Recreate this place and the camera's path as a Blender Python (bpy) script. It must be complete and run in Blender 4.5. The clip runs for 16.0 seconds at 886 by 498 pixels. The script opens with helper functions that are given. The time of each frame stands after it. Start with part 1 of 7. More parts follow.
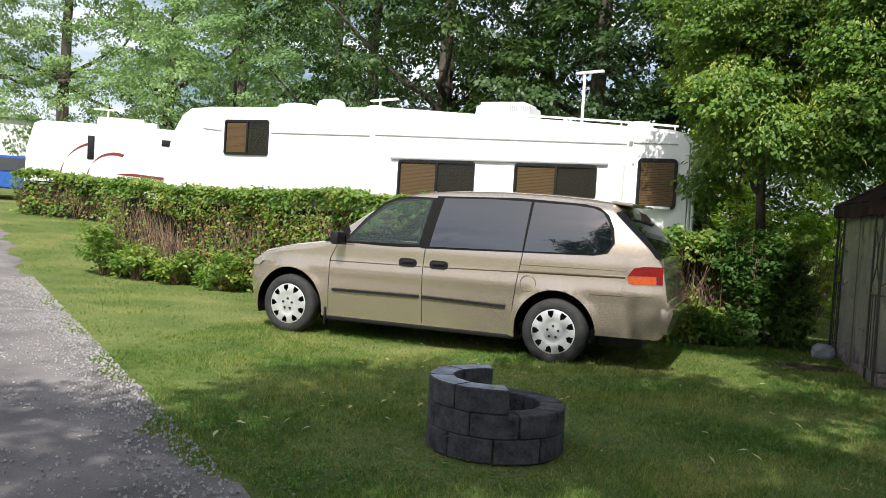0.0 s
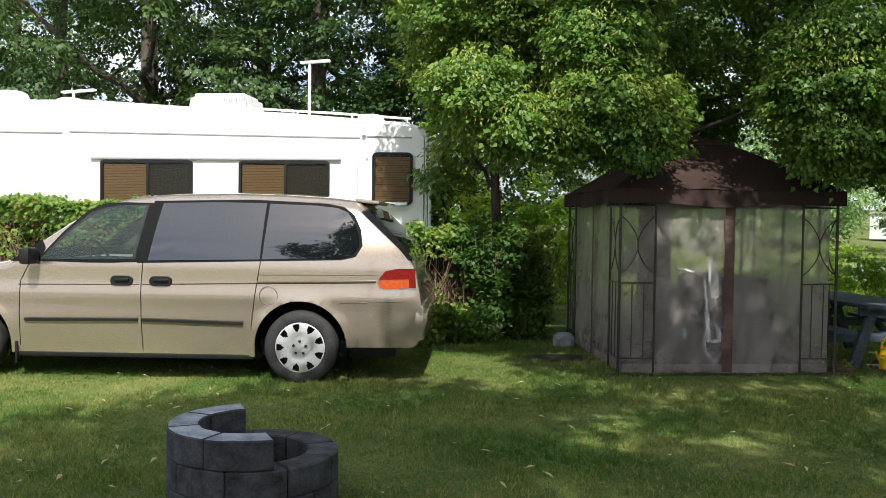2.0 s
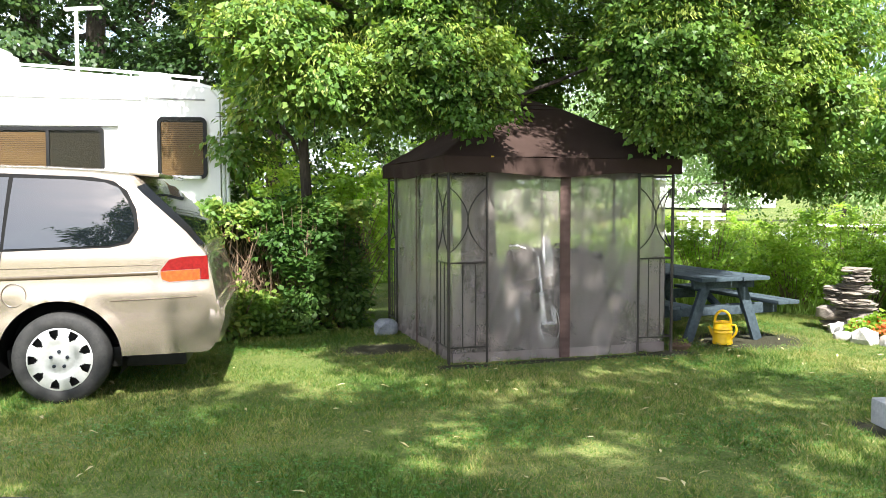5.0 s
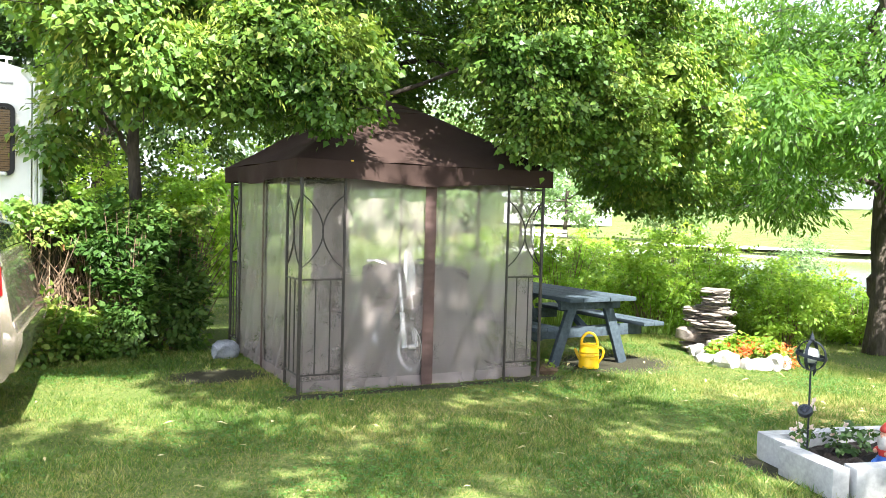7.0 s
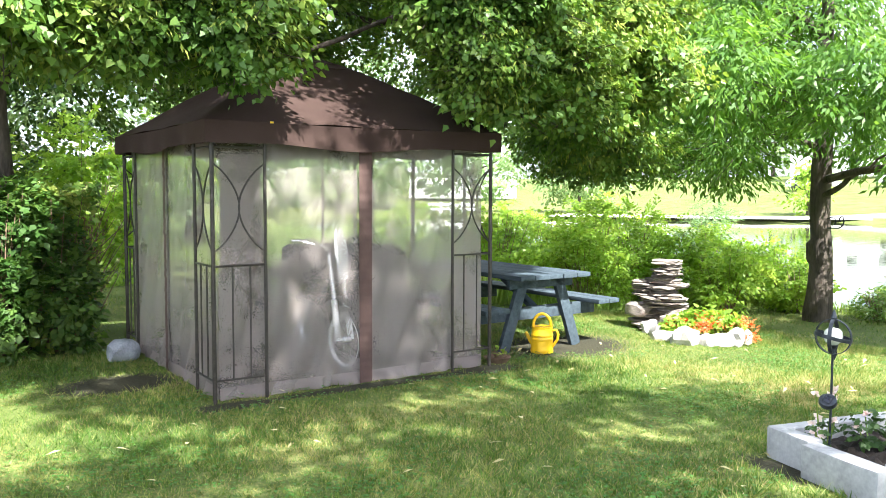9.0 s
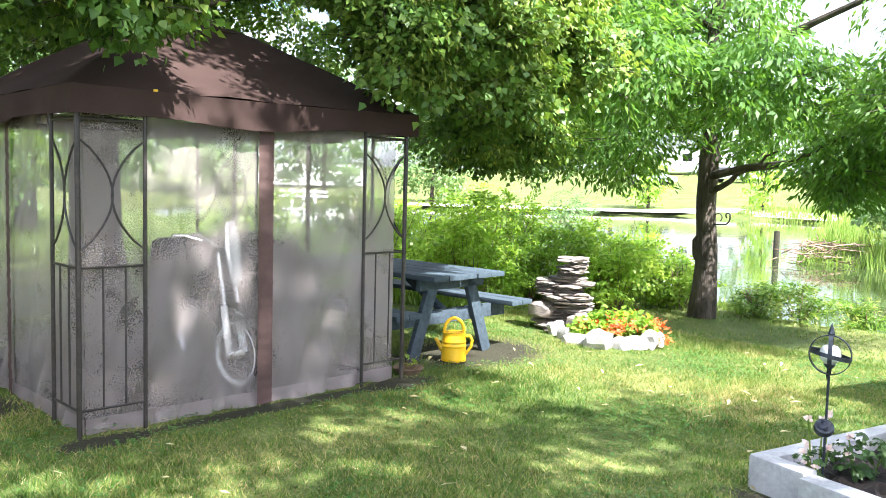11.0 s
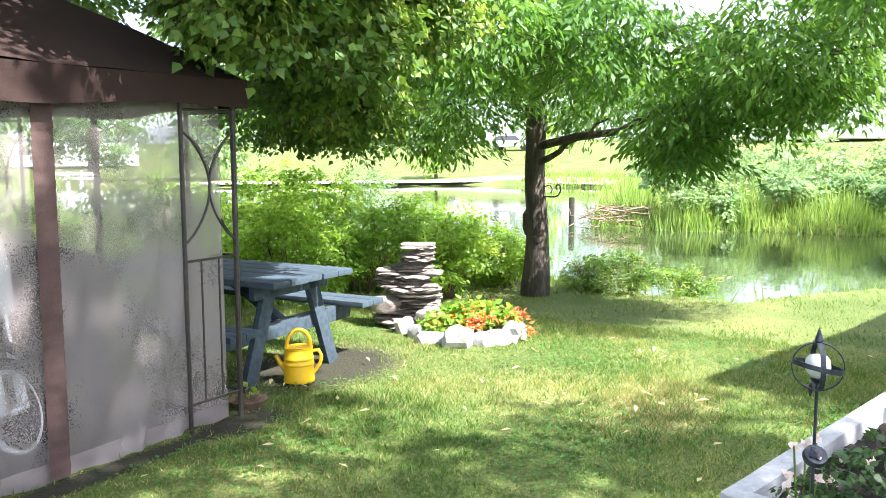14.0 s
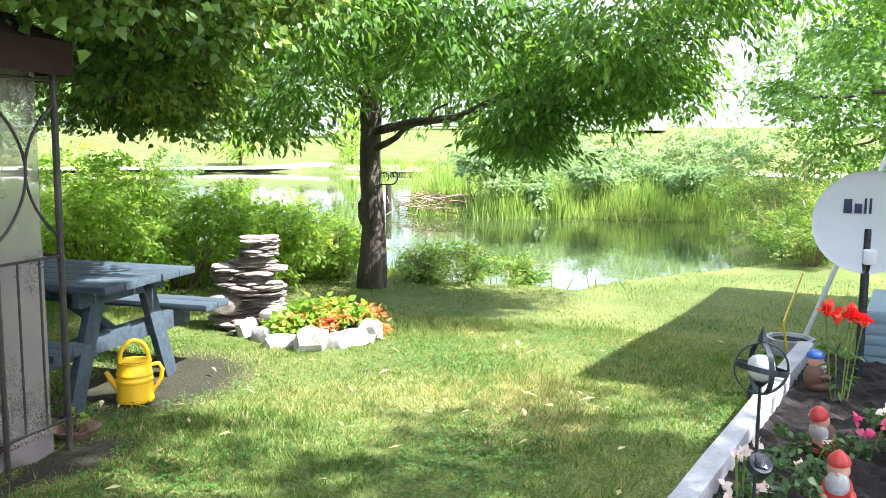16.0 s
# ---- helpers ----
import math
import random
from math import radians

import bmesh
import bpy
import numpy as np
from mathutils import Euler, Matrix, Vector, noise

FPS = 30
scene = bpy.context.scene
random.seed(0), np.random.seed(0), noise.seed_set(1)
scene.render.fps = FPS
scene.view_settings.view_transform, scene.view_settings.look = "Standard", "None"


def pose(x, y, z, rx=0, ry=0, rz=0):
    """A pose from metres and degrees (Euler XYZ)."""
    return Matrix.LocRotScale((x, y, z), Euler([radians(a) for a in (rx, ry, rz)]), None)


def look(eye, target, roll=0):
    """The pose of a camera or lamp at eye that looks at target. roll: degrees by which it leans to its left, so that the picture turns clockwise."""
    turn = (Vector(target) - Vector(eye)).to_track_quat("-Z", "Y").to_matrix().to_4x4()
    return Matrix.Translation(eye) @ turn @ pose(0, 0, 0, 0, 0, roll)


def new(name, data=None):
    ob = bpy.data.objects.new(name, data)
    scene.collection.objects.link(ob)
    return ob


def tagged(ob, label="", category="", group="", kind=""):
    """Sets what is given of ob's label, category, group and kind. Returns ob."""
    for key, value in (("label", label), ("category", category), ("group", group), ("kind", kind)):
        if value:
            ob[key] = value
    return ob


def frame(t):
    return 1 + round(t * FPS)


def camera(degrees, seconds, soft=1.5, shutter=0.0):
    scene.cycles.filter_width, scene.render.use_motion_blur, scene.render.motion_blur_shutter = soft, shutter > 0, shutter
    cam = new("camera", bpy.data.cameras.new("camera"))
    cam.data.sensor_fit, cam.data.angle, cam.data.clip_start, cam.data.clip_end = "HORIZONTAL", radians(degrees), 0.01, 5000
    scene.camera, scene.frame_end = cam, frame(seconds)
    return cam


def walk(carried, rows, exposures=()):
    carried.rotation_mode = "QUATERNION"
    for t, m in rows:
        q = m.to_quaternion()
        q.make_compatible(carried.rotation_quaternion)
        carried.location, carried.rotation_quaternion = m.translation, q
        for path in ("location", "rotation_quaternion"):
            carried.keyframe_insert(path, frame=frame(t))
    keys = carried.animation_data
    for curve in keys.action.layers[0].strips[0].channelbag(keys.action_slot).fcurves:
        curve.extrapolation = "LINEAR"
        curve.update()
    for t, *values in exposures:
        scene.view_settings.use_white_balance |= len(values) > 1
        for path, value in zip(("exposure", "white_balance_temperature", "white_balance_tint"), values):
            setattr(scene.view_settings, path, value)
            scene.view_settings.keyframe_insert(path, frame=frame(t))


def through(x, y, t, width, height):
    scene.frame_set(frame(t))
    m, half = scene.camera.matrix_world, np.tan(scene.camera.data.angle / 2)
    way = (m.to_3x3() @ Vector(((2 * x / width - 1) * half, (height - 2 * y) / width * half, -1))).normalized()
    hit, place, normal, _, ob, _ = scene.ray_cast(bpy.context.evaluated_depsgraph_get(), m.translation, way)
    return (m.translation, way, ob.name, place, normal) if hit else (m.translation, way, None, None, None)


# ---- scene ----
cam = camera(55.0, 16.0, soft=0.6)
PATH = [
    (0, (3.943, -9.144, 1.436), (3.439, -7.21, 1.358), 3.4),
    (0.5, (3.871, -8.889, 1.432), (3.486, -6.927, 1.38), 2.9),
    (1, (3.706, -8.665, 1.447), (3.507, -6.675, 1.393), 1.1),
    (1.5, (3.583, -8.513, 1.468), (3.643, -6.514, 1.409), 0.2),
    (2, (3.612, -8.308, 1.476), (3.761, -6.314, 1.415), 0.8),
    (2.5, (3.655, -8.06, 1.464), (3.931, -6.08, 1.416), 2.6),
    (3, (3.656, -7.881, 1.471), (4.058, -5.924, 1.399), 0.6),
    (3.5, (3.578, -7.628, 1.484), (4.071, -5.69, 1.458), -0.1),
    (4, (3.663, -7.491, 1.477), (4.176, -5.559, 1.417), -0.2),
    (4.5, (3.751, -7.327, 1.48), (4.234, -5.388, 1.413), 0.2),
    (5, (3.782, -7.144, 1.479), (4.361, -5.234, 1.36), -0.1),
    (5.2, (3.787, -7.076, 1.478), (4.447, -5.191, 1.376), -1.3),
    (7.3, (3.968, -6.204, 1.46), (4.915, -4.444, 1.378), 0.9),
    (7.5, (3.969, -6.076, 1.489), (4.923, -4.319, 1.416), -0.3),
    (8, (4.043, -5.805, 1.434), (5.063, -4.087, 1.341), 1.3),
    (8.5, (4.128, -5.579, 1.424), (5.175, -3.877, 1.326), 1.2),
    (9, (4.187, -5.391, 1.408), (5.296, -3.732, 1.269), 0.2),
    (9.5, (4.146, -5.117, 1.431), (5.436, -3.592, 1.317), -0.4),
    (9.7, (4.159, -5.027, 1.402), (5.456, -3.511, 1.268), 0.5),
    (11.8, (4.474, -4.123, 1.439), (5.915, -2.746, 1.28), 0.4),
    (12, (4.532, -4.058, 1.446), (5.973, -2.677, 1.318), -0.6),
    (12.5, (4.676, -3.924, 1.448), (6.137, -2.565, 1.309), 0.7),
    (13, (4.732, -3.718, 1.455), (6.216, -2.393, 1.256), -0.5),
    (13.5, (4.77, -3.544, 1.454), (6.377, -2.37, 1.249), -1.1),
    (14, (4.875, -3.379, 1.448), (6.572, -2.344, 1.228), -0.2),
    (14.5, (5.007, -3.254, 1.451), (6.736, -2.258, 1.31), -1.7),
    (15, (5.068, -3.15, 1.439), (6.823, -2.213, 1.239), 0.2),
    (15.5, (5.077, -2.922, 1.444), (6.873, -2.063, 1.25), -2.1),
    (16, (5.171, -2.814, 1.425), (7.057, -2.196, 1.177), 0.5),
]
walk(cam, [(t, look(eye, target, roll)) for t, eye, target, roll in PATH],
     exposures=[(0.0, 0.42, 6200, 10), (1.0, 0.42, 6200, 10), (2.0, 0.5, 6200, 10), (2.8, 0.78, 6200, 10), (3.5, 1.25, 6200, 10), (5.2, 1.75, 6200, 10), (7.3, 2.3, 6200, 10), (9.7, 2.3, 6000, 12), (12.0, 2.3, 5850, 15), (16.0, 2.12, 5850, 15)])

# ---- world, sun, exposure ----
SUN_EL, SUN_AZ = radians(50), radians(-90)          # azimuth counted from +x towards +y
sun_way = Vector((math.cos(SUN_AZ) * math.cos(SUN_EL), math.sin(SUN_AZ) * math.cos(SUN_EL), math.sin(SUN_EL)))
world = bpy.data.worlds.new("world")
scene.world = world
world.use_nodes = True
wn = world.node_tree.nodes
sky = wn.new("ShaderNodeTexSky")
sky.sky_type, sky.sun_disc = "NISHITA", False
sky.sun_elevation, sky.sun_rotation = SUN_EL, radians(90) - SUN_AZ
sky.air_density, sky.dust_density, sky.ozone_density = 1.0, 3.0, 1.0
wn["Background"].inputs["Strength"].default_value = 0.10
wl = world.node_tree.links
wtc, wmap, wnoise = wn.new("ShaderNodeTexCoord"), wn.new("ShaderNodeMapping"), wn.new("ShaderNodeTexNoise")
wmap.inputs["Scale"].default_value = (2.6, 2.6, 9.0)
wnoise.inputs["Scale"].default_value, wnoise.inputs["Detail"].default_value = 1.4, 6
wramp, wmix = wn.new("ShaderNodeValToRGB"), wn.new("ShaderNodeMix")
wramp.color_ramp.elements[0].position, wramp.color_ramp.elements[1].position = 0.38, 0.60
wramp.color_ramp.elements[1].color = (0.85, 0.85, 0.85, 1)
wmix.data_type = "RGBA"
wmix.inputs[7].default_value = (8.5, 8.8, 9.2, 1)
wl.new(wtc.outputs["Generated"], wmap.inputs[0])
wl.new(wmap.outputs[0], wnoise.inputs["Vector"])
wl.new(wnoise.outputs[0], wramp.inputs[0])
wl.new(wramp.outputs[0], wmix.inputs[0])
wl.new(sky.outputs[0], wmix.inputs[6])
wl.new(wmix.outputs[2], wn["Background"].inputs["Color"])
sun = new("sun", bpy.data.lights.new("sun", "SUN"))
sun.data.energy, sun.data.angle, sun.data.color = 5.0, radians(0.6), (1.0, 0.95, 0.86)
sun.matrix_world = look(tuple(sun_way * 60), (0, 0, 0))

# ---- materials ----


def node_mat(name):
    m = bpy.data.materials.new(name)
    m.use_nodes = True
    return m, m.node_tree.nodes, m.node_tree.links, m.node_tree.nodes["Principled BSDF"]


def ramp(nodes, stops):
    r = nodes.new("ShaderNodeValToRGB")
    els = r.color_ramp.elements
    while len(els) < len(stops):
        els.new(0.5)
    for e, (p, c) in zip(els, stops):
        e.position, e.color = p, (*c, 1)
    return r


def surf(name, a, b, scale=8.0, rough=0.6, metal=0.0, fine=60.0, bump=0.15, coat=0.0, spread=0.18, each=0.0, spec=0.5, stretch=(1, 1, 1), dist=0.01):
    """Two colours mixed by coarse and fine noise in real size, with relief; each: how far objects differ among themselves."""
    m, nodes, links, p = node_mat(name)
    tc = nodes.new("ShaderNodeTexCoord")
    mp = nodes.new("ShaderNodeMapping")
    mp.inputs["Scale"].default_value = stretch
    n1, n2 = nodes.new("ShaderNodeTexNoise"), nodes.new("ShaderNodeTexNoise")
    n1.inputs["Scale"].default_value, n1.inputs["Detail"].default_value = scale, 5
    n2.inputs["Scale"].default_value, n2.inputs["Detail"].default_value = fine, 4
    links.new(tc.outputs["Object"], mp.inputs[0])
    links.new(mp.outputs[0], n1.inputs["Vector"])
    links.new(mp.outputs[0], n2.inputs["Vector"])
    ad = nodes.new("ShaderNodeMath")
    ad.operation = "MULTIPLY_ADD"
    ad.inputs[1].default_value = 0.35
    links.new(n2.outputs[0], ad.inputs[0])
    sc = nodes.new("ShaderNodeMath")
    sc.operation = "MULTIPLY"
    sc.inputs[1].default_value = 0.65
    links.new(n1.outputs[0], sc.inputs[0])
    links.new(sc.outputs[0], ad.inputs[2])
    r = ramp(nodes, [(0.5 - spread, a), (0.5 + spread, b)])
    links.new(ad.outputs[0], r.inputs[0])
    col = r.outputs[0]
    if each:
        oi = nodes.new("ShaderNodeObjectInfo")
        mr = nodes.new("ShaderNodeMapRange")
        mr.inputs["To Min"].default_value, mr.inputs["To Max"].default_value = 1 - each, 1 + each
        hs = nodes.new("ShaderNodeHueSaturation")
        links.new(oi.outputs["Random"], mr.inputs[0])
        links.new(mr.outputs[0], hs.inputs["Value"])
        links.new(col, hs.inputs["Color"])
        col = hs.outputs[0]
    links.new(col, p.inputs["Base Color"])
    p.inputs["Roughness"].default_value, p.inputs["Metallic"].default_value = rough, metal
    p.inputs["Coat Weight"].default_value, p.inputs["Specular IOR Level"].default_value = coat, spec
    p.inputs["Coat Roughness"].default_value = 0.04
    if bump:
        bp = nodes.new("ShaderNodeBump")
        bp.inputs["Strength"].default_value, bp.inputs["Distance"].default_value = bump, dist
        links.new(ad.outputs[0], bp.inputs["Height"])
        links.new(bp.outputs[0], p.inputs["Normal"])
    return m


def leafy(name, dark, mid, tip, through=0.45, rough=0.45, patch=0.6, vary=0.3, clump=0.0):
    """Leaves: each island its own tone, broad patches of lighter tips, light passing through."""
    m, nodes, links, p = node_mat(name)
    ge, tc = nodes.new("ShaderNodeNewGeometry"), nodes.new("ShaderNodeTexCoord")
    n = nodes.new("ShaderNodeTexNoise")
    n.inputs["Scale"].default_value, n.inputs["Detail"].default_value = patch, 3
    links.new(tc.outputs["Object"], n.inputs["Vector"])
    mix = nodes.new("ShaderNodeMath")
    mix.operation = "MULTIPLY_ADD"
    mix.inputs[1].default_value = vary
    links.new(ge.outputs["Random Per Island"], mix.inputs[0])
    half = nodes.new("ShaderNodeMath")
    half.operation = "MULTIPLY_ADD"
    half.inputs[1].default_value = 0.8
    half.inputs[2].default_value = 0.12 - vary / 2
    links.new(n.outputs[0], half.inputs[0])
    links.new(half.outputs[0], mix.inputs[2])
    if clump:
        tuft, add = nodes.new("ShaderNodeTexNoise"), nodes.new("ShaderNodeMath")
        tuft.inputs["Scale"].default_value, tuft.inputs["Detail"].default_value = clump, 3
        add.operation = "MULTIPLY_ADD"
        add.inputs[1].default_value = 0.5
        links.new(tc.outputs["Object"], tuft.inputs["Vector"])
        links.new(tuft.outputs[0], add.inputs[0])
        links.new(half.outputs[0], add.inputs[2])
        half.inputs[2].default_value = -0.13 - vary / 2
        links.new(add.outputs[0], mix.inputs[2])
    r = ramp(nodes, [(0.12, dark), (0.5, mid), (0.82, tip)])
    links.new(mix.outputs[0], r.inputs[0])
    links.new(r.outputs[0], p.inputs["Base Color"])
    p.inputs["Roughness"].default_value = rough
    p.inputs["Specular IOR Level"].default_value = 0.35
    tr = nodes.new("ShaderNodeBsdfTranslucent")
    hs = nodes.new("ShaderNodeHueSaturation")
    hs.inputs["Hue"].default_value, hs.inputs["Saturation"].default_value, hs.inputs["Value"].default_value = 0.485, 1.1, 1.7
    links.new(r.outputs[0], hs.inputs["Color"])
    links.new(hs.outputs[0], tr.inputs["Color"])
    ms = nodes.new("ShaderNodeMixShader")
    ms.inputs[0].default_value = through
    links.new(p.outputs[0], ms.inputs[1])
    links.new(tr.outputs[0], ms.inputs[2])
    links.new(ms.outputs[0], nodes["Material Output"].inputs[0])
    return m


def glass_mat(name, tint, clear, rough=0.02, spec=0.45, ior=1.5, tone=(0.75, 0.85, 0.82)):
    m, nodes, links, p = node_mat(name)
    p.inputs["Base Color"].default_value = (*tint, 1)
    p.inputs["Roughness"].default_value = rough
    p.inputs["Specular IOR Level"].default_value, p.inputs["IOR"].default_value = spec, ior
    t = nodes.new("ShaderNodeBsdfTransparent")
    t.inputs[0].default_value = (*tone, 1)
    ms = nodes.new("ShaderNodeMixShader")
    ms.inputs[0].default_value = clear
    links.new(p.outputs[0], ms.inputs[1])
    links.new(t.outputs[0], ms.inputs[2])
    links.new(ms.outputs[0], nodes["Material Output"].inputs[0])
    return m


def ground_mat(name, cols, dirt, dirts):
    """Lawn soil and thatch, with worn patches at the given (x, y, rx, ry); their colour may be set to hold shade too.
    """
    m, nodes, links, p = node_mat(name)
    tc = nodes.new("ShaderNodeTexCoord")
    n1, n2 = nodes.new("ShaderNodeTexNoise"), nodes.new("ShaderNodeTexNoise")
    n1.inputs["Scale"].default_value, n1.inputs["Detail"].default_value = 0.9, 6
    n2.inputs["Scale"].default_value, n2.inputs["Detail"].default_value = 45, 5
    for n in (n1, n2):
        links.new(tc.outputs["Object"], n.inputs["Vector"])
    ad = nodes.new("ShaderNodeMath")
    ad.operation = "MULTIPLY_ADD"
    ad.inputs[1].default_value = 0.6
    links.new(n2.outputs[0], ad.inputs[0])
    h = nodes.new("ShaderNodeMath")
    h.operation = "MULTIPLY"
    h.inputs[1].default_value = 0.4
    links.new(n1.outputs[0], h.inputs[0])
    links.new(h.outputs[0], ad.inputs[2])
    r = ramp(nodes, cols)
    links.new(ad.outputs[0], r.inputs[0])
    col = r.outputs[0]
    for x, y, rx, ry in dirts:
        mp = nodes.new("ShaderNodeMapping")
        mp.vector_type = "TEXTURE"
        mp.inputs["Location"].default_value = (x, y, 0)
        mp.inputs["Scale"].default_value = (rx, ry, 50)
        links.new(tc.outputs["Object"], mp.inputs[0])
        ln = nodes.new("ShaderNodeVectorMath")
        ln.operation = "LENGTH"
        links.new(mp.outputs[0], ln.inputs[0])
        wob = nodes.new("ShaderNodeMath")
        wob.operation = "MULTIPLY_ADD"
        wob.inputs[1].default_value = 0.9
        links.new(n2.outputs[0], wob.inputs[0])
        links.new(ln.outputs["Value"], wob.inputs[2])
        mr = nodes.new("ShaderNodeMapRange")
        mr.inputs["From Min"].default_value, mr.inputs["From Max"].default_value = 1.15, 1.5
        mr.inputs["To Min"].default_value, mr.inputs["To Max"].default_value = 0.9, 0.0
        links.new(wob.outputs[0], mr.inputs[0])
        mx = nodes.new("ShaderNodeMix")
        mx.data_type = "RGBA"
        links.new(mr.outputs[0], mx.inputs[0])
        links.new(col, mx.inputs[6])
        mx.inputs[7].default_value = (*dirt, 1)
        col = mx.outputs[2]
    links.new(col, p.inputs["Base Color"])
    p.inputs["Roughness"].default_value, p.inputs["Specular IOR Level"].default_value = 0.9, 0.15
    bp = nodes.new("ShaderNodeBump")
    bp.inputs["Strength"].default_value, bp.inputs["Distance"].default_value = 0.6, 0.03
    links.new(n2.outputs[0], bp.inputs["Height"])
    links.new(bp.outputs[0], p.inputs["Normal"])
    return m


def cloth_mat(name, a, b, see):
    """Woven insect net: threads scatter light, gaps let the view through."""
    m = surf(name, a, b, scale=2.5, rough=0.85, fine=140, bump=0.1, spec=0.1)
    nodes, links = m.node_tree.nodes, m.node_tree.links
    t, ms = nodes.new("ShaderNodeBsdfTransparent"), nodes.new("ShaderNodeMixShader")
    tl, m2 = nodes.new("ShaderNodeBsdfTranslucent"), nodes.new("ShaderNodeMixShader")
    tl.inputs[0].default_value = (*b, 1)
    m2.inputs[0].default_value, ms.inputs[0].default_value = 0.35, see
    links.new(nodes["Principled BSDF"].outputs[0], m2.inputs[1])
    links.new(tl.outputs[0], m2.inputs[2])
    links.new(m2.outputs[0], ms.inputs[1])
    links.new(t.outputs[0], ms.inputs[2])
    links.new(ms.outputs[0], nodes["Material Output"].inputs[0])
    return m


DIRTS = [(5.6, 0.9, 0.5, 0.35), (9.35, 0.35, 0.75, 0.6), (6.1, -0.1, 0.35, 0.12), (7.2, -0.08, 1.0, 0.1), (8.15, -0.1, 0.35, 0.2),
         (7.97, -2.9, 0.13, 0.35)]
# dirt colour is taken down further for the shade under the table
M_GROUND = ground_mat("lawn_thatch", [(0.3, (0.05, 0.07, 0.016)), (0.5, (0.105, 0.14, 0.036)), (0.70, (0.27, 0.24, 0.095))], (0.03, 0.026, 0.022), DIRTS)
M_GRASS = leafy("grass_blades", (0.03, 0.085, 0.012), (0.095, 0.185, 0.028), (0.36, 0.34, 0.12), through=0.4, rough=0.5, patch=0.9, vary=0.5, clump=9.0)
M_REED = leafy("tall_grass", (0.10, 0.18, 0.03), (0.19, 0.29, 0.06), (0.34, 0.38, 0.12), through=0.4, patch=0.4)
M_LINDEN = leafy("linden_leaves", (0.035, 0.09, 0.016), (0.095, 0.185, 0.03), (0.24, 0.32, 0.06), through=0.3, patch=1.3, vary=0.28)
M_BLOSSOM = leafy("linden_bracts", (0.20, 0.28, 0.05), (0.31, 0.38, 0.08), (0.42, 0.46, 0.13), through=0.45, patch=2)
M_DARKLEAF = leafy("dark_leaves", (0.012, 0.032, 0.010), (0.035, 0.075, 0.018), (0.09, 0.14, 0.03), through=0.25, patch=0.35)
M_ASH = leafy("ash_leaves", (0.042, 0.105, 0.018), (0.085, 0.185, 0.03), (0.18, 0.30, 0.055), through=0.5, patch=0.9)
M_WILLOW = leafy("pale_leaves", (0.085, 0.16, 0.06), (0.18, 0.285, 0.105), (0.32, 0.41, 0.17), through=0.35, patch=0.25)
M_SHRUB = leafy("shrub_leaves", (0.09, 0.19, 0.03), (0.22, 0.36, 0.055), (0.40, 0.50, 0.11), through=0.55, patch=0.9)
M_HEDGE = leafy("hedge_leaves", (0.045, 0.105, 0.02), (0.125, 0.23, 0.04), (0.36, 0.38, 0.10), through=0.42, patch=2.2)
# darkened leaf copy: the deep shade beside the gazebo is in its colour
M_SHADESHRUB = leafy("shaded_shrub_leaves", (0.02, 0.06, 0.012), (0.06, 0.13, 0.026), (0.14, 0.22, 0.05), through=0.35, patch=1.2)
M_HEDGERED = leafy("hedge_dry_leaves", (0.12, 0.05, 0.02), (0.22, 0.10, 0.04), (0.3, 0.2, 0.07), through=0.3, patch=2)
# near-black fill painted in for shaded hollows; also the dark wood of the post
M_WOODSHADE = surf("dark_wood_and_shade", (0.012, 0.012, 0.007), (0.05, 0.045, 0.025), scale=22, fine=70, rough=1.0, bump=0.9)
M_BARK = surf("ridged_bark", (0.022, 0.018, 0.015), (0.12, 0.095, 0.075), scale=9, fine=50, rough=0.95, bump=0.9, stretch=(1, 1, 0.25), dist=0.04)
M_TWIG = surf("dry_twigs", (0.11, 0.07, 0.045), (0.31, 0.21, 0.135), scale=12, rough=0.9, bump=0.2)
M_GRAVEL = surf("grey_gravel", (0.075, 0.068, 0.068), (0.24, 0.215, 0.205), scale=1.6, fine=90, rough=0.95, bump=0.6, spread=0.2, dist=0.02)
M_PEBBLE = surf("gravel_stones", (0.22, 0.21, 0.205), (0.46, 0.44, 0.42), scale=30, rough=0.9, bump=0.2)
M_PAINT = surf("sandstone_metallic_paint", (0.45, 0.375, 0.305), (0.49, 0.41, 0.335), scale=1.5, fine=900, rough=0.25, metal=0.72, bump=0.0, coat=1.0, spread=0.45)
M_SURROUND = surf("matt_black_surround", (0.003, 0.003, 0.003), (0.006, 0.006, 0.006), scale=20, rough=0.7, bump=0.0, spec=0.15)
M_BLACKTRIM = surf("black_plastic", (0.006, 0.006, 0.006), (0.014, 0.014, 0.014), scale=20, rough=0.5, bump=0.05, spec=0.3)
M_BROWNTRIM = surf("dark_brown_trim", (0.05, 0.035, 0.02), (0.075, 0.055, 0.03), scale=20, rough=0.4, bump=0.02)
M_RUBBER = surf("tyre_rubber", (0.012, 0.012, 0.012), (0.035, 0.034, 0.032), scale=14, rough=0.8, bump=0.2)
M_HUBCAP = surf("silver_hubcap", (0.50, 0.50, 0.49), (0.66, 0.66, 0.65), scale=12, rough=0.32, metal=0.5, bump=0.02)
M_CARGLASS = glass_mat("dark_tinted_glass", (0.006, 0.008, 0.010), 0.05, spec=1.0, ior=1.75)
M_REARGLASS = glass_mat("dark_rear_glass", (0.005, 0.006, 0.007), 0.03, spec=0.25)
# pale tint paints in the sky that the cabin windows reflect
M_CLEARGLASS = glass_mat("clear_car_glass", (0.12, 0.15, 0.15), 0.76)
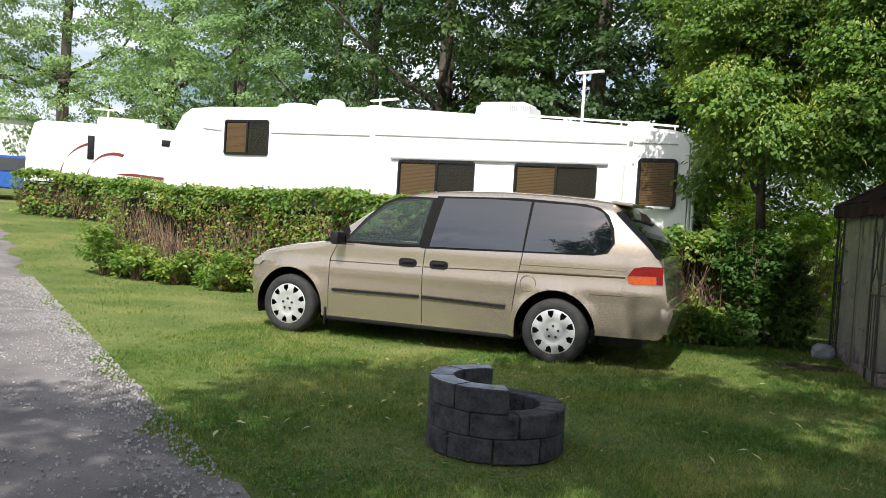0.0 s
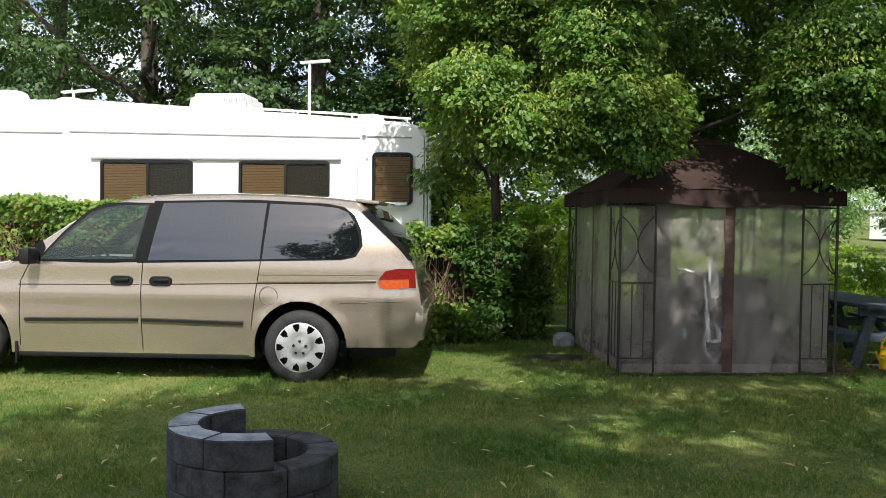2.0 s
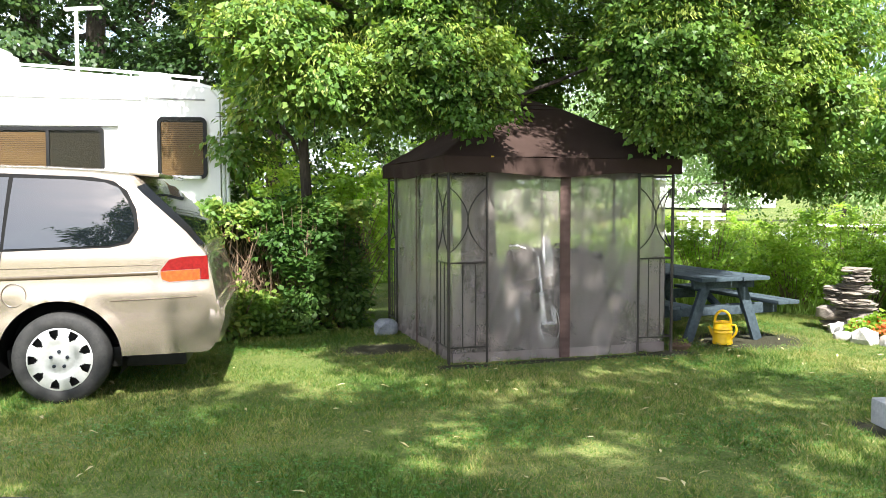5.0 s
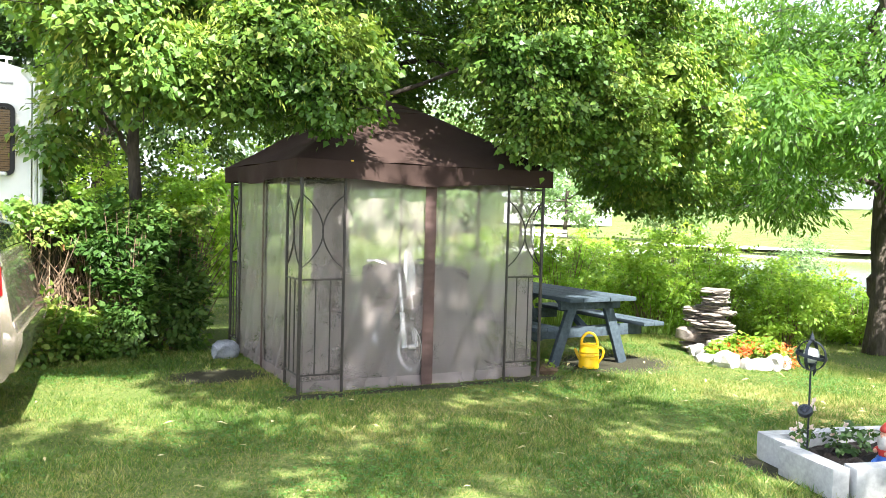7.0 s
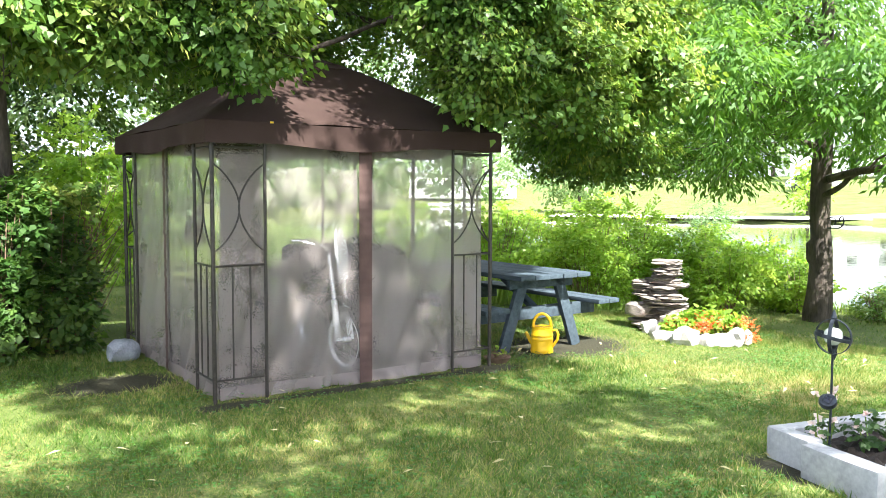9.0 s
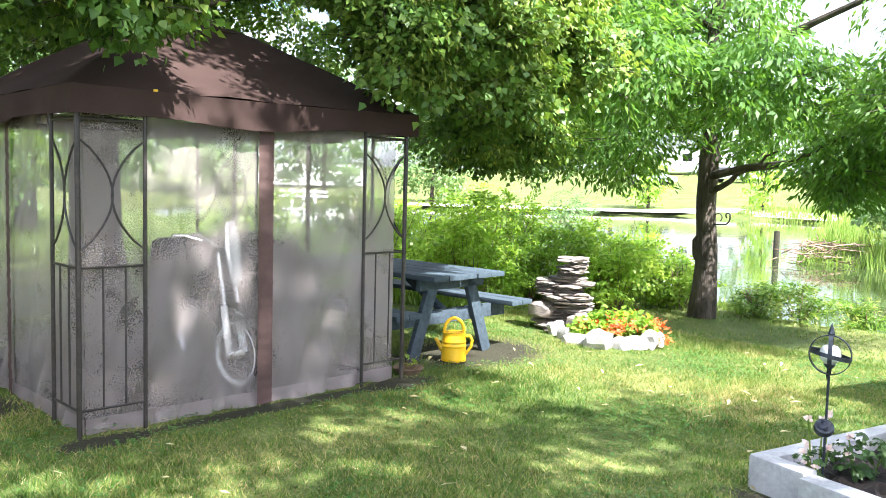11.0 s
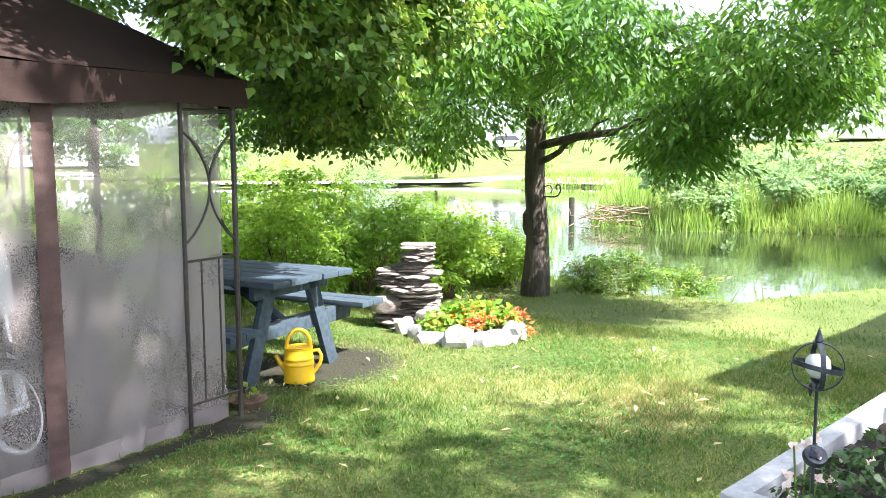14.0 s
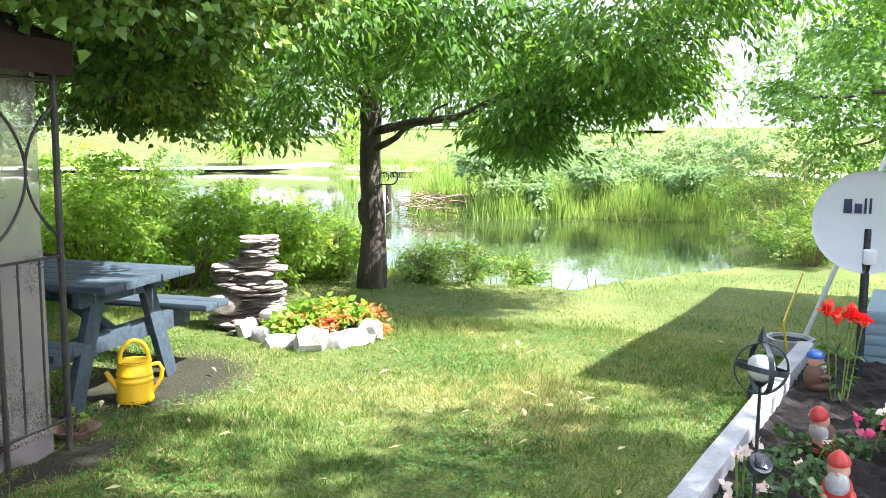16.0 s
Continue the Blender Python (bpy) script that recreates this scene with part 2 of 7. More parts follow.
M_REDLENS = surf("red_lamp_lens", (0.13, 0.003, 0.003), (0.20, 0.006, 0.006), scale=30, rough=0.2, bump=0.05, coat=0.15)
M_AMBERLENS = surf("amber_lamp_lens", (0.34, 0.04, 0.002), (0.46, 0.07, 0.004), scale=30, rough=0.2, bump=0.05, coat=0.15)
M_HEADLAMP = surf("clear_headlamp", (0.30, 0.28, 0.25), (0.45, 0.42, 0.38), scale=20, rough=0.12, metal=0.3, bump=0.02, coat=0.8)
M_INTERIOR = surf("beige_car_interior", (0.28, 0.25, 0.20), (0.38, 0.34, 0.28), scale=5, rough=0.85)
M_RVWHITE = surf("white_trailer_skin", (0.78, 0.78, 0.77), (0.85, 0.85, 0.84), scale=0.8, fine=12, rough=0.35, bump=0.02, coat=0.2)
M_RVGREY = surf("grey_trailer_trim", (0.28, 0.28, 0.28), (0.38, 0.38, 0.38), scale=5, rough=0.5)
M_MAROON = surf("maroon_stripe", (0.16, 0.02, 0.025), (0.22, 0.035, 0.04), scale=5, rough=0.4)
M_BLIND = surf("tan_pleated_blind", (0.30, 0.185, 0.08), (0.44, 0.29, 0.13), scale=3, rough=0.9, stretch=(0.2, 0.2, 40), spread=0.4)
M_RVGLASS = glass_mat("trailer_window_glass", (0.01, 0.011, 0.01), 0.72, spec=0.8, tone=(0.82, 0.80, 0.76))
M_BRONZE = surf("bronze_powder_coat", (0.018, 0.014, 0.012), (0.045, 0.036, 0.03), scale=30, rough=0.5, bump=0.05)
M_CANOPY = surf("brown_canopy_cloth", (0.032, 0.019, 0.016), (0.058, 0.037, 0.031), scale=2.2, fine=220, rough=0.9, bump=0.25, spec=0.15)
M_STRIP = surf("brown_zip_strip", (0.06, 0.035, 0.03), (0.11, 0.065, 0.055), scale=8, fine=120, rough=0.9, bump=0.3)
M_NET = cloth_mat("grey_insect_net", (0.50, 0.435, 0.40), (0.63, 0.56, 0.52), 0.61)
M_NETHEM = cloth_mat("net_hem", (0.26, 0.22, 0.21), (0.38, 0.33, 0.315), 0.12)
M_BLUEWOOD = surf("weathered_blue_painted_wood", (0.02, 0.033, 0.046), (0.06, 0.086, 0.104), scale=5, fine=60, rough=0.8, bump=0.35, stretch=(6, 0.7, 6), each=0.12)
M_YELLOW = surf("yellow_plastic", (0.80, 0.46, 0.006), (0.88, 0.55, 0.012), scale=10, rough=0.38, bump=0.03)
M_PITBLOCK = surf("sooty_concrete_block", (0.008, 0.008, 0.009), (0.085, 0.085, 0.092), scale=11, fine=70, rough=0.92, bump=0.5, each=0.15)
# bluish pale grey: skylight on the pit's top course is in this colour
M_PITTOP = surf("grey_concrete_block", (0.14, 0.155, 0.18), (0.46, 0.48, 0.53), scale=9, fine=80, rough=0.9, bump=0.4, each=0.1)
M_ASHES = surf("grey_ashes", (0.08, 0.07, 0.06), (0.26, 0.22, 0.17), scale=14, fine=60, rough=1.0, bump=0.8)
M_SLATE = surf("layered_slate", (0.055, 0.045, 0.04), (0.36, 0.31, 0.265), scale=7, fine=45, rough=0.75, bump=0.6, each=0.25, stretch=(1, 1, 3))
M_WHITESTONE = surf("white_limestone", (0.28, 0.265, 0.25), (0.56, 0.54, 0.51), scale=9, fine=50, rough=0.85, bump=0.5, each=0.1)
M_WHITECON = surf("white_painted_concrete", (0.26, 0.26, 0.265), (0.52, 0.52, 0.52), scale=4, fine=40, rough=0.85, bump=0.35)
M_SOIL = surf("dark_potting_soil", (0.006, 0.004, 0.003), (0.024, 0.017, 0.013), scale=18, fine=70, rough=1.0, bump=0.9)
M_SIDING = surf("blue_grey_siding", (0.20, 0.27, 0.33), (0.26, 0.33, 0.39), scale=3, rough=0.6, stretch=(0.3, 0.3, 3))
M_ROOF = surf("grey_shingle_roof", (0.10, 0.10, 0.10), (0.17, 0.165, 0.16), scale=6, rough=0.9)
M_DISH = surf("pale_grey_dish", (0.55, 0.57, 0.60), (0.62, 0.64, 0.67), scale=4, rough=0.45, bump=0.02)
M_LETTER = surf("dark_blue_print", (0.02, 0.03, 0.07), (0.03, 0.04, 0.09), scale=10, rough=0.5, bump=0)
M_IRON = surf("dark_iron", (0.02, 0.024, 0.03), (0.06, 0.07, 0.085), scale=30, rough=0.45, metal=0.6, bump=0.1)
M_ORB = glass_mat("frosted_glass_globe", (0.75, 0.76, 0.72), 0.25, rough=0.2)
M_SOLAR = surf("solar_cell", (0.006, 0.008, 0.016), (0.016, 0.02, 0.035), scale=30, rough=0.25, bump=0)
M_ROPE = surf("yellow_strap", (0.55, 0.42, 0.03), (0.7, 0.55, 0.06), scale=40, rough=0.7)
M_HOSE = surf("green_hose", (0.008, 0.11, 0.07), (0.015, 0.17, 0.10), scale=30, rough=0.4)
M_ROSE = leafy("rose_leaves", (0.018, 0.045, 0.012), (0.05, 0.105, 0.025), (0.11, 0.18, 0.05), through=0.3)
M_RED = surf("red_glaze", (0.40, 0.03, 0.025), (0.55, 0.06, 0.045), scale=12, rough=0.4, bump=0.05)
M_LILY = leafy("red_lily_petals", (0.45, 0.03, 0.015), (0.65, 0.06, 0.03), (0.75, 0.14, 0.06), through=0.35)
M_PINK = leafy("pink_petals", (0.55, 0.04, 0.16), (0.7, 0.1, 0.25), (0.78, 0.25, 0.36), through=0.35)
M_BLUSH = leafy("blush_petals", (0.7, 0.5, 0.46), (0.78, 0.66, 0.6), (0.8, 0.76, 0.7), through=0.35)
M_CORAL = leafy("coral_flowers", (0.5, 0.06, 0.02), (0.65, 0.16, 0.05), (0.75, 0.34, 0.12), through=0.4, patch=3)
M_CHROME = surf("bright_steel", (0.62, 0.62, 0.62), (0.78, 0.78, 0.78), scale=20, rough=0.22, metal=0.9, bump=0)
M_WHITEPAINT = surf("white_gloss_paint", (0.78, 0.78, 0.78), (0.84, 0.84, 0.84), scale=10, rough=0.3, bump=0)
M_SAND = surf("pale_shore_gravel", (0.42, 0.40, 0.36), (0.6, 0.57, 0.52), scale=3, fine=30, rough=0.95, bump=0.4)


def water_mat():
    m, nodes, links, p = node_mat("pond_water")
    p.inputs["Base Color"].default_value = (0.035, 0.05, 0.018, 1)
    p.inputs["Roughness"].default_value, p.inputs["IOR"].default_value = 0.04, 1.33
    p.inputs["Specular IOR Level"].default_value = 0.9
    tc, n, bp = nodes.new("ShaderNodeTexCoord"), nodes.new("ShaderNodeTexNoise"), nodes.new("ShaderNodeBump")
    n.inputs["Scale"].default_value, n.inputs["Detail"].default_value = 1.6, 4
    bp.inputs["Strength"].default_value, bp.inputs["Distance"].default_value = 0.12, 0.03
    links.new(tc.outputs["Object"], n.inputs["Vector"])
    links.new(n.outputs[0], bp.inputs["Height"])
    links.new(bp.outputs[0], p.inputs["Normal"])
    return m


M_WATER = water_mat()

# ---- building helpers ----
rng = np.random.default_rng(7)


def thing(name, label, category, m=None, group="", kind=""):
    ob = new(name)
    ob.empty_display_size = 0.1
    if m is not None:
        ob.matrix_world = m
    return tagged(ob, label, category, group, kind)


def finish(bm, name, material, smooth=None):
    me = bpy.data.meshes.new(name)
    bmesh.ops.recalc_face_normals(bm, faces=bm.faces)
    bm.to_mesh(me)
    bm.free()
    me.materials.append(material)
    if smooth is not None:
        me.polygons.foreach_set("use_smooth", [True] * len(me.polygons))
        me.set_sharp_from_angle(angle=radians(smooth))
    return me


def part(name, bm, material, parent, label="", smooth=40, m=None):
    ob = new(name, finish(bm, name, material, smooth))
    ob.parent = parent
    if m is not None:
        ob.matrix_local = m
    return tagged(ob, label)


def single(name, bm, material, label, category, m=None, smooth=40, group="", kind=""):
    ob = new(name, finish(bm, name, material, smooth))
    if m is not None:
        ob.matrix_world = m
    return tagged(ob, label, category, group, kind)


def share(name, me, parent, m):
    ob = new(name, me)
    ob.parent = parent
    ob.matrix_local = m
    return ob


def box(bm, c, s, rot=None, bevel=0.0):
    m = Matrix.Translation(c) @ (rot or Matrix.Identity(4)) @ Matrix.Diagonal((*s, 1))
    g = bmesh.ops.create_cube(bm, size=1, matrix=m)
    if bevel:
        es = list({e for v in g["verts"] for e in v.link_edges})
        bmesh.ops.bevel(bm, geom=es, offset=bevel, segments=2, affect="EDGES", profile=0.6)
    return bm


def nb():
    return bmesh.new()


def tube(bm, pts, radii, seg=8, caps=True):
    """A tapered tube through the points."""
    pts = [Vector(p) for p in pts]
    if not hasattr(radii, "__len__"):
        radii = [radii] * len(pts)
    rings, side = [], None
    for i, p in enumerate(pts):
        d = (pts[min(i + 1, len(pts) - 1)] - pts[max(i - 1, 0)]).normalized()
        if side is None:
            side = d.orthogonal().normalized()
        side = (side - d * side.dot(d)).normalized()
        up = d.cross(side)
        rings.append([bm.verts.new(p + (side * math.cos(a) + up * math.sin(a)) * radii[i]) for a in (2 * math.pi * k / seg for k in range(seg))])
    for a, b in zip(rings, rings[1:]):
        for k in range(seg):
            bm.faces.new((a[k], a[(k + 1) % seg], b[(k + 1) % seg], b[k]))
    if caps:
        bm.faces.new(rings[0][::-1])
        bm.faces.new(rings[-1])
    return bm


def lathe(bm, prof, seg=24, m=None):
    """A turned body round z from (radius, height) pairs."""
    rings = []
    for r, z in prof:
        if r < 1e-4:
            rings.append([bm.verts.new((0, 0, z))])
        else:
            rings.append([bm.verts.new((r * math.cos(a), r * math.sin(a), z)) for a in (2 * math.pi * k / seg for k in range(seg))])
    for a, b in zip(rings, rings[1:]):
        for k in range(seg):
            q = (k + 1) % seg
            f = [a[k % len(a)], a[q % len(a)], b[q % len(b)], b[k % len(b)]]
            f = list(dict.fromkeys(f))
            if len(f) > 2:
                bm.faces.new(f)
    if m is not None:
        bmesh.ops.transform(bm, matrix=m, verts=[v for ring in rings for v in ring])
    return bm


def arc(c, r, a0, a1, n, ax, ay):
    return [Vector(c) + Vector(ax) * r * math.cos(radians(a0 + (a1 - a0) * k / n)) + Vector(ay) * r * math.sin(radians(a0 + (a1 - a0) * k / n)) for k in range(n + 1)]


def slab(bm, outline, z0, z1):
    """A prism over an outline of (x, y)."""
    lo = [bm.verts.new((x, y, z0)) for x, y in outline]
    hi = [bm.verts.new((x, y, z1)) for x, y in outline]
    bm.faces.new(lo[::-1])
    bm.faces.new(hi)
    for k in range(len(lo)):
        q = (k + 1) % len(lo)
        bm.faces.new((lo[k], lo[q], hi[q], hi[k]))
    return bm


def rounded(w, h, r, n=5):
    """Outline of a rounded rectangle round the origin."""
    out = []
    for cx, cy, a in ((w / 2 - r, h / 2 - r, 0), (-w / 2 + r, h / 2 - r, 90), (-w / 2 + r, -h / 2 + r, 180), (w / 2 - r, -h / 2 + r, 270)):
        out += [(cx + r * math.cos(radians(a + 90 * k / n)), cy + r * math.sin(radians(a + 90 * k / n))) for k in range(n + 1)]
    return out


def rough_stone(bm, c, s, seed, jag=0.18, rot=0.0):
    """An uneven, chipped stone."""
    r = random.Random(seed)
    g = bmesh.ops.create_icosphere(bm, subdivisions=2, radius=1)
    off = Vector((r.uniform(0, 50), r.uniform(0, 50), r.uniform(0, 50)))
    for v in g["verts"]:
        n = v.co.copy()
        k = max(abs(n.x), abs(n.y), abs(n.z))
        n = n.lerp(n / k, 0.55) * (1 + jag * noise.noise(n * 1.6 + off) + 0.4 * jag * noise.noise(n * 4 + off))
        v.co = Vector((n.x * s[0], n.y * s[1], n.z * s[2]))
    bmesh.ops.transform(bm, matrix=Matrix.Translation(c) @ Matrix.Rotation(rot, 4, "Z"), verts=g["verts"])
    return bm


def array_mesh(name, verts, size, material, smooth=False):
    """A mesh of loose faces, each of size corners, from an array of corners."""
    n = len(verts) // size
    me = bpy.data.meshes.new(name)
    me.vertices.add(len(verts))
    me.vertices.foreach_set("co", verts.astype(np.float32).ravel())
    me.loops.add(n * size)
    me.loops.foreach_set("vertex_index", np.arange(n * size, dtype=np.int32))
    me.polygons.add(n)
    me.polygons.foreach_set("loop_start", np.arange(0, n * size, size, dtype=np.int32))
    if smooth:
        me.polygons.foreach_set("use_smooth", np.ones(n, dtype=bool))
    me.update(calc_edges=True)
    me.materials.append(material)
    return me


def units(n):
    v = rng.normal(size=(n, 3))
    return v / np.linalg.norm(v, axis=1, keepdims=True)


LEAF = np.array([(0, 0), (0.42, 0.30), (0.26, 0.70), (0, 1.0), (-0.26, 0.70), (-0.42, 0.30)])
HEART = np.array([(0, 0), (0.46, 0.26), (0, 1.0), (-0.46, 0.26)])
LANCE = np.array([(0, 0), (0.17, 0.38), (0, 1.0), (-0.17, 0.38)])
OVAL = np.array([(0, 0), (0.33, 0.45), (0, 1.0), (-0.33, 0.45)])


def leaves(at, along, length, shape=LEAF, flat=0.5, face=None):
    """Corners of leaves that grow from the points at, along the given ways; face: the way their upper sides look."""
    n = len(at)
    along = along / np.linalg.norm(along, axis=1, keepdims=True)
    nrm = units(n) + np.array([0, 0, flat]) if face is None else face
    side = np.cross(along, nrm)
    side /= np.linalg.norm(side, axis=1, keepdims=True) + 1e-9
    nrm = np.cross(side, along)
    ln = (length * rng.uniform(0.65, 1.25, n))[:, None]
    out = np.empty((n, len(shape), 3))
    for k, (u, v) in enumerate(shape):
        bend = -0.18 * v * v + 0.22 * abs(u)
        out[:, k] = at + ln * (side * u + along * v + nrm * bend)
    return out.reshape(-1, 3)


def in_ellipsoid(c, r, n, shell=0.55):
    v = units(n) * (shell + (1 - shell) * rng.uniform(0, 1, (n, 1)) ** 0.6)
    return np.array(c) + v * np.array(r)


def sprays(clumps, per, leaf, shape=LEAF, spread=0.2, droop=0.5, shell=0.5, loose=0.5):
    """Flat drooping fans of leaves on small twigs that fill the clumps (centre, radii, twigs). Returns leaf corners and the twigs' ends."""
    outs, ends = [], []
    up = np.array([0, 0, 1.0])
    for c, r, n in clumps:
        tips = in_ellipsoid(c, r, n, shell)
        tips += rng.normal(scale=0.13, size=tips.shape) * np.mean(r)
        out = tips - np.array(c)
        out /= np.linalg.norm(out, axis=1, keepdims=True) + 1e-6
        away = out * np.array([1, 1, 0.5]) + rng.normal(scale=0.3, size=out.shape)
        away[:, 2] -= droop
        away /= np.linalg.norm(away, axis=1, keepdims=True)
        side = np.cross(away, up)
        side /= np.linalg.norm(side, axis=1, keepdims=True) + 1e-6
        ends.append((tips, away))
        s = rng.uniform(-1.0, 0.8, (n, per, 1))
        w = rng.normal(scale=0.42, size=(n, per, 1)) * (1.15 - 0.5 * s)
        p = tips[:, None] + away[:, None] * s * spread + side[:, None] * w * spread + rng.normal(scale=spread * 0.16, size=(n, per, 3))
        d = away[:, None] * 0.8 + side[:, None] * np.sign(w) * rng.uniform(0.1, 1.0, (n, per, 1)) + rng.normal(scale=0.3, size=(n, per, 3)) - up * droop * 0.5
        face = up * 1.0 + out[:, None] * np.array([1.0, 1.0, 0.4]) + rng.normal(scale=loose, size=(n, per, 3))
        outs.append(leaves(p.reshape(-1, 3), d.reshape(-1, 3), leaf, shape, face=face.reshape(-1, 3)))
    return np.concatenate(outs), ends


def twig_mesh(name, starts, stops, r, material):
    """Thin three-sided twigs."""
    n = len(starts)
    d = stops - starts
    d /= np.linalg.norm(d, axis=1, keepdims=True) + 1e-9
    a = np.cross(d, units(n))
    a /= np.linalg.norm(a, axis=1, keepdims=True) + 1e-9
    b = np.cross(d, a)
    out = np.empty((n, 3, 4, 3))
    for k in range(3):
        t0, t1 = 2 * math.pi * k / 3, 2 * math.pi * (k + 1) / 3
        e0, e1 = (a * math.cos(t) + b * math.sin(t) for t in (t0, t1))
        out[:, k, 0], out[:, k, 1] = starts + e0 * r, starts + e1 * r
        out[:, k, 2], out[:, k, 3] = stops + e1 * r * 0.4, stops + e0 * r * 0.4
    return array_mesh(name, out.reshape(-1, 3), 4, material)


def wander(a, b, n, amp, seed):
    """A crooked line from a to b."""
    r = random.Random(seed)
    a, b = Vector(a), Vector(b)
    pts = [a.lerp(b, k / n) for k in range(n + 1)]
    for k in range(1, n):
        pts[k] += Vector((r.uniform(-1, 1), r.uniform(-1, 1), r.uniform(-0.6, 0.6))) * amp
    return pts


def make_tree(label, base, top, r0, limbs, clumps, per, leaf, leafmat, barkmat=None, shape=OVAL, spread=0.2, droop=0.5, shell=0.5, bump=0.0, seg=14, twig=0.006, group="", name="tree", category="tree", loose=0.5):
    """A tree: trunk, each limb (start, end, radius) and a crown of leaves on twigs."""
    barkmat = barkmat or M_BARK
    t = thing(name, label, category, group=group)
    bm = nb()
    pts = wander(base, top, 10, r0 * 0.2, int(abs(base[0]) * 100))
    pts[0] = Vector(base) - Vector((0, 0, 0.15))
    rad = [r0 * (1.28 if k == 0 else 1.0 - 0.75 * k / 10) for k in range(11)]
    tube(bm, pts, rad, seg)
    if bump:
        bmesh.ops.subdivide_edges(bm, edges=bm.edges, cuts=2, use_grid_fill=True)
        for v in bm.verts:
            v.co += Vector((noise.noise(v.co * Vector((9, 9, 3))), noise.noise(v.co * Vector((9, 9, 3)) + Vector((7, 1, 0))), 0)) * bump
    part("trunk", bm, barkmat, t, "dark rough bark")
    for k, (a, b, r) in enumerate(limbs):
        bm = nb()
        ln = (Vector(b) - Vector(a)).length
        tube(bm, wander(a, b, 7, ln * 0.045, k + 3), [r * (1 - 0.75 * j / 7) for j in range(8)], 8)
        part("limb", bm, barkmat, t)
    lv, ends = sprays(clumps, per, leaf, shape, spread, droop, shell, loose)
    ob = new("crown", array_mesh("crown", lv, len(shape), leafmat))
    ob.parent = t
    if twig:
        st, en = [], []
        for (c, r, n), (tips, away) in zip(clumps, ends):
            pick = rng.uniform(size=len(tips)) < 0.6
            st.append(np.array(c) * 0.45 + tips[pick] * 0.55 - np.array([0, 0, 0.05]))
            en.append(tips[pick] + away[pick] * spread)
        ob = tagged(new("twig_growth", twig_mesh("twig_growth", np.concatenate(st), np.concatenate(en), twig, barkmat)), kind="stuff")
        ob.parent = t
    return t

# ---- ground, road, pond ----


def smooth01(a):
    a = np.clip(a, 0, 1)
    return a * a * (3 - 2 * a)


def pond_depth(x, y):
    """Above 0 in the pond: metres from its shore."""
    near = np.where(y > -1.1, 16.6 + 0.16 * (y + 1.1) - 1.0 * smooth01((y + 1.0) / 1.6) + 0.6 * np.sin(y * 0.9), 16.3 + 1.3 * (-1.1 - y))
    d1 = x - near
    d2 = y + 3.1 - 0.03 * (x - 19)
    d3 = np.maximum(27.2 + 0.35 * np.sin(y * 1.7) + 0.25 * (5 - y) - x, 0.94 * (y + 2.8 - 0.36 * (x - 5.2)))
    d4 = 55 - 0.9 * np.maximum(0, y - 25) - x + 0.8 * np.sin(y * 0.35)
    return np.minimum(np.minimum(d1, d2), np.minimum(d3, d4))


def ground_z(x, y):
    x, y = np.asarray(x, float), np.asarray(y, float)
    d = pond_depth(x, y)
    base = -0.32 * smooth01((x - 9.8) / 5.0) + 0.09 * np.clip(x - 56, 0, 40)
    base = base + 0.065 * np.clip((-(x + 6) + (y - 4)) * 0.7, 0, 40)
    base = base + 0.012 * np.sin(x * 1.3 + 0.4) * np.sin(y * 1.1)
    bank = base + (-0.62 - base) * smooth01((d + 0.8) / 0.9)
    return np.where(d > 0, -0.62 - 0.6 * smooth01(d / 2.0), bank)


def axis(lo, hi, step, far0, far1, n):
    mid = np.arange(lo, hi + 1e-6, step)
    a = lo - np.geomspace(step * 1.5, lo - far0, n)[::-1]
    b = hi + np.geomspace(step * 1.5, far1 - hi, n)
    return np.concatenate([a, mid, b])


def sheet(name, xs, ys, zf, material, label, keep=None):
    gx, gy = np.meshgrid(xs, ys, indexing="ij")
    v = np.stack([gx, gy, zf(gx, gy)], -1).reshape(-1, 3)
    i, j = np.meshgrid(np.arange(len(xs) - 1), np.arange(len(ys) - 1), indexing="ij")
    a = (i * len(ys) + j).ravel()
    faces = np.stack([a, a + len(ys), a + len(ys) + 1, a + 1], -1)
    if keep is not None:
        c = v[faces].mean(1)
        faces = faces[keep(c[:, 0], c[:, 1])]
    me = bpy.data.meshes.new(name)
    me.from_pydata(v.tolist(), [], faces.tolist())
    me.materials.append(material)
    me.polygons.foreach_set("use_smooth", [True] * len(me.polygons))
    return tagged(new(name, me), label, name, kind="structure")


sheet("ground", axis(-12, 32, 0.22, -400, 420, 42), axis(-11, 12, 0.22, -400, 420, 42), ground_z, M_GROUND, "mown lawn with thin worn patches sloping to a pond")
sheet("water", np.linspace(14, 62, 40), np.linspace(-4, 62, 40), lambda x, y: -0.60 + 0 * x, M_WATER, "still pond water that mirrors trees and sky",
      keep=lambda x, y: pond_depth(x, y) > -3.0)


def road_edge(x, y):
    """Above 0 on the gravel road: metres from its edge on the lawn side."""
    return (-3.5 - x - y) * 0.707 + 0.10 * np.sin((x - y) * 1.9) + 0.06 * np.sin((x - y) * 5.3 + 1) + 0.04 * np.sin((x - y) * 11)


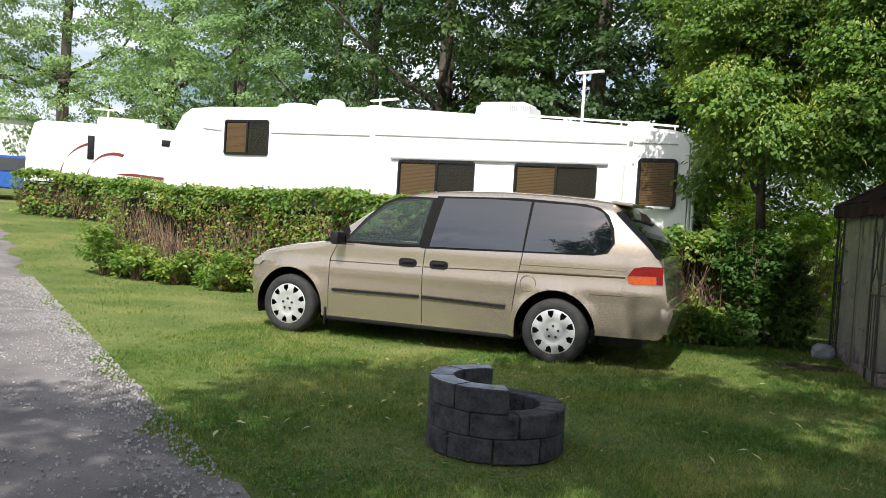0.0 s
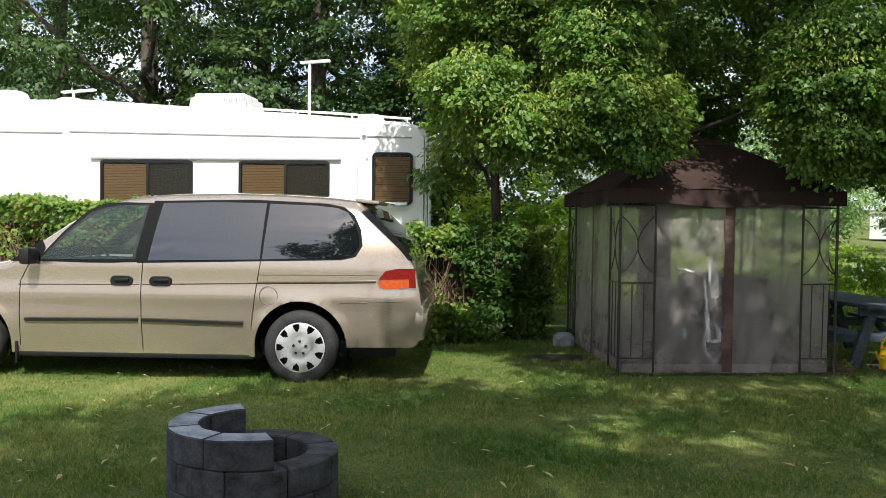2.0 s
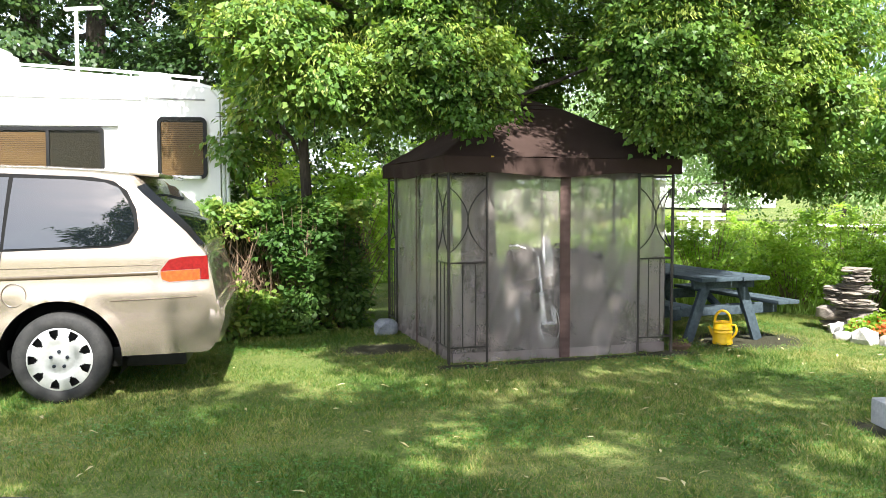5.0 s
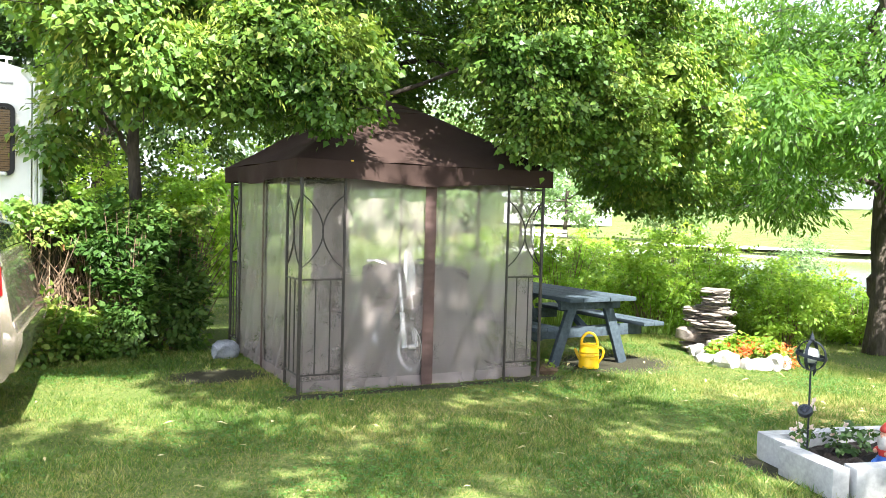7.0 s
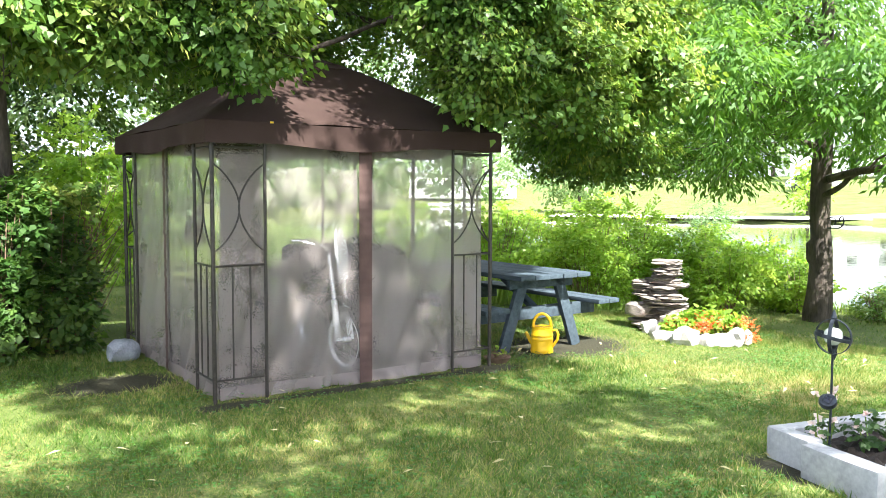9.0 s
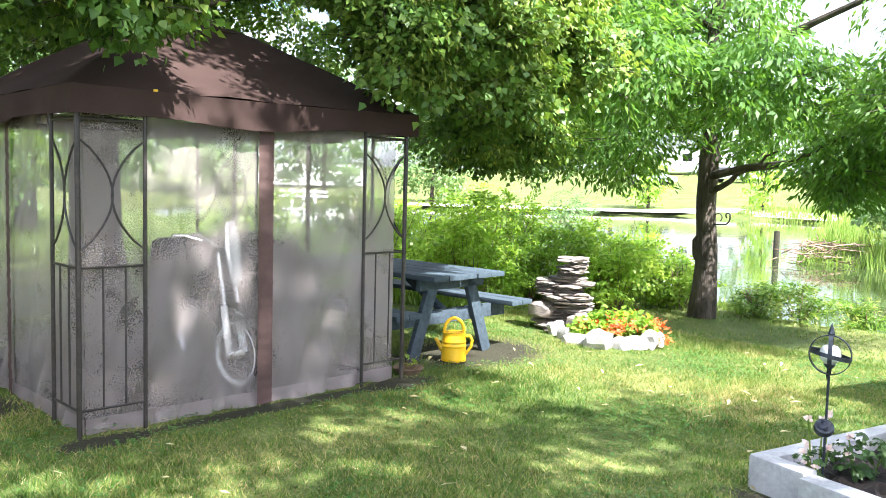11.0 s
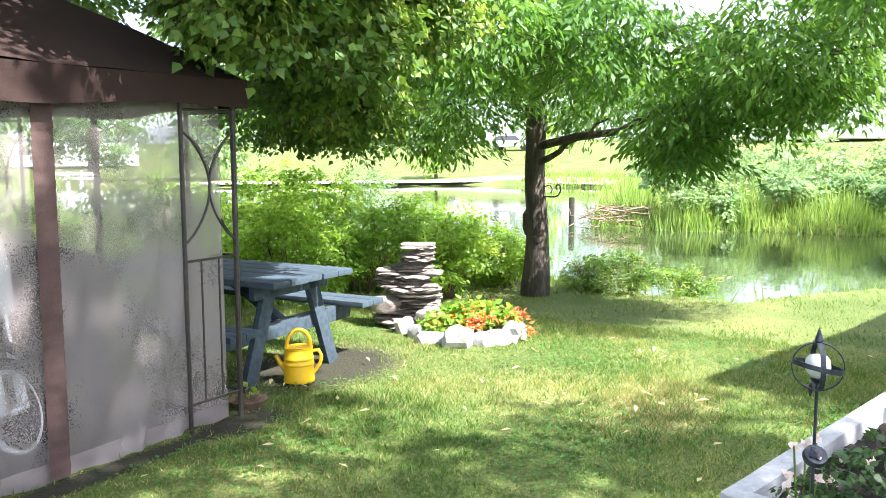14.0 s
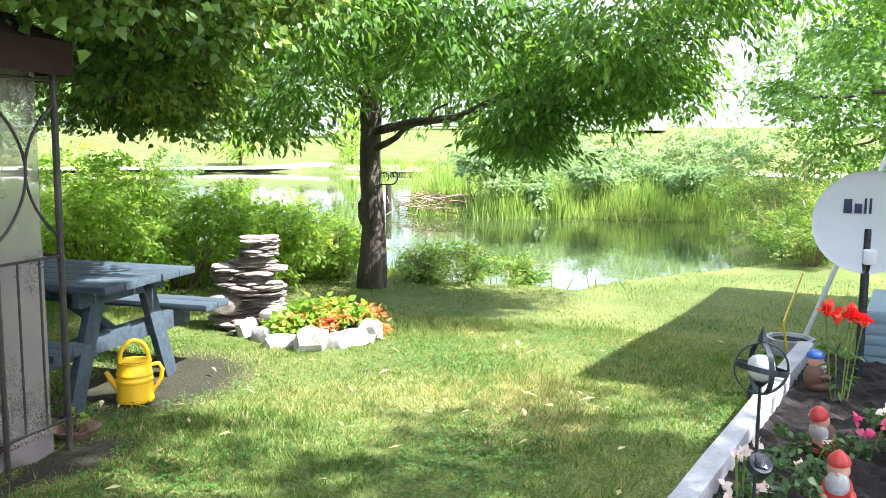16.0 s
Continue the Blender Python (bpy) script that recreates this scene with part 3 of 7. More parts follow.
def make_road():
    n, w = 260, 26
    s = np.linspace(-22, 60, n)
    v = np.zeros((n, w, 3))
    for k in range(w):
        q = (k / (w - 1)) ** 1.2 * 4.4
        edge = 0.10 * np.sin(s * 1.9) + 0.06 * np.sin(s * 5.3 + 1) + 0.04 * np.sin(s * 11)
        c = -3.5 - (q - edge * (1 - k / (w - 1))) / 0.707
        x, y = (c + s) / 2, (c - s) / 2
        crown = 0.006 + 0.03 * np.sin(min(1.0, q / 4.4) * math.pi) + 0.012 * np.sin(s * 2.3 + q * 3) * (q > 0.3)
        v[:, k] = np.stack([x, y, ground_z(x, y) + crown], -1)
    v = v.reshape(-1, 3)
    f = [(a * w + b, a * w + b + 1, (a + 1) * w + b + 1, (a + 1) * w + b) for a in range(n - 1) for b in range(w - 1)]
    me = bpy.data.meshes.new("road")
    me.from_pydata(v.tolist(), [], f)
    me.materials.append(M_GRAVEL)
    me.polygons.foreach_set("use_smooth", [True] * len(me.polygons))
    tagged(new("road", me), "grey gravel lane with loose stones along its edge", "road", kind="structure")


make_road()


def pebbles():
    n = 18000
    s = rng.uniform(-9, 22, n)
    q = np.abs(rng.normal(scale=0.30, size=n)) - 0.1
    mid = rng.uniform(size=n) < 0.55
    q[mid] = rng.normal(1.25, 0.45, mid.sum())
    c = -3.5 - q / 0.707
    x, y = (c + s) / 2, (c - s) / 2
    z = ground_z(x, y) + 0.02
    r = (0.005 + 0.013 * rng.uniform(size=n) ** 1.5)[:, None]
    u = units(n)
    w = np.cross(u, units(n))
    w /= np.linalg.norm(w, axis=1, keepdims=True)
    t = np.cross(u, w)
    p = np.stack([x, y, z], -1)
    six = [p + u * r, p - u * r * 0.7, p + w * r, p - w * r * 0.8, p + t * r * 0.7, p - t * r * 0.6]
    tri = [(0, 2, 4), (0, 4, 3), (0, 3, 5), (0, 5, 2), (1, 4, 2), (1, 3, 4), (1, 5, 3), (1, 2, 5)]
    out = np.stack([np.stack([six[a], six[b], six[c2]], 1) for a, b, c2 in tri], 1)
    tagged(new("gravel", array_mesh("gravel", out.reshape(-1, 3), 3, M_PEBBLE)), "loose pale gravel stones along the lane", "gravel", kind="stuff")


pebbles()


def grass(name, label, n, xr, yr, hr, wid, lean, material, test, clump=0.0, thin=False):
    x, y = rng.uniform(*xr, n), rng.uniform(*yr, n)
    if clump:
        x += 0.12 * np.sin(y * 17) * clump
        y += 0.12 * np.sin(x * 19) * clump
    ok = test(x, y)
    if thin:
        ok &= np.sin(x * 9.1 + 2 * np.sin(y * 5.2)) * np.sin(y * 10.3 + 2 * np.sin(x * 4.7)) > rng.uniform(-1.6, -0.1, n)
    x, y = x[ok], y[ok]
    n = len(x)
    p = np.stack([x, y, ground_z(x, y) - 0.004], -1)
    tall = 0.75 + 0.4 * np.sin(x * 2.1 + 1.3 * np.sin(y * 1.7)) * np.sin(y * 2.6)
    tuft = np.sin(x * 17 + 3 * np.sin(y * 7.3)) * np.sin(y * 19 + 2.5 * np.sin(x * 6.1)) + 0.6 * np.sin(x * 41 + y * 23) * np.sin(y * 37 - x * 11)
    h = rng.uniform(*hr, n) * tall * (0.95 + 0.42 * tuft)
    a = rng.uniform(0, 2 * math.pi, n)
    d = np.stack([np.cos(a), np.sin(a), 0 * a], -1) * (wid * rng.uniform(0.6, 1.4, n))[:, None]
    b = rng.uniform(0, 2 * math.pi, n)
    tip = np.stack([np.cos(b), np.sin(b), 0 * b], -1) * (h * rng.uniform(0.1, lean, n))[:, None] + np.stack([0 * h, 0 * h, h], -1)
    out = np.stack([p - d, p + d, p + tip], 1)
    return tagged(new(name, array_mesh(name, out.reshape(-1, 3), 3, material)), label, "grass", kind="stuff")


def bare(x, y):
    ok = road_edge(x, y) < -0.05
    for cx, cy, rx, ry in DIRTS:
        ok &= ((x - cx) / rx) ** 2 + ((y - cy) / ry) ** 2 > rng.uniform(0.3, 1.5, len(x))
    ok &= ~((x > 6.02) & (x < 8.2) & (y > 0.04) & (y < 2.3))
    ok &= ~((x > 8.05) & (x < 11.0) & (y < -2.66 - 0.232 * (x - 8.1)) & (y > -3.5 - 0.232 * (x - 8.1)))
    return ok


def lawn_far(x, y):
    return bare(x, y) & (pond_depth(x, y) < -0.8) & ~((x > -1) & (x < 12.5) & (y > -7) & (y < 2.2))


grass("lawn_grass", "short mown green grass of the lawn", 880000, (-1, 12.5), (-7, 2.2), (0.014, 0.055), 0.0030, 1.3, M_GRASS, bare, thin=True)
grass("lawn_grass", "short mown green grass farther off", 300000, (-13, 17.5), (-7.5, 12), (0.015, 0.048), 0.0055, 1.1, M_GRASS, lawn_far)
DRY = (9.58, -1.94)
M_STRAW = leafy("straw_blades", (0.20, 0.16, 0.06), (0.36, 0.30, 0.13), (0.50, 0.43, 0.22), through=0.3)
grass("dry_grass", "worn pale straw patch in the lawn", 30000, (8.7, 10.5), (-2.4, -1.45), (0.008, 0.026), 0.0034, 2.2, M_STRAW,
      lambda x, y: ((x - DRY[0]) / 0.75) ** 2 + ((y - DRY[1]) / 0.38) ** 2 < rng.uniform(0.1, 1.2, len(x)))
grass("dry_grass", "straw-coloured dry blades among the green lawn", 100000, (5, 12.5), (-6, 1.0), (0.012, 0.04), 0.0032, 1.8, M_STRAW,
      lambda x, y: bare(x, y) & (np.sin(x * 1.9 + 2 * np.sin(y * 1.3)) * np.sin(y * 2.2 + 0.7 + np.sin(x)) > rng.uniform(-0.5, 0.6, len(x))))

def clover():
    """Low round leaflets in threes, in patches over the lawn."""
    n = 60000
    x, y = rng.uniform(0.5, 12, n), rng.uniform(-6.6, 1.6, n)
    ok = bare(x, y) & (np.sin(x * 2.3 + np.sin(y * 1.9)) * np.sin(y * 3.1 + 1 + np.sin(x * 1.4)) > rng.uniform(-0.15, 0.75, n))
    x, y = x[ok], y[ok]
    p = np.repeat(np.stack([x, y, ground_z(x, y) + rng.uniform(0.018, 0.04, len(x))], -1), 3, 0)
    a = np.repeat(rng.uniform(0, 6.28, len(x)), 3) + np.tile([0, 2.09, 4.19], len(x))
    d = np.stack([np.cos(a), np.sin(a), 0.1 + 0 * a], -1)
    lv = leaves(p, d, 0.014, OVAL * np.array([1.5, 1.0]), face=np.array([0, 0, 1.0]) + rng.normal(scale=0.25, size=p.shape))
    tagged(new("clover", array_mesh("clover", lv, 4, M_CLOVER)), "low clover leaflets in the lawn", "clover", kind="stuff")


M_CLOVER = leafy("clover_leaves", (0.03, 0.10, 0.018), (0.06, 0.17, 0.03), (0.12, 0.25, 0.05), through=0.3, patch=1.2, vary=0.4)
clover()


grass("bank_grass", "tall pale grass on the bank of the pond", 90000, (13.0, 24), (-9, 22), (0.12, 0.36), 0.010, 0.5, M_REED,
      lambda x, y: (pond_depth(x, y) > -1.2 - 2.1 * smooth01((y - 1.6) / 2)) & (pond_depth(x, y) < 0.1) & (rng.uniform(size=len(x)) < np.where(y < 1.0, 0.07, 1.0)) & ((x - 14.5) ** 2 + (y - 1.2) ** 2 > 0.3))
grass("bank_grass", "tall pale grass on the spit across the water", 90000, (25, 60), (-16, 22), (0.2, 0.6), 0.03, 0.5, M_REED,
      lambda x, y: (pond_depth(x, y) < 0.3) & (pond_depth(x, y) > -9))
grass("bank_grass", "tall pale reeds along the near shore of the spit", 34000, (27.0, 35), (-7, 6.5), (0.3, 1.0), 0.022, 0.45, M_REED,
      lambda x, y: (pond_depth(x, y) < 0.05) & (pond_depth(x, y) > -4.5) & ~((x - 28.3) ** 2 + (y - 5.0) ** 2 < 1.6))
grass("meadow_grass", "sunlit rough meadow behind the pond garden", 90000, (9, 20), (2.5, 24), (0.15, 0.6), 0.014, 0.6, M_REED,
      lambda x, y: (pond_depth(x, y) < 0) & (y > 2.6 + 0.5 * np.sin(x * 2)) & (x > 10.0 - 0.1 * y))


def fallen_leaves():
    n = 260
    x, y = rng.uniform(1, 12, n), rng.uniform(-6.5, 0.3, n)
    ok = road_edge(x, y) < 0.3
    x, y = x[ok], y[ok]
    p = np.stack([x, y, ground_z(x, y) + 0.05], -1)
    d = units(len(x)) * np.array([1, 1, 0.15])
    tagged(new("fallen_leaves", array_mesh("fallen_leaves", leaves(p, d, 0.07, LANCE, 3.0), 4, M_DRYLEAF)), "pale dry leaves scattered over the lawn", "leaves", kind="stuff")


M_DRYLEAF = leafy("dry_leaf", (0.35, 0.30, 0.14), (0.5, 0.44, 0.22), (0.62, 0.58, 0.34), through=0.2)
fallen_leaves()

# ---- minivan ----
VAN = pose(-0.17, -0.215, 0.0, 0, 0, -6.9)


def van_half(x, z):
    """Half the body's width at a place along it and a height, from the front axle and the ground."""
    w = 0.985
    if x < 0.1:
        w -= 0.30 * ((0.1 - x) / 0.8) ** 2.4
    if x > 3.3:
        w -= 0.13 * ((x - 3.3) / 0.95) ** 2.2
    if z > 1.05:
        w -= 0.30 * ((z - 1.05) / 0.65) ** 1.35 * 0.72
    if z < 0.62:
        w -= 0.05 * ((0.62 - z) / 0.4) ** 1.5
    w += 0.012 * math.exp(-((z - 0.78) / 0.08) ** 2)
    return w


def van_top(x):
    pts = [(-0.70, 0.62), (-0.66, 0.74), (-0.58, 0.84), (-0.40, 0.93), (0.0, 1.015), (0.30, 1.06), (0.42, 1.09), (0.88, 1.42), (1.2, 1.60), (1.42, 1.665), (1.8, 1.705), (2.4, 1.72), (2.9, 1.71), (3.3, 1.69), (3.58, 1.66), (3.63, 1.625), (3.985, 1.28), (4.11, 1.12), (4.15, 0.98), (4.18, 0.76), (4.20, 0.66)]
    for (a, za), (b, zb) in zip(pts, pts[1:]):
        if x <= b:
            return za + (zb - za) * max(0, (x - a)) / (b - a)
    return pts[-1][1]


def van_bottom(x):
    if x < -0.4:
        return 0.24 + 0.25 * max(0, (-0.55 - x) / 0.15) ** 2
    if x > 3.3:
        return 0.34 + 0.25 * max(0, (x - 4.1) / 0.14) ** 2
    return 0.235


ARCHES = ((0.0, 0.42), (3.1, 0.42))


CABIN = [(0.70, 1.095), (0.93, 1.36), (1.12, 1.53), (1.25, 1.58), (1.40, 1.60), (1.65, 1.61), (1.615, 1.35), (1.58, 1.11)]


def inside(x, z, poly):
    hit = False
    for (x0, z0), (x1, z1) in zip(poly, poly[1:] + poly[:1]):
        if (z0 > z) != (z1 > z) and x < x0 + (x1 - x0) * (z - z0) / (z1 - z0):
            hit = not hit
    return hit


def make_van():
    van = thing("minivan", "gold-beige metallic minivan parked on the lawn", "minivan", VAN)
    yc = 0.985
    xs = sorted(set([round(-0.70 + 0.026 * k, 3) for k in range(190)] + [4.24]))
    rows = 44
    bm = nb()
    grid = {}
    for s in (-1, 1):
        for i, x in enumerate(xs):
            zb, zt = van_bottom(x), van_top(x)
            for j in range(rows + 1):
                z = zb + (zt - zb) * j / rows
                px, pz = x, z
                edge = max(0.0, (j / rows - 0.93) / 0.07)
                y = van_half(px, pz) * (1 - 0.10 * edge ** 2)
                for ax, ar in ARCHES:
                    d = math.hypot(px - ax, pz - 0.335)
                    y += 0.014 * math.exp(-((d - ar) / 0.05) ** 2)
                grid[(s, i, j)] = bm.verts.new((px, yc + s * y, pz))
        kept, cut = set(), set()
        for i in range(len(xs) - 1):
            for j in range(rows):
                q = [grid[(s, i, j)], grid[(s, i + 1, j)], grid[(s, i + 1, j + 1)], grid[(s, i, j + 1)]]
                c = sum((v.co for v in q), Vector()) / 4
                if any(math.hypot(c.x - ax, c.z - 0.335) < ar or (abs(c.x - ax) < ar and c.z < 0.335) for ax, ar in ARCHES):
                    cut.update(q)
                    continue
                if inside(c.x, c.z, CABIN):
                    continue
                bm.faces.new(q)
                kept.update(q)
        for v in kept & cut:
            ax, ar = min(ARCHES, key=lambda q: abs(v.co.x - q[0]))
            if v.co.z <= 0.335:
                v.co.x = ax + math.copysign(ar, v.co.x - ax)
            else:
                d = math.hypot(v.co.x - ax, v.co.z - 0.335)
                v.co.x, v.co.z = ax + (v.co.x - ax) * ar / d, 0.335 + (v.co.z - 0.335) * ar / d
    n = 8
    prev = None
    for i in range(len(xs)):
        a, b = grid[(-1, i, rows)], grid[(1, i, rows)]
        row = [a] + [bm.verts.new(a.co.lerp(b.co, k / n) + Vector((0, 0, (0.035 if xs[i] < 3.7 else 0.01) * math.sin(math.pi * k / n)))) for k in range(1, n)] + [b]
        if prev:
            for k in range(n):
                if not (0.50 < xs[i] < 1.22 and 0 < k < n - 1):
                    bm.faces.new((prev[k], prev[k + 1], row[k + 1], row[k]))
        prev = row
    for i in (0, len(xs) - 1):
        for j in range(rows):
            bm.faces.new((grid[(-1, i, j)], grid[(1, i, j)], grid[(1, i, j + 1)], grid[(-1, i, j + 1)]))
    bmesh.ops.remove_doubles(bm, verts=bm.verts, dist=0.002)
    part("body", bm, M_PAINT, van, smooth=38)
    bm = nb()
    box(bm, (1.75, yc, 0.30), (4.4, 1.5, 0.16), bevel=0.03)
    part("underbody", bm, M_BLACKTRIM, van)
    for ax, ar in ARCHES:
        for s in (-1, 1):
            bm = nb()
            ring = arc((ax, yc + s * 0.965, 0.335), ar + 0.004, -18, 198, 22, (1, 0, 0), (0, 0, 1))
            inner = [p - Vector((0, s * 0.34, 0)) for p in ring]
            a = [bm.verts.new(p) for p in ring]
            b = [bm.verts.new(p) for p in inner]
            for k in range(len(a) - 1):
                bm.faces.new((a[k], a[k + 1], b[k + 1], b[k]))
            bm.faces.new(b)
            part("wheel_well", bm, M_SURROUND, van)
    # windows lie just proud of the body's sides
    def pane(name, outline, material, s, lift=0.004, grow=0.0, label=""):
        bm = nb()
        cx = sum(p[0] for p in outline) / len(outline)
        cz = sum(p[1] for p in outline) / len(outline)
        out = []
        steps = 7
        for k in range(len(outline)):
            (x0, z0), (x1, z1) = outline[k], outline[(k + 1) % len(outline)]
            out += [(x0 + (x1 - x0) * t / steps, z0 + (z1 - z0) * t / steps) for t in range(steps)]
        rings = []
        for f in (1 + grow, 0.66, 0.33):
            rings.append([bm.verts.new((cx + (x - cx) * f, yc + s * (van_half(cx + (x - cx) * f, cz + (z - cz) * f) + lift + 0.002), cz + (z - cz) * f)) for x, z in out])
        mid = bm.verts.new((cx, yc + s * (van_half(cx, cz) + lift + 0.002), cz))
        for a, b in zip(rings, rings[1:]):
            for k in range(len(a)):
                bm.faces.new((a[k], a[(k + 1) % len(a)], b[(k + 1) % len(a)], b[k]))
        for k in range(len(rings[-1])):
            bm.faces.new((rings[-1][k], rings[-1][(k + 1) % len(out)], mid))
        return part(name, bm, material, van, label, smooth=60)
    w2 = [(1.70, 1.10), (1.74, 1.36), (1.78, 1.625), (2.3, 1.64), (2.745, 1.635), (2.735, 1.36), (2.725, 1.125)]
    w3 = [(2.745, 1.125), (2.76, 1.36), (2.775, 1.632), (3.2, 1.62), (3.40, 1.60), (3.50, 1.56), (3.57, 1.46), (3.615, 1.34), (3.62, 1.25), (3.56, 1.175), (3.45, 1.145)]
    for s in (-1, 1):
        bm = nb()
        loop = [(x, z) for k in range(len(CABIN)) for x, z in [(CABIN[k][0] + (CABIN[(k + 1) % 8][0] - CABIN[k][0]) * q / 4, CABIN[k][1] + (CABIN[(k + 1) % 8][1] - CABIN[k][1]) * q / 4) for q in range(4)]]
        gx, gz = sum(p[0] for p in loop) / len(loop), sum(p[1] for p in loop) / len(loop)
        ra, rb = [], []
        for x, z in loop:
            k = math.hypot(x - gx, z - gz)
            x2, z2 = x - (x - gx) / k * 0.034, z - (z - gz) / k * 0.03
            ra.append(bm.verts.new((x2, yc + s * (van_half(x2, z2) + 0.007), z2)))
        for x, z in loop:
            k = math.hypot(x - gx, z - gz)
            x2, z2 = x + (x - gx) / k * 0.042, z + (z - gz) / k * 0.034
            rb.append(bm.verts.new((x2, yc + s * (van_half(x2, z2) + 0.004), z2)))
        for k in range(len(ra)):
            q = (k + 1) % len(ra)
            bm.faces.new((ra[k], ra[q], rb[q], rb[k]))
        part("window_surround", bm, M_SURROUND, van)
        pane("quarter_trim", [(0.42, 1.075), (0.55, 1.165), (0.70, 1.275), (0.74, 1.20), (0.70, 1.08)], M_SURROUND, s, lift=0.002)
        pane("window_surround", [(1.60, 1.075), (1.65, 1.36), (1.69, 1.645), (2.6, 1.668), (3.3, 1.64), (3.46, 1.61), (3.56, 1.54), (3.63, 1.40), (3.65, 1.26), (3.59, 1.16), (3.46, 1.13), (2.6, 1.105)], M_SURROUND, s, lift=0.001)
        pane("front_window", CABIN, M_CLEARGLASS, s, lift=0.007)
        pane("sliding_door_window", w2, M_CARGLASS, s, lift=0.006, label="dark tinted privacy glass")
        pane("rear_side_window", w3, M_CARGLASS, s, lift=0.005, label="dark tinted privacy glass")
    def strip(name, pts, hgt, material, s, lift=0.01, thick=0.012):
        bm = nb()
        rows2 = []
        for x, z in pts:
            y = van_half(x, z)
            rows2.append([bm.verts.new((x, yc + s * (y + d), z + e)) for d, e in ((0.0, -hgt / 2), (lift + thick, -hgt * 0.3), (lift + thick, hgt * 0.3), (0.0, hgt / 2))])
        for a, b in zip(rows2, rows2[1:]):
            for k in range(3):
                bm.faces.new((a[k], a[k + 1], b[k + 1], b[k]))
        bm.faces.new(rows2[0])
        bm.faces.new(rows2[-1][::-1])
        return part(name, bm, material, van, smooth=50)
    def line(x0, z0, x1, z1, n=12):
        return [(x0 + (x1 - x0) * k / n, z0 + (z1 - z0) * k / n) for k in range(n + 1)]
    for s in (-1, 1):
        strip("side_moulding", line(0.56, 0.545, 1.61, 0.56), 0.035, M_BLACKTRIM, s)
        strip("side_moulding", line(1.645, 0.56, 2.58, 0.545), 0.035, M_BLACKTRIM, s)
        strip("belt_groove", line(0.50, 0.865, 1.62, 0.88), 0.010, M_BROWNTRIM, s, 0.0, 0.004)
        strip("belt_groove", line(1.65, 0.88, 2.72, 0.91), 0.012, M_BROWNTRIM, s, 0.0, 0.004)
        strip("door_rail", line(2.70, 0.915, 3.78, 0.94), 0.030, M_BROWNTRIM, s, 0.0, 0.006)
        strip("panel_line", line(2.71, 0.985, 3.80, 1.0), 0.006, M_BROWNTRIM, s, 0.0, 0.003)
        strip("bumper_line", line(3.45, 0.745, 4.05, 0.76), 0.006, M_BROWNTRIM, s, 0.0, 0.003)
        strip("sill", line(0.46, 0.225, 2.66, 0.235), 0.05, M_BLACKTRIM, s, 0.0, 0.005)
        for pts in ([(0.50, 0.30), (0.505, 0.6), (0.52, 0.9), (0.60, 1.06)], [(1.645, 0.28), (1.64, 0.6), (1.64, 0.9), (1.655, 1.08)], [(2.63, 0.27), (2.66, 0.6), (2.70, 0.9), (2.735, 1.12)]):
            bm = nb()
            fine = [p for a, b in zip(pts, pts[1:]) for p in line(*a, *b, 5)]
            tube(bm, [(x, yc + s * (van_half(x, z) + 0.001), z) for x, z in fine], 0.004, 5)
            part("door_seam", bm, M_BLACKTRIM, van)
        for x in (1.46, 1.82):
            bm = nb()
            o = rounded(0.20, 0.088, 0.042)
            y = yc + s * (van_half(x, 0.91) + 0.003)
            front = [bm.verts.new((x + u, y + s * 0.012, 0.912 + v)) for u, v in o]
            back = [bm.verts.new((x + u * 1.1, y - s * 0.01, 0.912 + v * 1.1)) for u, v in o]
            bm.faces.new(front)
            for k in range(len(o)):
                bm.faces.new((front[k], front[(k + 1) % len(o)], back[(k + 1) % len(o)], back[k]))
            hd = part("door_handle", bm, M_BLACKTRIM, van)
            bm = nb()
            box(bm, (x + 0.01, y + s * 0.024, 0.925), (0.13, 0.016, 0.026), bevel=0.006)
            g = part("grip", bm, M_BLACKTRIM, hd)
        bm = nb()
        tube(bm, arc((2.81, yc + s * (van_half(2.8, 0.80) + 0.001), 0.80), 0.082, 0, 360, 28, (1, 0, 0), (0, 0, 1)), 0.003, 5, caps=False)
        part("fuel_flap_seam", bm, M_BROWNTRIM, van)
        # mirror
        bm = nb()
        box(bm, (0.66, yc + s * 1.10, 1.13), (0.10, 0.20, 0.15), bevel=0.035)
        box(bm, (0.66, yc + s * 0.985, 1.09), (0.07, 0.08, 0.05), bevel=0.015)
        part("door_mirror", bm, M_BLACKTRIM, van, "black folding mirror")
        # lamps
        bm = nb()
        red = [(3.80, 0.955), (3.86, 1.035), (3.95, 1.055), (4.125, 1.06), (4.135, 0.885), (4.075, 0.885), (4.075, 0.965)]
        amb = [(3.80, 0.95), (4.07, 0.962), (4.07, 0.885), (3.86, 0.875), (3.81, 0.895)]
        for nm, o, mt in (("tail_lamp", red, M_REDLENS), ("turn_lamp", amb, M_AMBERLENS)):
            b2 = nb()
            fr = [b2.verts.new((x, yc + s * (van_half(x, z) + 0.016), z)) for x, z in o]
            bk = [b2.verts.new((x, yc + s * (van_half(x, z) - 0.05), z)) for x, z in o]
            b2.faces.new(fr)
            for k in range(len(o)):
                b2.faces.new((fr[k], fr[(k + 1) % len(o)], bk[(k + 1) % len(o)], bk[k]))
            part(nm, b2, mt, van)
        bm.free()
        bm = nb()
        o = [(-0.63, 0.735), (-0.60, 0.795), (-0.46, 0.825), (-0.40, 0.80), (-0.47, 0.745)]
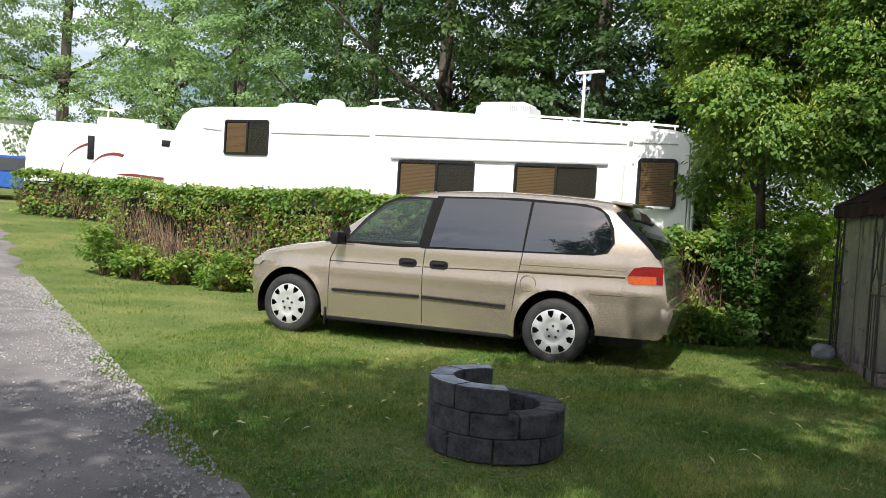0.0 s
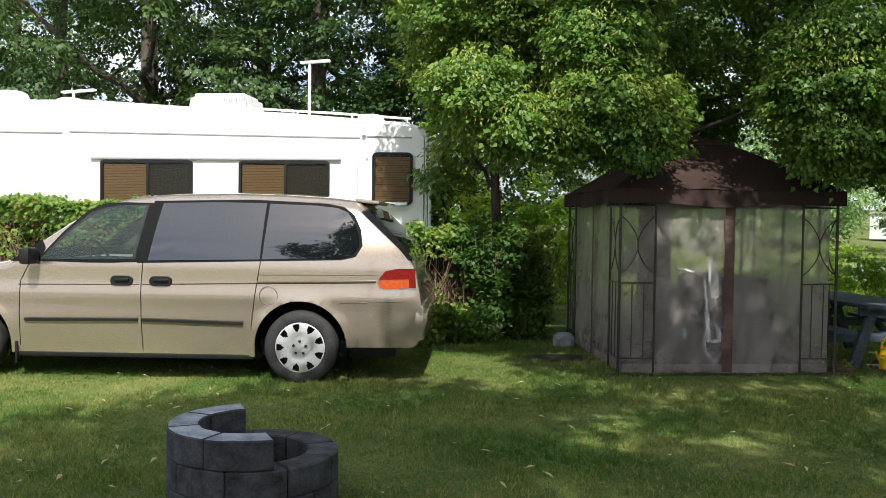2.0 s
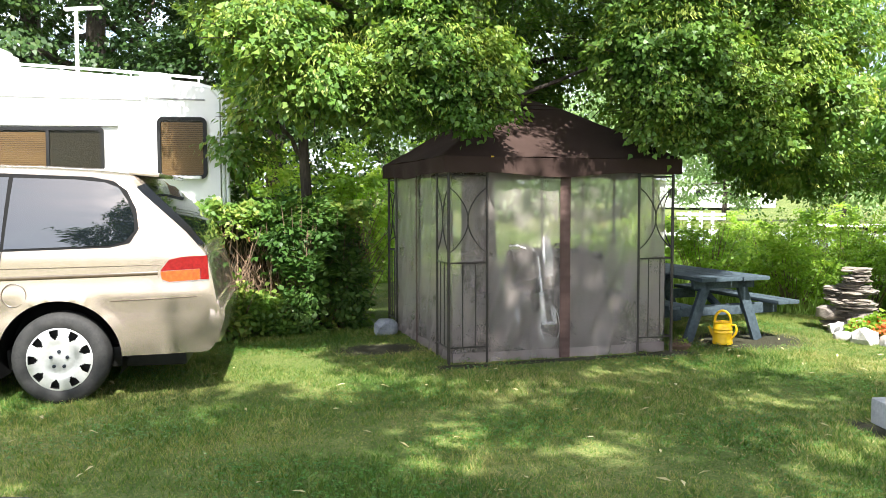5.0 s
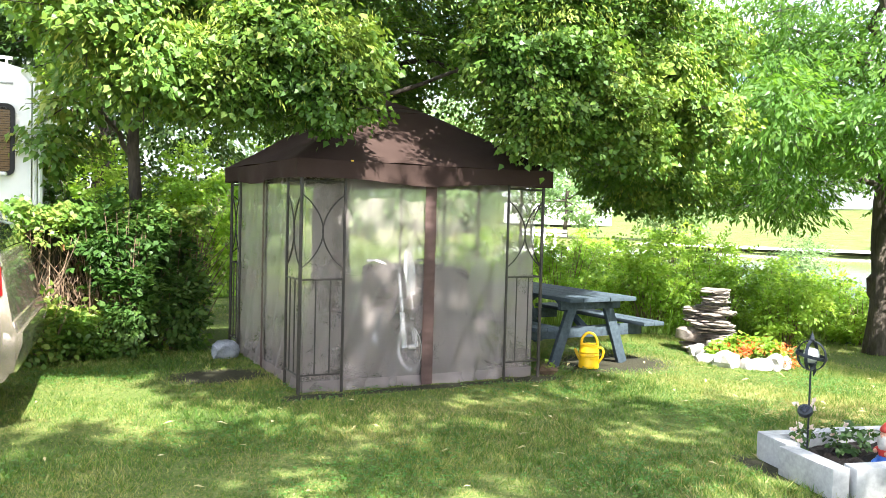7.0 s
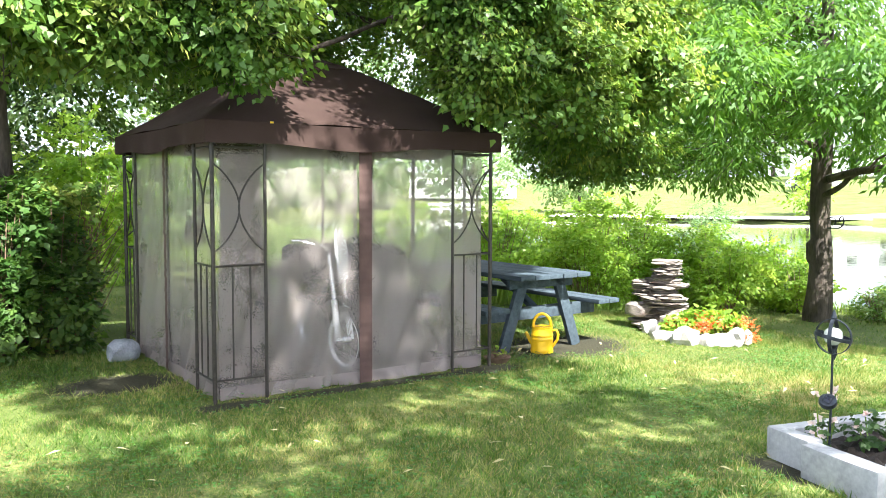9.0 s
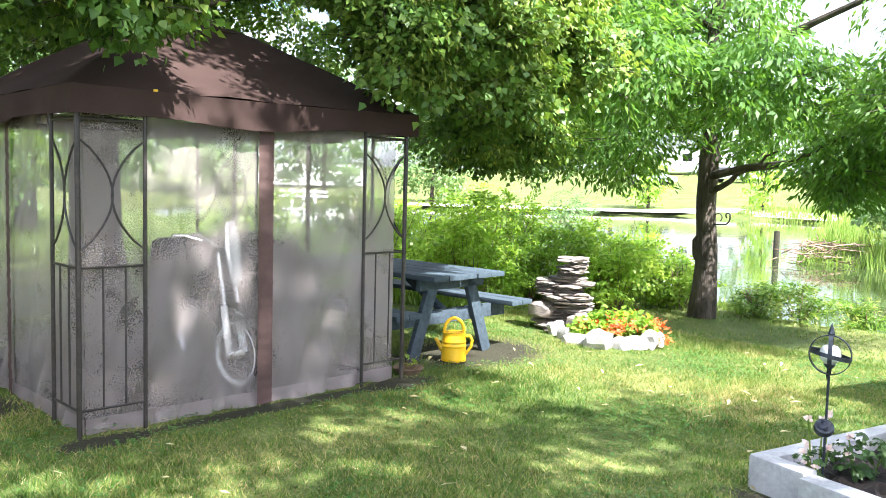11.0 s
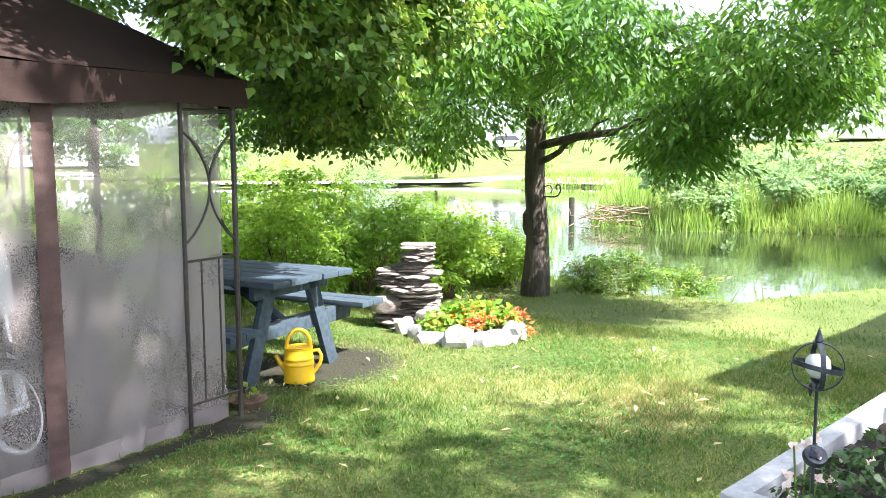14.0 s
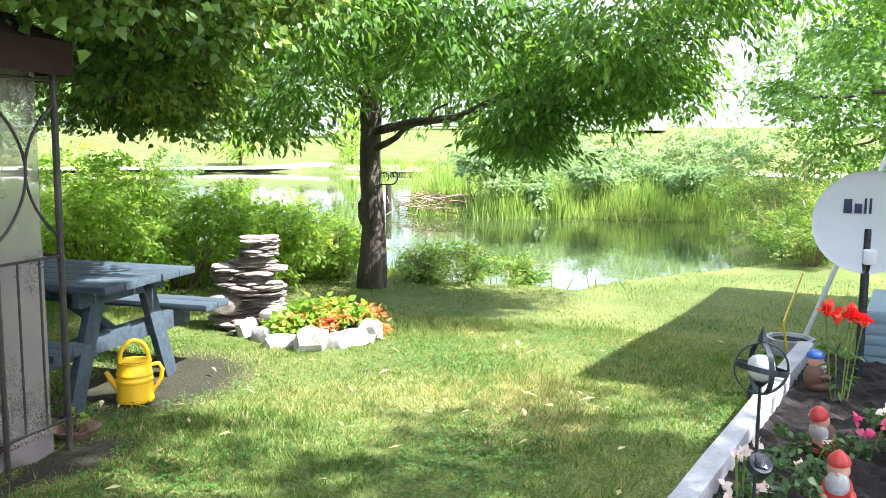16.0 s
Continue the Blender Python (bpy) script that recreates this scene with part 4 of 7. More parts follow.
        fr = [bm.verts.new((x - 0.012, yc + s * (van_half(x, z) + 0.012), z)) for x, z in o]
        bk = [bm.verts.new((x + 0.05, yc + s * (van_half(x, z) - 0.06), z)) for x, z in o]
        bm.faces.new(fr)
        for k in range(len(o)):
            bm.faces.new((fr[k], fr[(k + 1) % len(o)], bk[(k + 1) % len(o)], bk[k]))
        part("headlamp", bm, M_HEADLAMP, van)
        bm = nb()
        box(bm, (0.47, yc + s * 0.93, 0.24), (0.02, 0.10, 0.20), bevel=0.006)
        part("mud_flap", bm, M_BLACKTRIM, van)
    # windscreen, tailgate glass, spoiler, bumper step
    bm = nb()
    for x0, x1, off in ((0.46, 1.22, 0.008),):
        rowv = []
        for k in range(9):
            x = x0 + (x1 - x0) * k / 8
            z = van_top(x) + 0.03 + off
            hw = van_half(x, van_top(x)) * 0.86
            rowv.append([bm.verts.new((x, yc + hw * u, z - 0.03 * u * u)) for u in (-1, -0.5, 0, 0.5, 1)])
        for a, b in zip(rowv, rowv[1:]):
            for k in range(4):
                bm.faces.new((a[k], a[k + 1], b[k + 1], b[k]))
    part("windscreen", bm, M_CLEARGLASS, van)
    bm = nb()
    rowv = []
    for k in range(7):
        x = 3.67 + (4.09 - 3.67) * k / 6
        z = van_top(x) + 0.012
        hw = van_half(x, z - 0.03) * 1.0 + 0.004
        rowv.append([bm.verts.new((x + 0.012, yc + hw * u, z + 0.004 - 0.01 * u * u)) for u in (-1, -0.96, -0.5, 0, 0.5, 0.96, 1)])
    for a, b in zip(rowv, rowv[1:]):
        for k in range(6):
            bm.faces.new((a[k], a[k + 1], b[k + 1], b[k]))
    side = [bm.verts.new((v.co.x - 0.125 * (1 if k else 0.6), yc - van_half(v.co.x, v.co.z) - 0.006, v.co.z - 0.03)) for k, v in enumerate(r[0] for r in rowv)]
    for k in range(6):
        bm.faces.new((rowv[k][0], rowv[k + 1][0], side[k + 1], side[k]))
    part("tailgate_window", bm, M_REARGLASS, van, "dark tinted rear glass")
    bm = nb()
    box(bm, (3.66, yc, 1.665), (0.22, 1.42, 0.035), Matrix.Rotation(radians(6), 4, "Y"), bevel=0.012)
    part("spoiler", bm, M_PAINT, van)
    bm = nb()
    box(bm, (4.06, yc, 0.565), (0.32, 1.775, 0.36), bevel=0.08)
    part("rear_bumper", bm, M_PAINT, van)
    # cabin
    for y in (0.52, 1.45):
        bm = nb()
        box(bm, (1.35, y, 0.78), (0.50, 0.50, 0.16), bevel=0.05)
        st = part("seat", bm, M_INTERIOR, van, "beige cloth seat")
        bm = nb()
        box(bm, (1.60, y, 1.12), (0.14, 0.46, 0.62), Matrix.Rotation(radians(12), 4, "Y"), bevel=0.05)
        box(bm, (1.68, y, 1.50), (0.10, 0.26, 0.16), bevel=0.04)
        part("backrest", bm, M_INTERIOR, st)
    bm = nb()
    box(bm, (0.72, yc, 0.98), (0.40, 1.6, 0.20), bevel=0.06)
    part("dashboard", bm, M_INTERIOR, van)
    bm = nb()
    tube(bm, [pose(1.02, 0.52, 1.10, 0, 62, 0) @ p for p in arc((0, 0, 0), 0.185, 0, 360, 26, (1, 0, 0), (0, 1, 0))], 0.016, 8, caps=False)
    tube(bm, [(1.02, 0.52, 1.10), (0.85, 0.52, 1.0)], 0.04, 8)
    part("steering_wheel", bm, M_BLACKTRIM, van)
    bm = nb()
    box(bm, (1.95, yc, 1.2), (0.04, 1.5, 0.85), bevel=0.01)
    part("cabin_partition", bm, M_INTERIOR, van)
    # wheels
    def wheel(x, s):
        cy = 0.10 if s < 0 else 1.87
        w = new("wheel")
        w.parent = van
        w.matrix_local = pose(x, cy, 0.335, 90 if s < 0 else -90, 0, 0)
        bm = nb()
        lathe(bm, [(0.222, -0.10), (0.235, -0.108), (0.29, -0.112), (0.318, -0.095), (0.332, -0.07), (0.335, 0), (0.332, 0.07), (0.318, 0.095), (0.29, 0.112), (0.238, 0.108), (0.224, 0.10)], 48)
        part("tyre", bm, M_RUBBER, w)
        bm = nb()
        lathe(bm, [(0.0, 0.045), (0.215, 0.05), (0.226, 0.094), (0.23, 0.098), (0.215, 0.088)], 40)
        part("rim", bm, M_BLACKTRIM, w)
        bm = nb()
        petals, per = 9, 14
        seg = petals * per
        radii = ((0.0, 0.112), (0.04, 0.112), (0.085, 0.104), (0.105, 0.108), (0.122, 0.111), (0.132, 0.112), (0.142, 0.112), (0.152, 0.111), (0.165, 0.110), (0.18, 0.108), (0.195, 0.105), (0.206, 0.101))
        rings = [[bm.verts.new((r * math.cos(2 * math.pi * k / seg), r * math.sin(2 * math.pi * k / seg), zz)) for k in range(seg)] if r else [bm.verts.new((0, 0, zz))] for r, zz in radii]
        for q, (a, b) in enumerate(zip(rings, rings[1:])):
            half = {5: 1.5, 6: 2.5, 7: 3.5, 8: 3.5, 9: 3.5}.get(q, 0)
            for k in range(seg):
                if abs((k % per) + 0.5 - per / 2) < half:
                    continue
                f = list(dict.fromkeys([a[k % len(a)], a[(k + 1) % seg % len(a)], b[(k + 1) % seg], b[k]]))
                bm.faces.new(f)
        part("hubcap", bm, M_HUBCAP, w, "silver plastic hubcap", m=Matrix.Diagonal((1.10, 1.10, 1.0, 1)))
        for k in range(5):
            bm = nb()
            a = 2 * math.pi * k / 5 + 0.3
            lathe(bm, [(0.013, 0.108), (0.013, 0.122), (0.0, 0.124)], 8, Matrix.Translation((0.058 * math.cos(a), 0.058 * math.sin(a), 0)))
            part("wheel_nut", bm, M_IRON, w)
    for x, _ in ARCHES:
        for s in (-1, 1):
            wheel(x, s)


make_van()

# ---- white trailer home behind the hedge ----
RV = pose(2.0, 3.2, 0.0, 0, 0, -10)


def trailer_window(parent, u, z0, z1, w, mullion=True, r=0.05, y=0.0):
    """A framed sliding window in the trailer's side (its face is y = 0, outside is -y)."""
    win = new("window")
    win.parent = parent
    h = z1 - z0
    win.matrix_local = Matrix.Translation((u, y, (z0 + z1) / 2))
    bm = nb()
    o, i = rounded(w, h, r), rounded(w - 0.07, h - 0.07, r * 0.7)
    for y0, y1 in ((-0.028, 0.0),):
        a = [bm.verts.new((x, y0, z)) for x, z in o]
        b = [bm.verts.new((x, y0, z)) for x, z in i]
        c = [bm.verts.new((x, y1, z)) for x, z in o]
        d = [bm.verts.new((x, y1, z)) for x, z in i]
        for k in range(len(o)):
            q = (k + 1) % len(o)
            bm.faces.new((a[k], a[q], b[q], b[k]))
            bm.faces.new((a[q], a[k], c[k], c[q]))
            bm.faces.new((b[k], b[q], d[q], d[k]))
    part("window_frame", bm, M_BLACKTRIM, win)
    bm = nb()
    slabz = [bm.verts.new((x, -0.012, z)) for x, z in i]
    bm.faces.new(slabz)
    part("pane", bm, M_RVGLASS, win)
    bm = nb()
    n = 26
    for k in range(n):
        z = -h / 2 + 0.05 + (h - 0.1) * k / n
        box(bm, (-w * 0.22 if mullion else 0.0, -0.007, z + 0.004), ((w - 0.09) * (0.52 if mullion else 1.0), 0.004, (h - 0.1) / n * 0.8), Matrix.Rotation(radians(18), 4, "X"))
    part("blind", bm, M_BLIND, win, "tan pleated blind")
    # flat near-black face: the dimness behind the glass is painted, not modelled
    bm = nb()
    bm.faces.new([bm.verts.new((x, -0.002, z)) for x, z in i])
    part("room_shade", bm, M_WOODSHADE, win)
    if mullion:
        bm = nb()
        box(bm, (0.02, -0.016, 0), (0.035, 0.024, h - 0.06), bevel=0.004)
        part("mullion", bm, M_BLACKTRIM, win)
    return win


def make_trailer():
    t = thing("travel_trailer", "long white travel trailer parked behind the hedge", "trailer", RV)
    prof = [(-6.95, 0.75), (-6.95, 1.9), (-6.78, 2.7), (-6.62, 2.95), (-6.42, 3.07), (-6.0, 3.09), (-2.4, 3.08), (0.4, 2.90), (1.95, 2.79), (2.14, 2.74), (2.21, 2.66), (2.21, 0.55), (-4.4, 0.55), (-4.5, 0.75)]
    bm = nb()
    a = [bm.verts.new((x, 0, z)) for x, z in prof]
    b = [bm.verts.new((x, 2.45, z)) for x, z in prof]
    bm.faces.new(a)
    bm.faces.new(b[::-1])
    for k in range(len(a)):
        q = (k + 1) % len(a)
        bm.faces.new((a[k], a[q], b[q], b[k]))
    bmesh.ops.bevel(bm, geom=[e for e in bm.edges if abs(e.verts[0].co.y - e.verts[1].co.y) < 0.01 and e.verts[0].co.z > 2.6 and e.verts[1].co.z > 2.6], offset=0.05, segments=3, affect="EDGES")
    part("body", bm, M_RVWHITE, t, smooth=30)
    bm = nb()
    box(bm, (-0.5, -0.05, 1.55), (3.7, 0.12, 1.5), bevel=0.02)
    part("slide_out", bm, M_RVWHITE, t)
    for u, z0, z1, w in ((-5.16, 2.27, 2.87, 0.92),):
        trailer_window(t, u, z0, z1, w)
    for u, w in ((-1.5, 1.28), (0.38, 1.22)):
        trailer_window(t, u, 1.62, 2.26, w, y=-0.118)
    trailer_window(t, 1.80, 1.70, 2.39, 0.54, mullion=False, r=0.07, y=-0.004)
    bm = nb()
    box(bm, (-0.57, -0.125, 2.285), (3.42, 0.05, 0.03), bevel=0.008)
    part("drip_rail", bm, M_RVGREY, t)
    for x0, z0, x1, z1 in ((-6.1, 2.72, -5.7, 2.68), (-4.65, 2.655, -2.75, 2.635), (-2.65, 2.65, 1.36, 2.58), (1.45, 2.60, 2.05, 2.585)):
        bm = nb()
        tube(bm, [(x0, -0.004, z0), (x1, -0.004, z1)], 0.011, 6)
        part("side_stripe", bm, M_RVGREY, t)
    bm = nb()
    box(bm, (1.42, -0.03, 2.66), (0.05, 0.06, 0.10), bevel=0.01)
    part("awning_bracket", bm, M_RVWHITE, t)
    for x in (2.24, 2.29):
        bm = nb()
        tube(bm, [(x, 0.03, 0.7), (x, 0.03, 2.6), (x - 0.03, 0.03, 2.72)], 0.022, 8)
        part("ladder_rail", bm, M_RVWHITE, t)
    bm = nb()
    box(bm, (1.80, -0.06, 1.715), (0.42, 0.10, 0.04), bevel=0.012)
    part("window_ledge", bm, M_RVWHITE, t)
    # roof gear
    def roof_at(x):
        return 3.08 if x < -2.4 else 3.08 - (x + 2.4) * 0.0645
    bm = nb()
    g = bmesh.ops.create_cube(bm, size=1, matrix=Matrix.Translation((-0.80, 1.0, 3.12)) @ Matrix.Diagonal((0.95, 0.7, 0.30, 1)))
    for v in g["verts"]:
        if v.co.z > 3.1:
            v.co.x += -0.06 if v.co.x > -0.8 else 0.05
    bmesh.ops.bevel(bm, geom=list(bm.edges), offset=0.06, segments=3, affect="EDGES")
    ac = part("air_conditioner", bm, M_RVWHITE, t)
    for k in range(12):
        bm = nb()
        box(bm, (-0.72 + 0.036 * k, 0.645, 3.16), (0.014, 0.012, 0.09))
        part("louvre", bm, M_RVGREY, ac)
    for c, s in (((-4.75, 0.9, 3.16), (0.85, 0.6, 0.22)), ((-4.0, 0.8, 3.20), (0.5, 0.5, 0.26)), ((-3.15, 0.9, 3.14), (0.42, 0.4, 0.2)), ((1.35, 0.8, 2.88), (0.40, 0.4, 0.22))):
        bm = nb()
        lathe(bm, [(0.5, -0.5), (0.5, 0.1), (0.44, 0.34), (0.3, 0.46), (0, 0.5)], 20, Matrix.Translation(c) @ Matrix.Diagonal((*s, 1)))
        part("roof_vent", bm, M_RVWHITE, t)
    for x, z, w in ((-2.85, 3.28, 0.5), (0.6, 3.68, 0.42)):
        bm = nb()
        zr = roof_at(x) - 0.05
        tube(bm, [(x - 0.08, 0.6, zr), (x - 0.08, 0.6, z)], 0.022, 8)
        box(bm, (x, 0.6, z + 0.01), (w, 0.09, 0.03), Matrix.Rotation(radians(-4), 4, "Y"), bevel=0.01)
        part("tv_antenna", bm, M_RVWHITE, t)
    bm = nb()
    tube(bm, [(-0.25, 0.25, 3.0), (1.0, 0.25, 2.93), (2.0, 0.25, 2.86)], 0.016, 8)
    part("roof_rail", bm, M_RVWHITE, t)
    for x in (-0.2, 0.45, 1.2, 1.95):
        bm = nb()
        tube(bm, [(x, 0.25, roof_at(x) - 0.06), (x, 0.25, 2.985 - (x + 0.25) * 0.0625)], 0.012, 6)
        part("rail_post", bm, M_RVWHITE, t)
    for x in (-1.0, 0.1):
        for y in (0.2, 2.2):
            bm = nb()
            lathe(bm, [(0.0, -0.1), (0.2, -0.1), (0.36, -0.09), (0.38, 0), (0.36, 0.09), (0.2, 0.1), (0, 0.1)], 24, pose(x, y, 0.38, 90))
            part("wheel", bm, M_RUBBER, t)


make_trailer()


def far_trailer():
    d = 30.0
    x, y = 3.94 + d * math.cos(radians(131.0)), -9.14 + d * math.sin(radians(131.0))
    z = float(ground_z(x + 2, y + 1))
    t = thing("travel_trailer", "white trailer with maroon swirls beyond a clipped hedge", "trailer", pose(x, y, z, 0, 0, 27))
    H = 3.45 - z + 0.25
    prof = [(0.0, 0.5), (0.05, 2.0), (0.25, H - 0.1), (0.45, H), (2.8, H + 0.02), (7.5, H - 0.05), (7.5, 0.5)]
    bm = nb()
    a = [bm.verts.new((u, 0, v)) for u, v in prof]
    b = [bm.verts.new((u, 2.4, v)) for u, v in prof]
    bm.faces.new(a)
    bm.faces.new(b[::-1])
    for k in range(len(a)):
        q = (k + 1) % len(a)
        bm.faces.new((a[k], a[q], b[q], b[k]))
    part("body", bm, M_RVWHITE, t, smooth=30)
    for c, s in (((2.7, 1.2, H + 0.12), (1.5, 0.8, 0.42)), ((3.6, 1.2, H + 0.1), (0.5, 0.5, 0.3))):
        bm = nb()
        box(bm, c, s, bevel=0.1)
        part("roof_vent", bm, M_RVWHITE, t)
    bm = nb()
    tube(bm, [(2.3, 0.8, H), (2.3, 0.8, H + 0.55)], 0.03, 6)
    box(bm, (2.3, 0.8, H + 0.56), (0.9, 0.1, 0.05))
    part("tv_antenna", bm, M_RVWHITE, t)
    for c, s in (((1.95, -0.01, H - 0.75), (0.2, 0.04, 0.75)), ((4.4, -0.01, H - 0.45), (0.6, 0.04, 0.2))):
        bm = nb()
        box(bm, c, s, bevel=0.02)
        part("window", bm, M_BLACKTRIM, t)
    for k, (r, a0, a1) in enumerate(((1.1, 100, 175), (0.8, 70, 175))):
        bm = nb()
        pts = arc((2.15 + 0.5 * k, -0.012, H - 1.75), r, a0, a1, 14, (1, 0, 0), (0, 0, 1))
        rows3 = [(bm.verts.new(p), bm.verts.new(p + Vector((0.05, 0, 0.09)))) for p in pts]
        for p, q in zip(rows3, rows3[1:]):
            bm.faces.new((p[0], q[0], q[1], p[1]))
        part("swirl", bm, M_MAROON, t)
    for z0, h, w in ((H - 1.55, 0.10, 3.6), (H - 1.8, 0.16, 3.2)):
        bm = nb()
        o = [(2.7, z0), (2.7 + w, z0 - 0.25), (2.7 + w, z0 - 0.25 + h), (3.2, z0 + h * 0.5)]
        bm.faces.new([bm.verts.new((u, -0.012, v)) for u, v in o])
        part("swirl", bm, M_MAROON, t)


far_trailer()

# ---- hedges ----


def make_hedge(label, a, b, deep, h, dens, leaf, bare_from=0.35, bare_to=0.72, stems=500, edge=0.12, name="hedge", bareness=0.55, twigs=0.006, lower=0.6, red=0.05):
    """A clipped hedge from a to b (its front foot), deep metres thick: leaves outside, bare stems in the middle of its front."""
    t = thing(name, label, "hedge")
    a, b = np.array(a, float), np.array(b, float)
    ln = np.linalg.norm(b - a)
    u = (b - a) / ln
    v = np.array([-u[1], u[0]])
    n = int(dens * ln * (h + deep))
    s = rng.uniform(-0.1, ln + 0.1, n)
    top = rng.uniform(size=n) < (deep + 0.25) / (h + deep)
    q = np.where(top, rng.uniform(0, deep, n), np.abs(rng.normal(0, 0.10, n)))
    z = np.where(top, h - np.abs(rng.normal(0, 0.07, n)), rng.uniform(0.02, h, n))
    q = q + 0.10 * np.sin(s * 3.1 + z * 4) + 0.08 * np.sin(s * 7.7 + 2) * np.sin(z * 6 + s) - 0.12 * np.clip(0.45 - z / h, 0, 1) * np.sin(s * 1.3 + 2) ** 2
    z = z + (edge * 0.5 * np.sin(s * 2.3) * np.sin(s * 0.9 + 1) + 0.09 * np.clip(np.sin(s * 9.1) * np.sin(s * 5.3 + 1), 0, 1) * rng.uniform(0, 1.4, n)) * (z > h * 0.8)
    gap = (~top) & (z / h > bare_from + 0.08 * np.sin(s * 2.2)) & (z / h < bare_to + 0.06 * np.sin(s * 1.7 + 1)) & (rng.uniform(size=n) < bareness * (0.6 + 0.4 * np.sin(s * 1.1)))
    low = (~top) & (z / h < bare_from) & (rng.uniform(size=n) > lower + 0.4 * np.sin(s * 1.9 + 0.5))
    ok = ~gap & ~low
    s, q, z = s[ok], q[ok], z[ok]
    p = np.stack([a[0] + u[0] * s + v[0] * q, a[1] + u[1] * s + v[1] * q, z], -1)
    p[:, 2] += ground_z(p[:, 0], p[:, 1])
    d = rng.normal(size=p.shape) * np.array([0.9, 0.9, 0.5]) + np.array([-v[0], -v[1], 0.0]) * 0.8 + np.array([0, 0, -0.25])
    isred = rng.uniform(size=len(p)) < red * (1.5 * (z < h * 0.85) + 0.4)
    for sel, mt, nm in ((~isred, M_HEDGE, "foliage"), (isred, M_HEDGERED, "dry_foliage")):
        ob = new(nm, array_mesh(nm, leaves(p[sel], d[sel], leaf, OVAL, face=np.array([-v[0], -v[1], 1.0]) + rng.normal(scale=0.6, size=(int(sel.sum()), 3))), 4, mt))
        ob.parent = t
    m = int(stems * ln)
    s = rng.uniform(0, ln, m)
    q = rng.uniform(0.08, deep * 0.8, m)
    st = np.stack([a[0] + u[0] * s + v[0] * q, a[1] + u[1] * s + v[1] * q, rng.uniform(0, 0.4, m) * h], -1)
    st[:, 2] += ground_z(st[:, 0], st[:, 1])
    en = st + np.stack([rng.normal(0, 0.26, m), rng.normal(0, 0.12, m), rng.uniform(0.3, 0.6, m) * h], -1)
    ob = tagged(new("brushwood", twig_mesh("brushwood", st, en, twigs, M_TWIG)), kind="stuff")
    ob.parent = t
    # added near-black core box stands in for the shade inside the hedge
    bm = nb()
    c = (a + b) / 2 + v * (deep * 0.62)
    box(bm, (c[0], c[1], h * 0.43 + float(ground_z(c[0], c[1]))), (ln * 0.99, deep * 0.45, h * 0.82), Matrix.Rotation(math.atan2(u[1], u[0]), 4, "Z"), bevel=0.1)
    part("shade_core", bm, M_WOODSHADE, t)
    return t


make_hedge("clipped mixed hedge with bare brown stems beside the trailer", (-5.95, 4.35), (2.2, 2.15), 0.75, 1.68, 1800, 0.07, bareness=1.0, stems=330, twigs=0.007, red=0.07, bare_from=0.30, bare_to=0.74, lower=0.75)
make_hedge("overgrown hedge end behind the parked minivan", (2.2, 2.15), (5.75, 2.5), 0.8, 1.42, 1700, 0.07, bare_from=0.42, bare_to=0.8, bareness=1.3, twigs=0.008, lower=0.85, red=0.02)
hx, hy = 3.94 + 28 * math.cos(radians(131.4)), -9.14 + 28 * math.sin(radians(131.4))
make_hedge("second clipped hedge farther along the lane", (hx, hy), (hx + 3.6, hy + 0.6), 0.8, 1.25, 800, 0.11, red=0.03)

# ---- screened gazebo ----
GX0, GX1, GY0, GY1, GTOP = 6.0, 8.24, 0.0, 2.28, 1.74


def net_panel(parent, a, b, z0, z1, seed, bulge, material, nx=40, nz=26, folds=1.0):
    """A hanging net between two corners, with folds and a slack belly."""
    bm = nb()
    a, b = Vector((*a, 0)), Vector((*b, 0))
    u = (b - a).normalized()
    out = Vector((u.y, -u.x, 0))
    off = Vector((seed * 3.7, seed * 1.3, 0))
    grid = []
    for i in range(nx + 1):
        col = []
        for j in range(nz + 1):
            s, w = i / nx, j / nz
            p = a.lerp(b, s)
            low = 1 - w
            edge = min(1.0, 5 * s + 0.15, 5 * (1 - s) + 0.15)
            d = bulge * math.sin(math.pi * s) * (0.25 + 0.75 * low ** 1.3) + 0.022 * folds * edge * noise.noise(Vector((s * 9, w * 1.6, 0)) + off) * (0.3 + low)
            d += 0.014 * folds * edge * math.sin((s * 2.2 + low * low * 1.3) * 9 + seed) * low
            # sharp drag creases from the upper corner, and gathers under the hem of the roof
            crease = (s * 1.6 + low * 1.1) * 5.5 + seed * 1.7 + 0.5 * noise.noise(Vector((s * 3, w * 3, seed)))
            d += 0.016 * folds * edge * ((1 - abs((crease % 2) - 1)) ** 2.5 - 0.8) * (0.35 + 0.65 * low)
            d += 0.010 * folds * edge * ((1 - abs(((s * 11 + 2 * low + seed) % 2) - 1)) ** 3 - 0.8) * w * w
            z = z0 + (z1 - z0) * w + 0.012 * noise.noise(Vector((s * 6, seed, 0))) * low
            col.append(bm.verts.new(p + out * d + Vector((0, 0, z))))
        grid.append(col)
    for p, q in zip(grid, grid[1:]):
        for j in range(nz):
            bm.faces.new((p[j], q[j], q[j + 1], p[j + 1]))
    return part("net_panel", bm, material, parent, smooth=80)


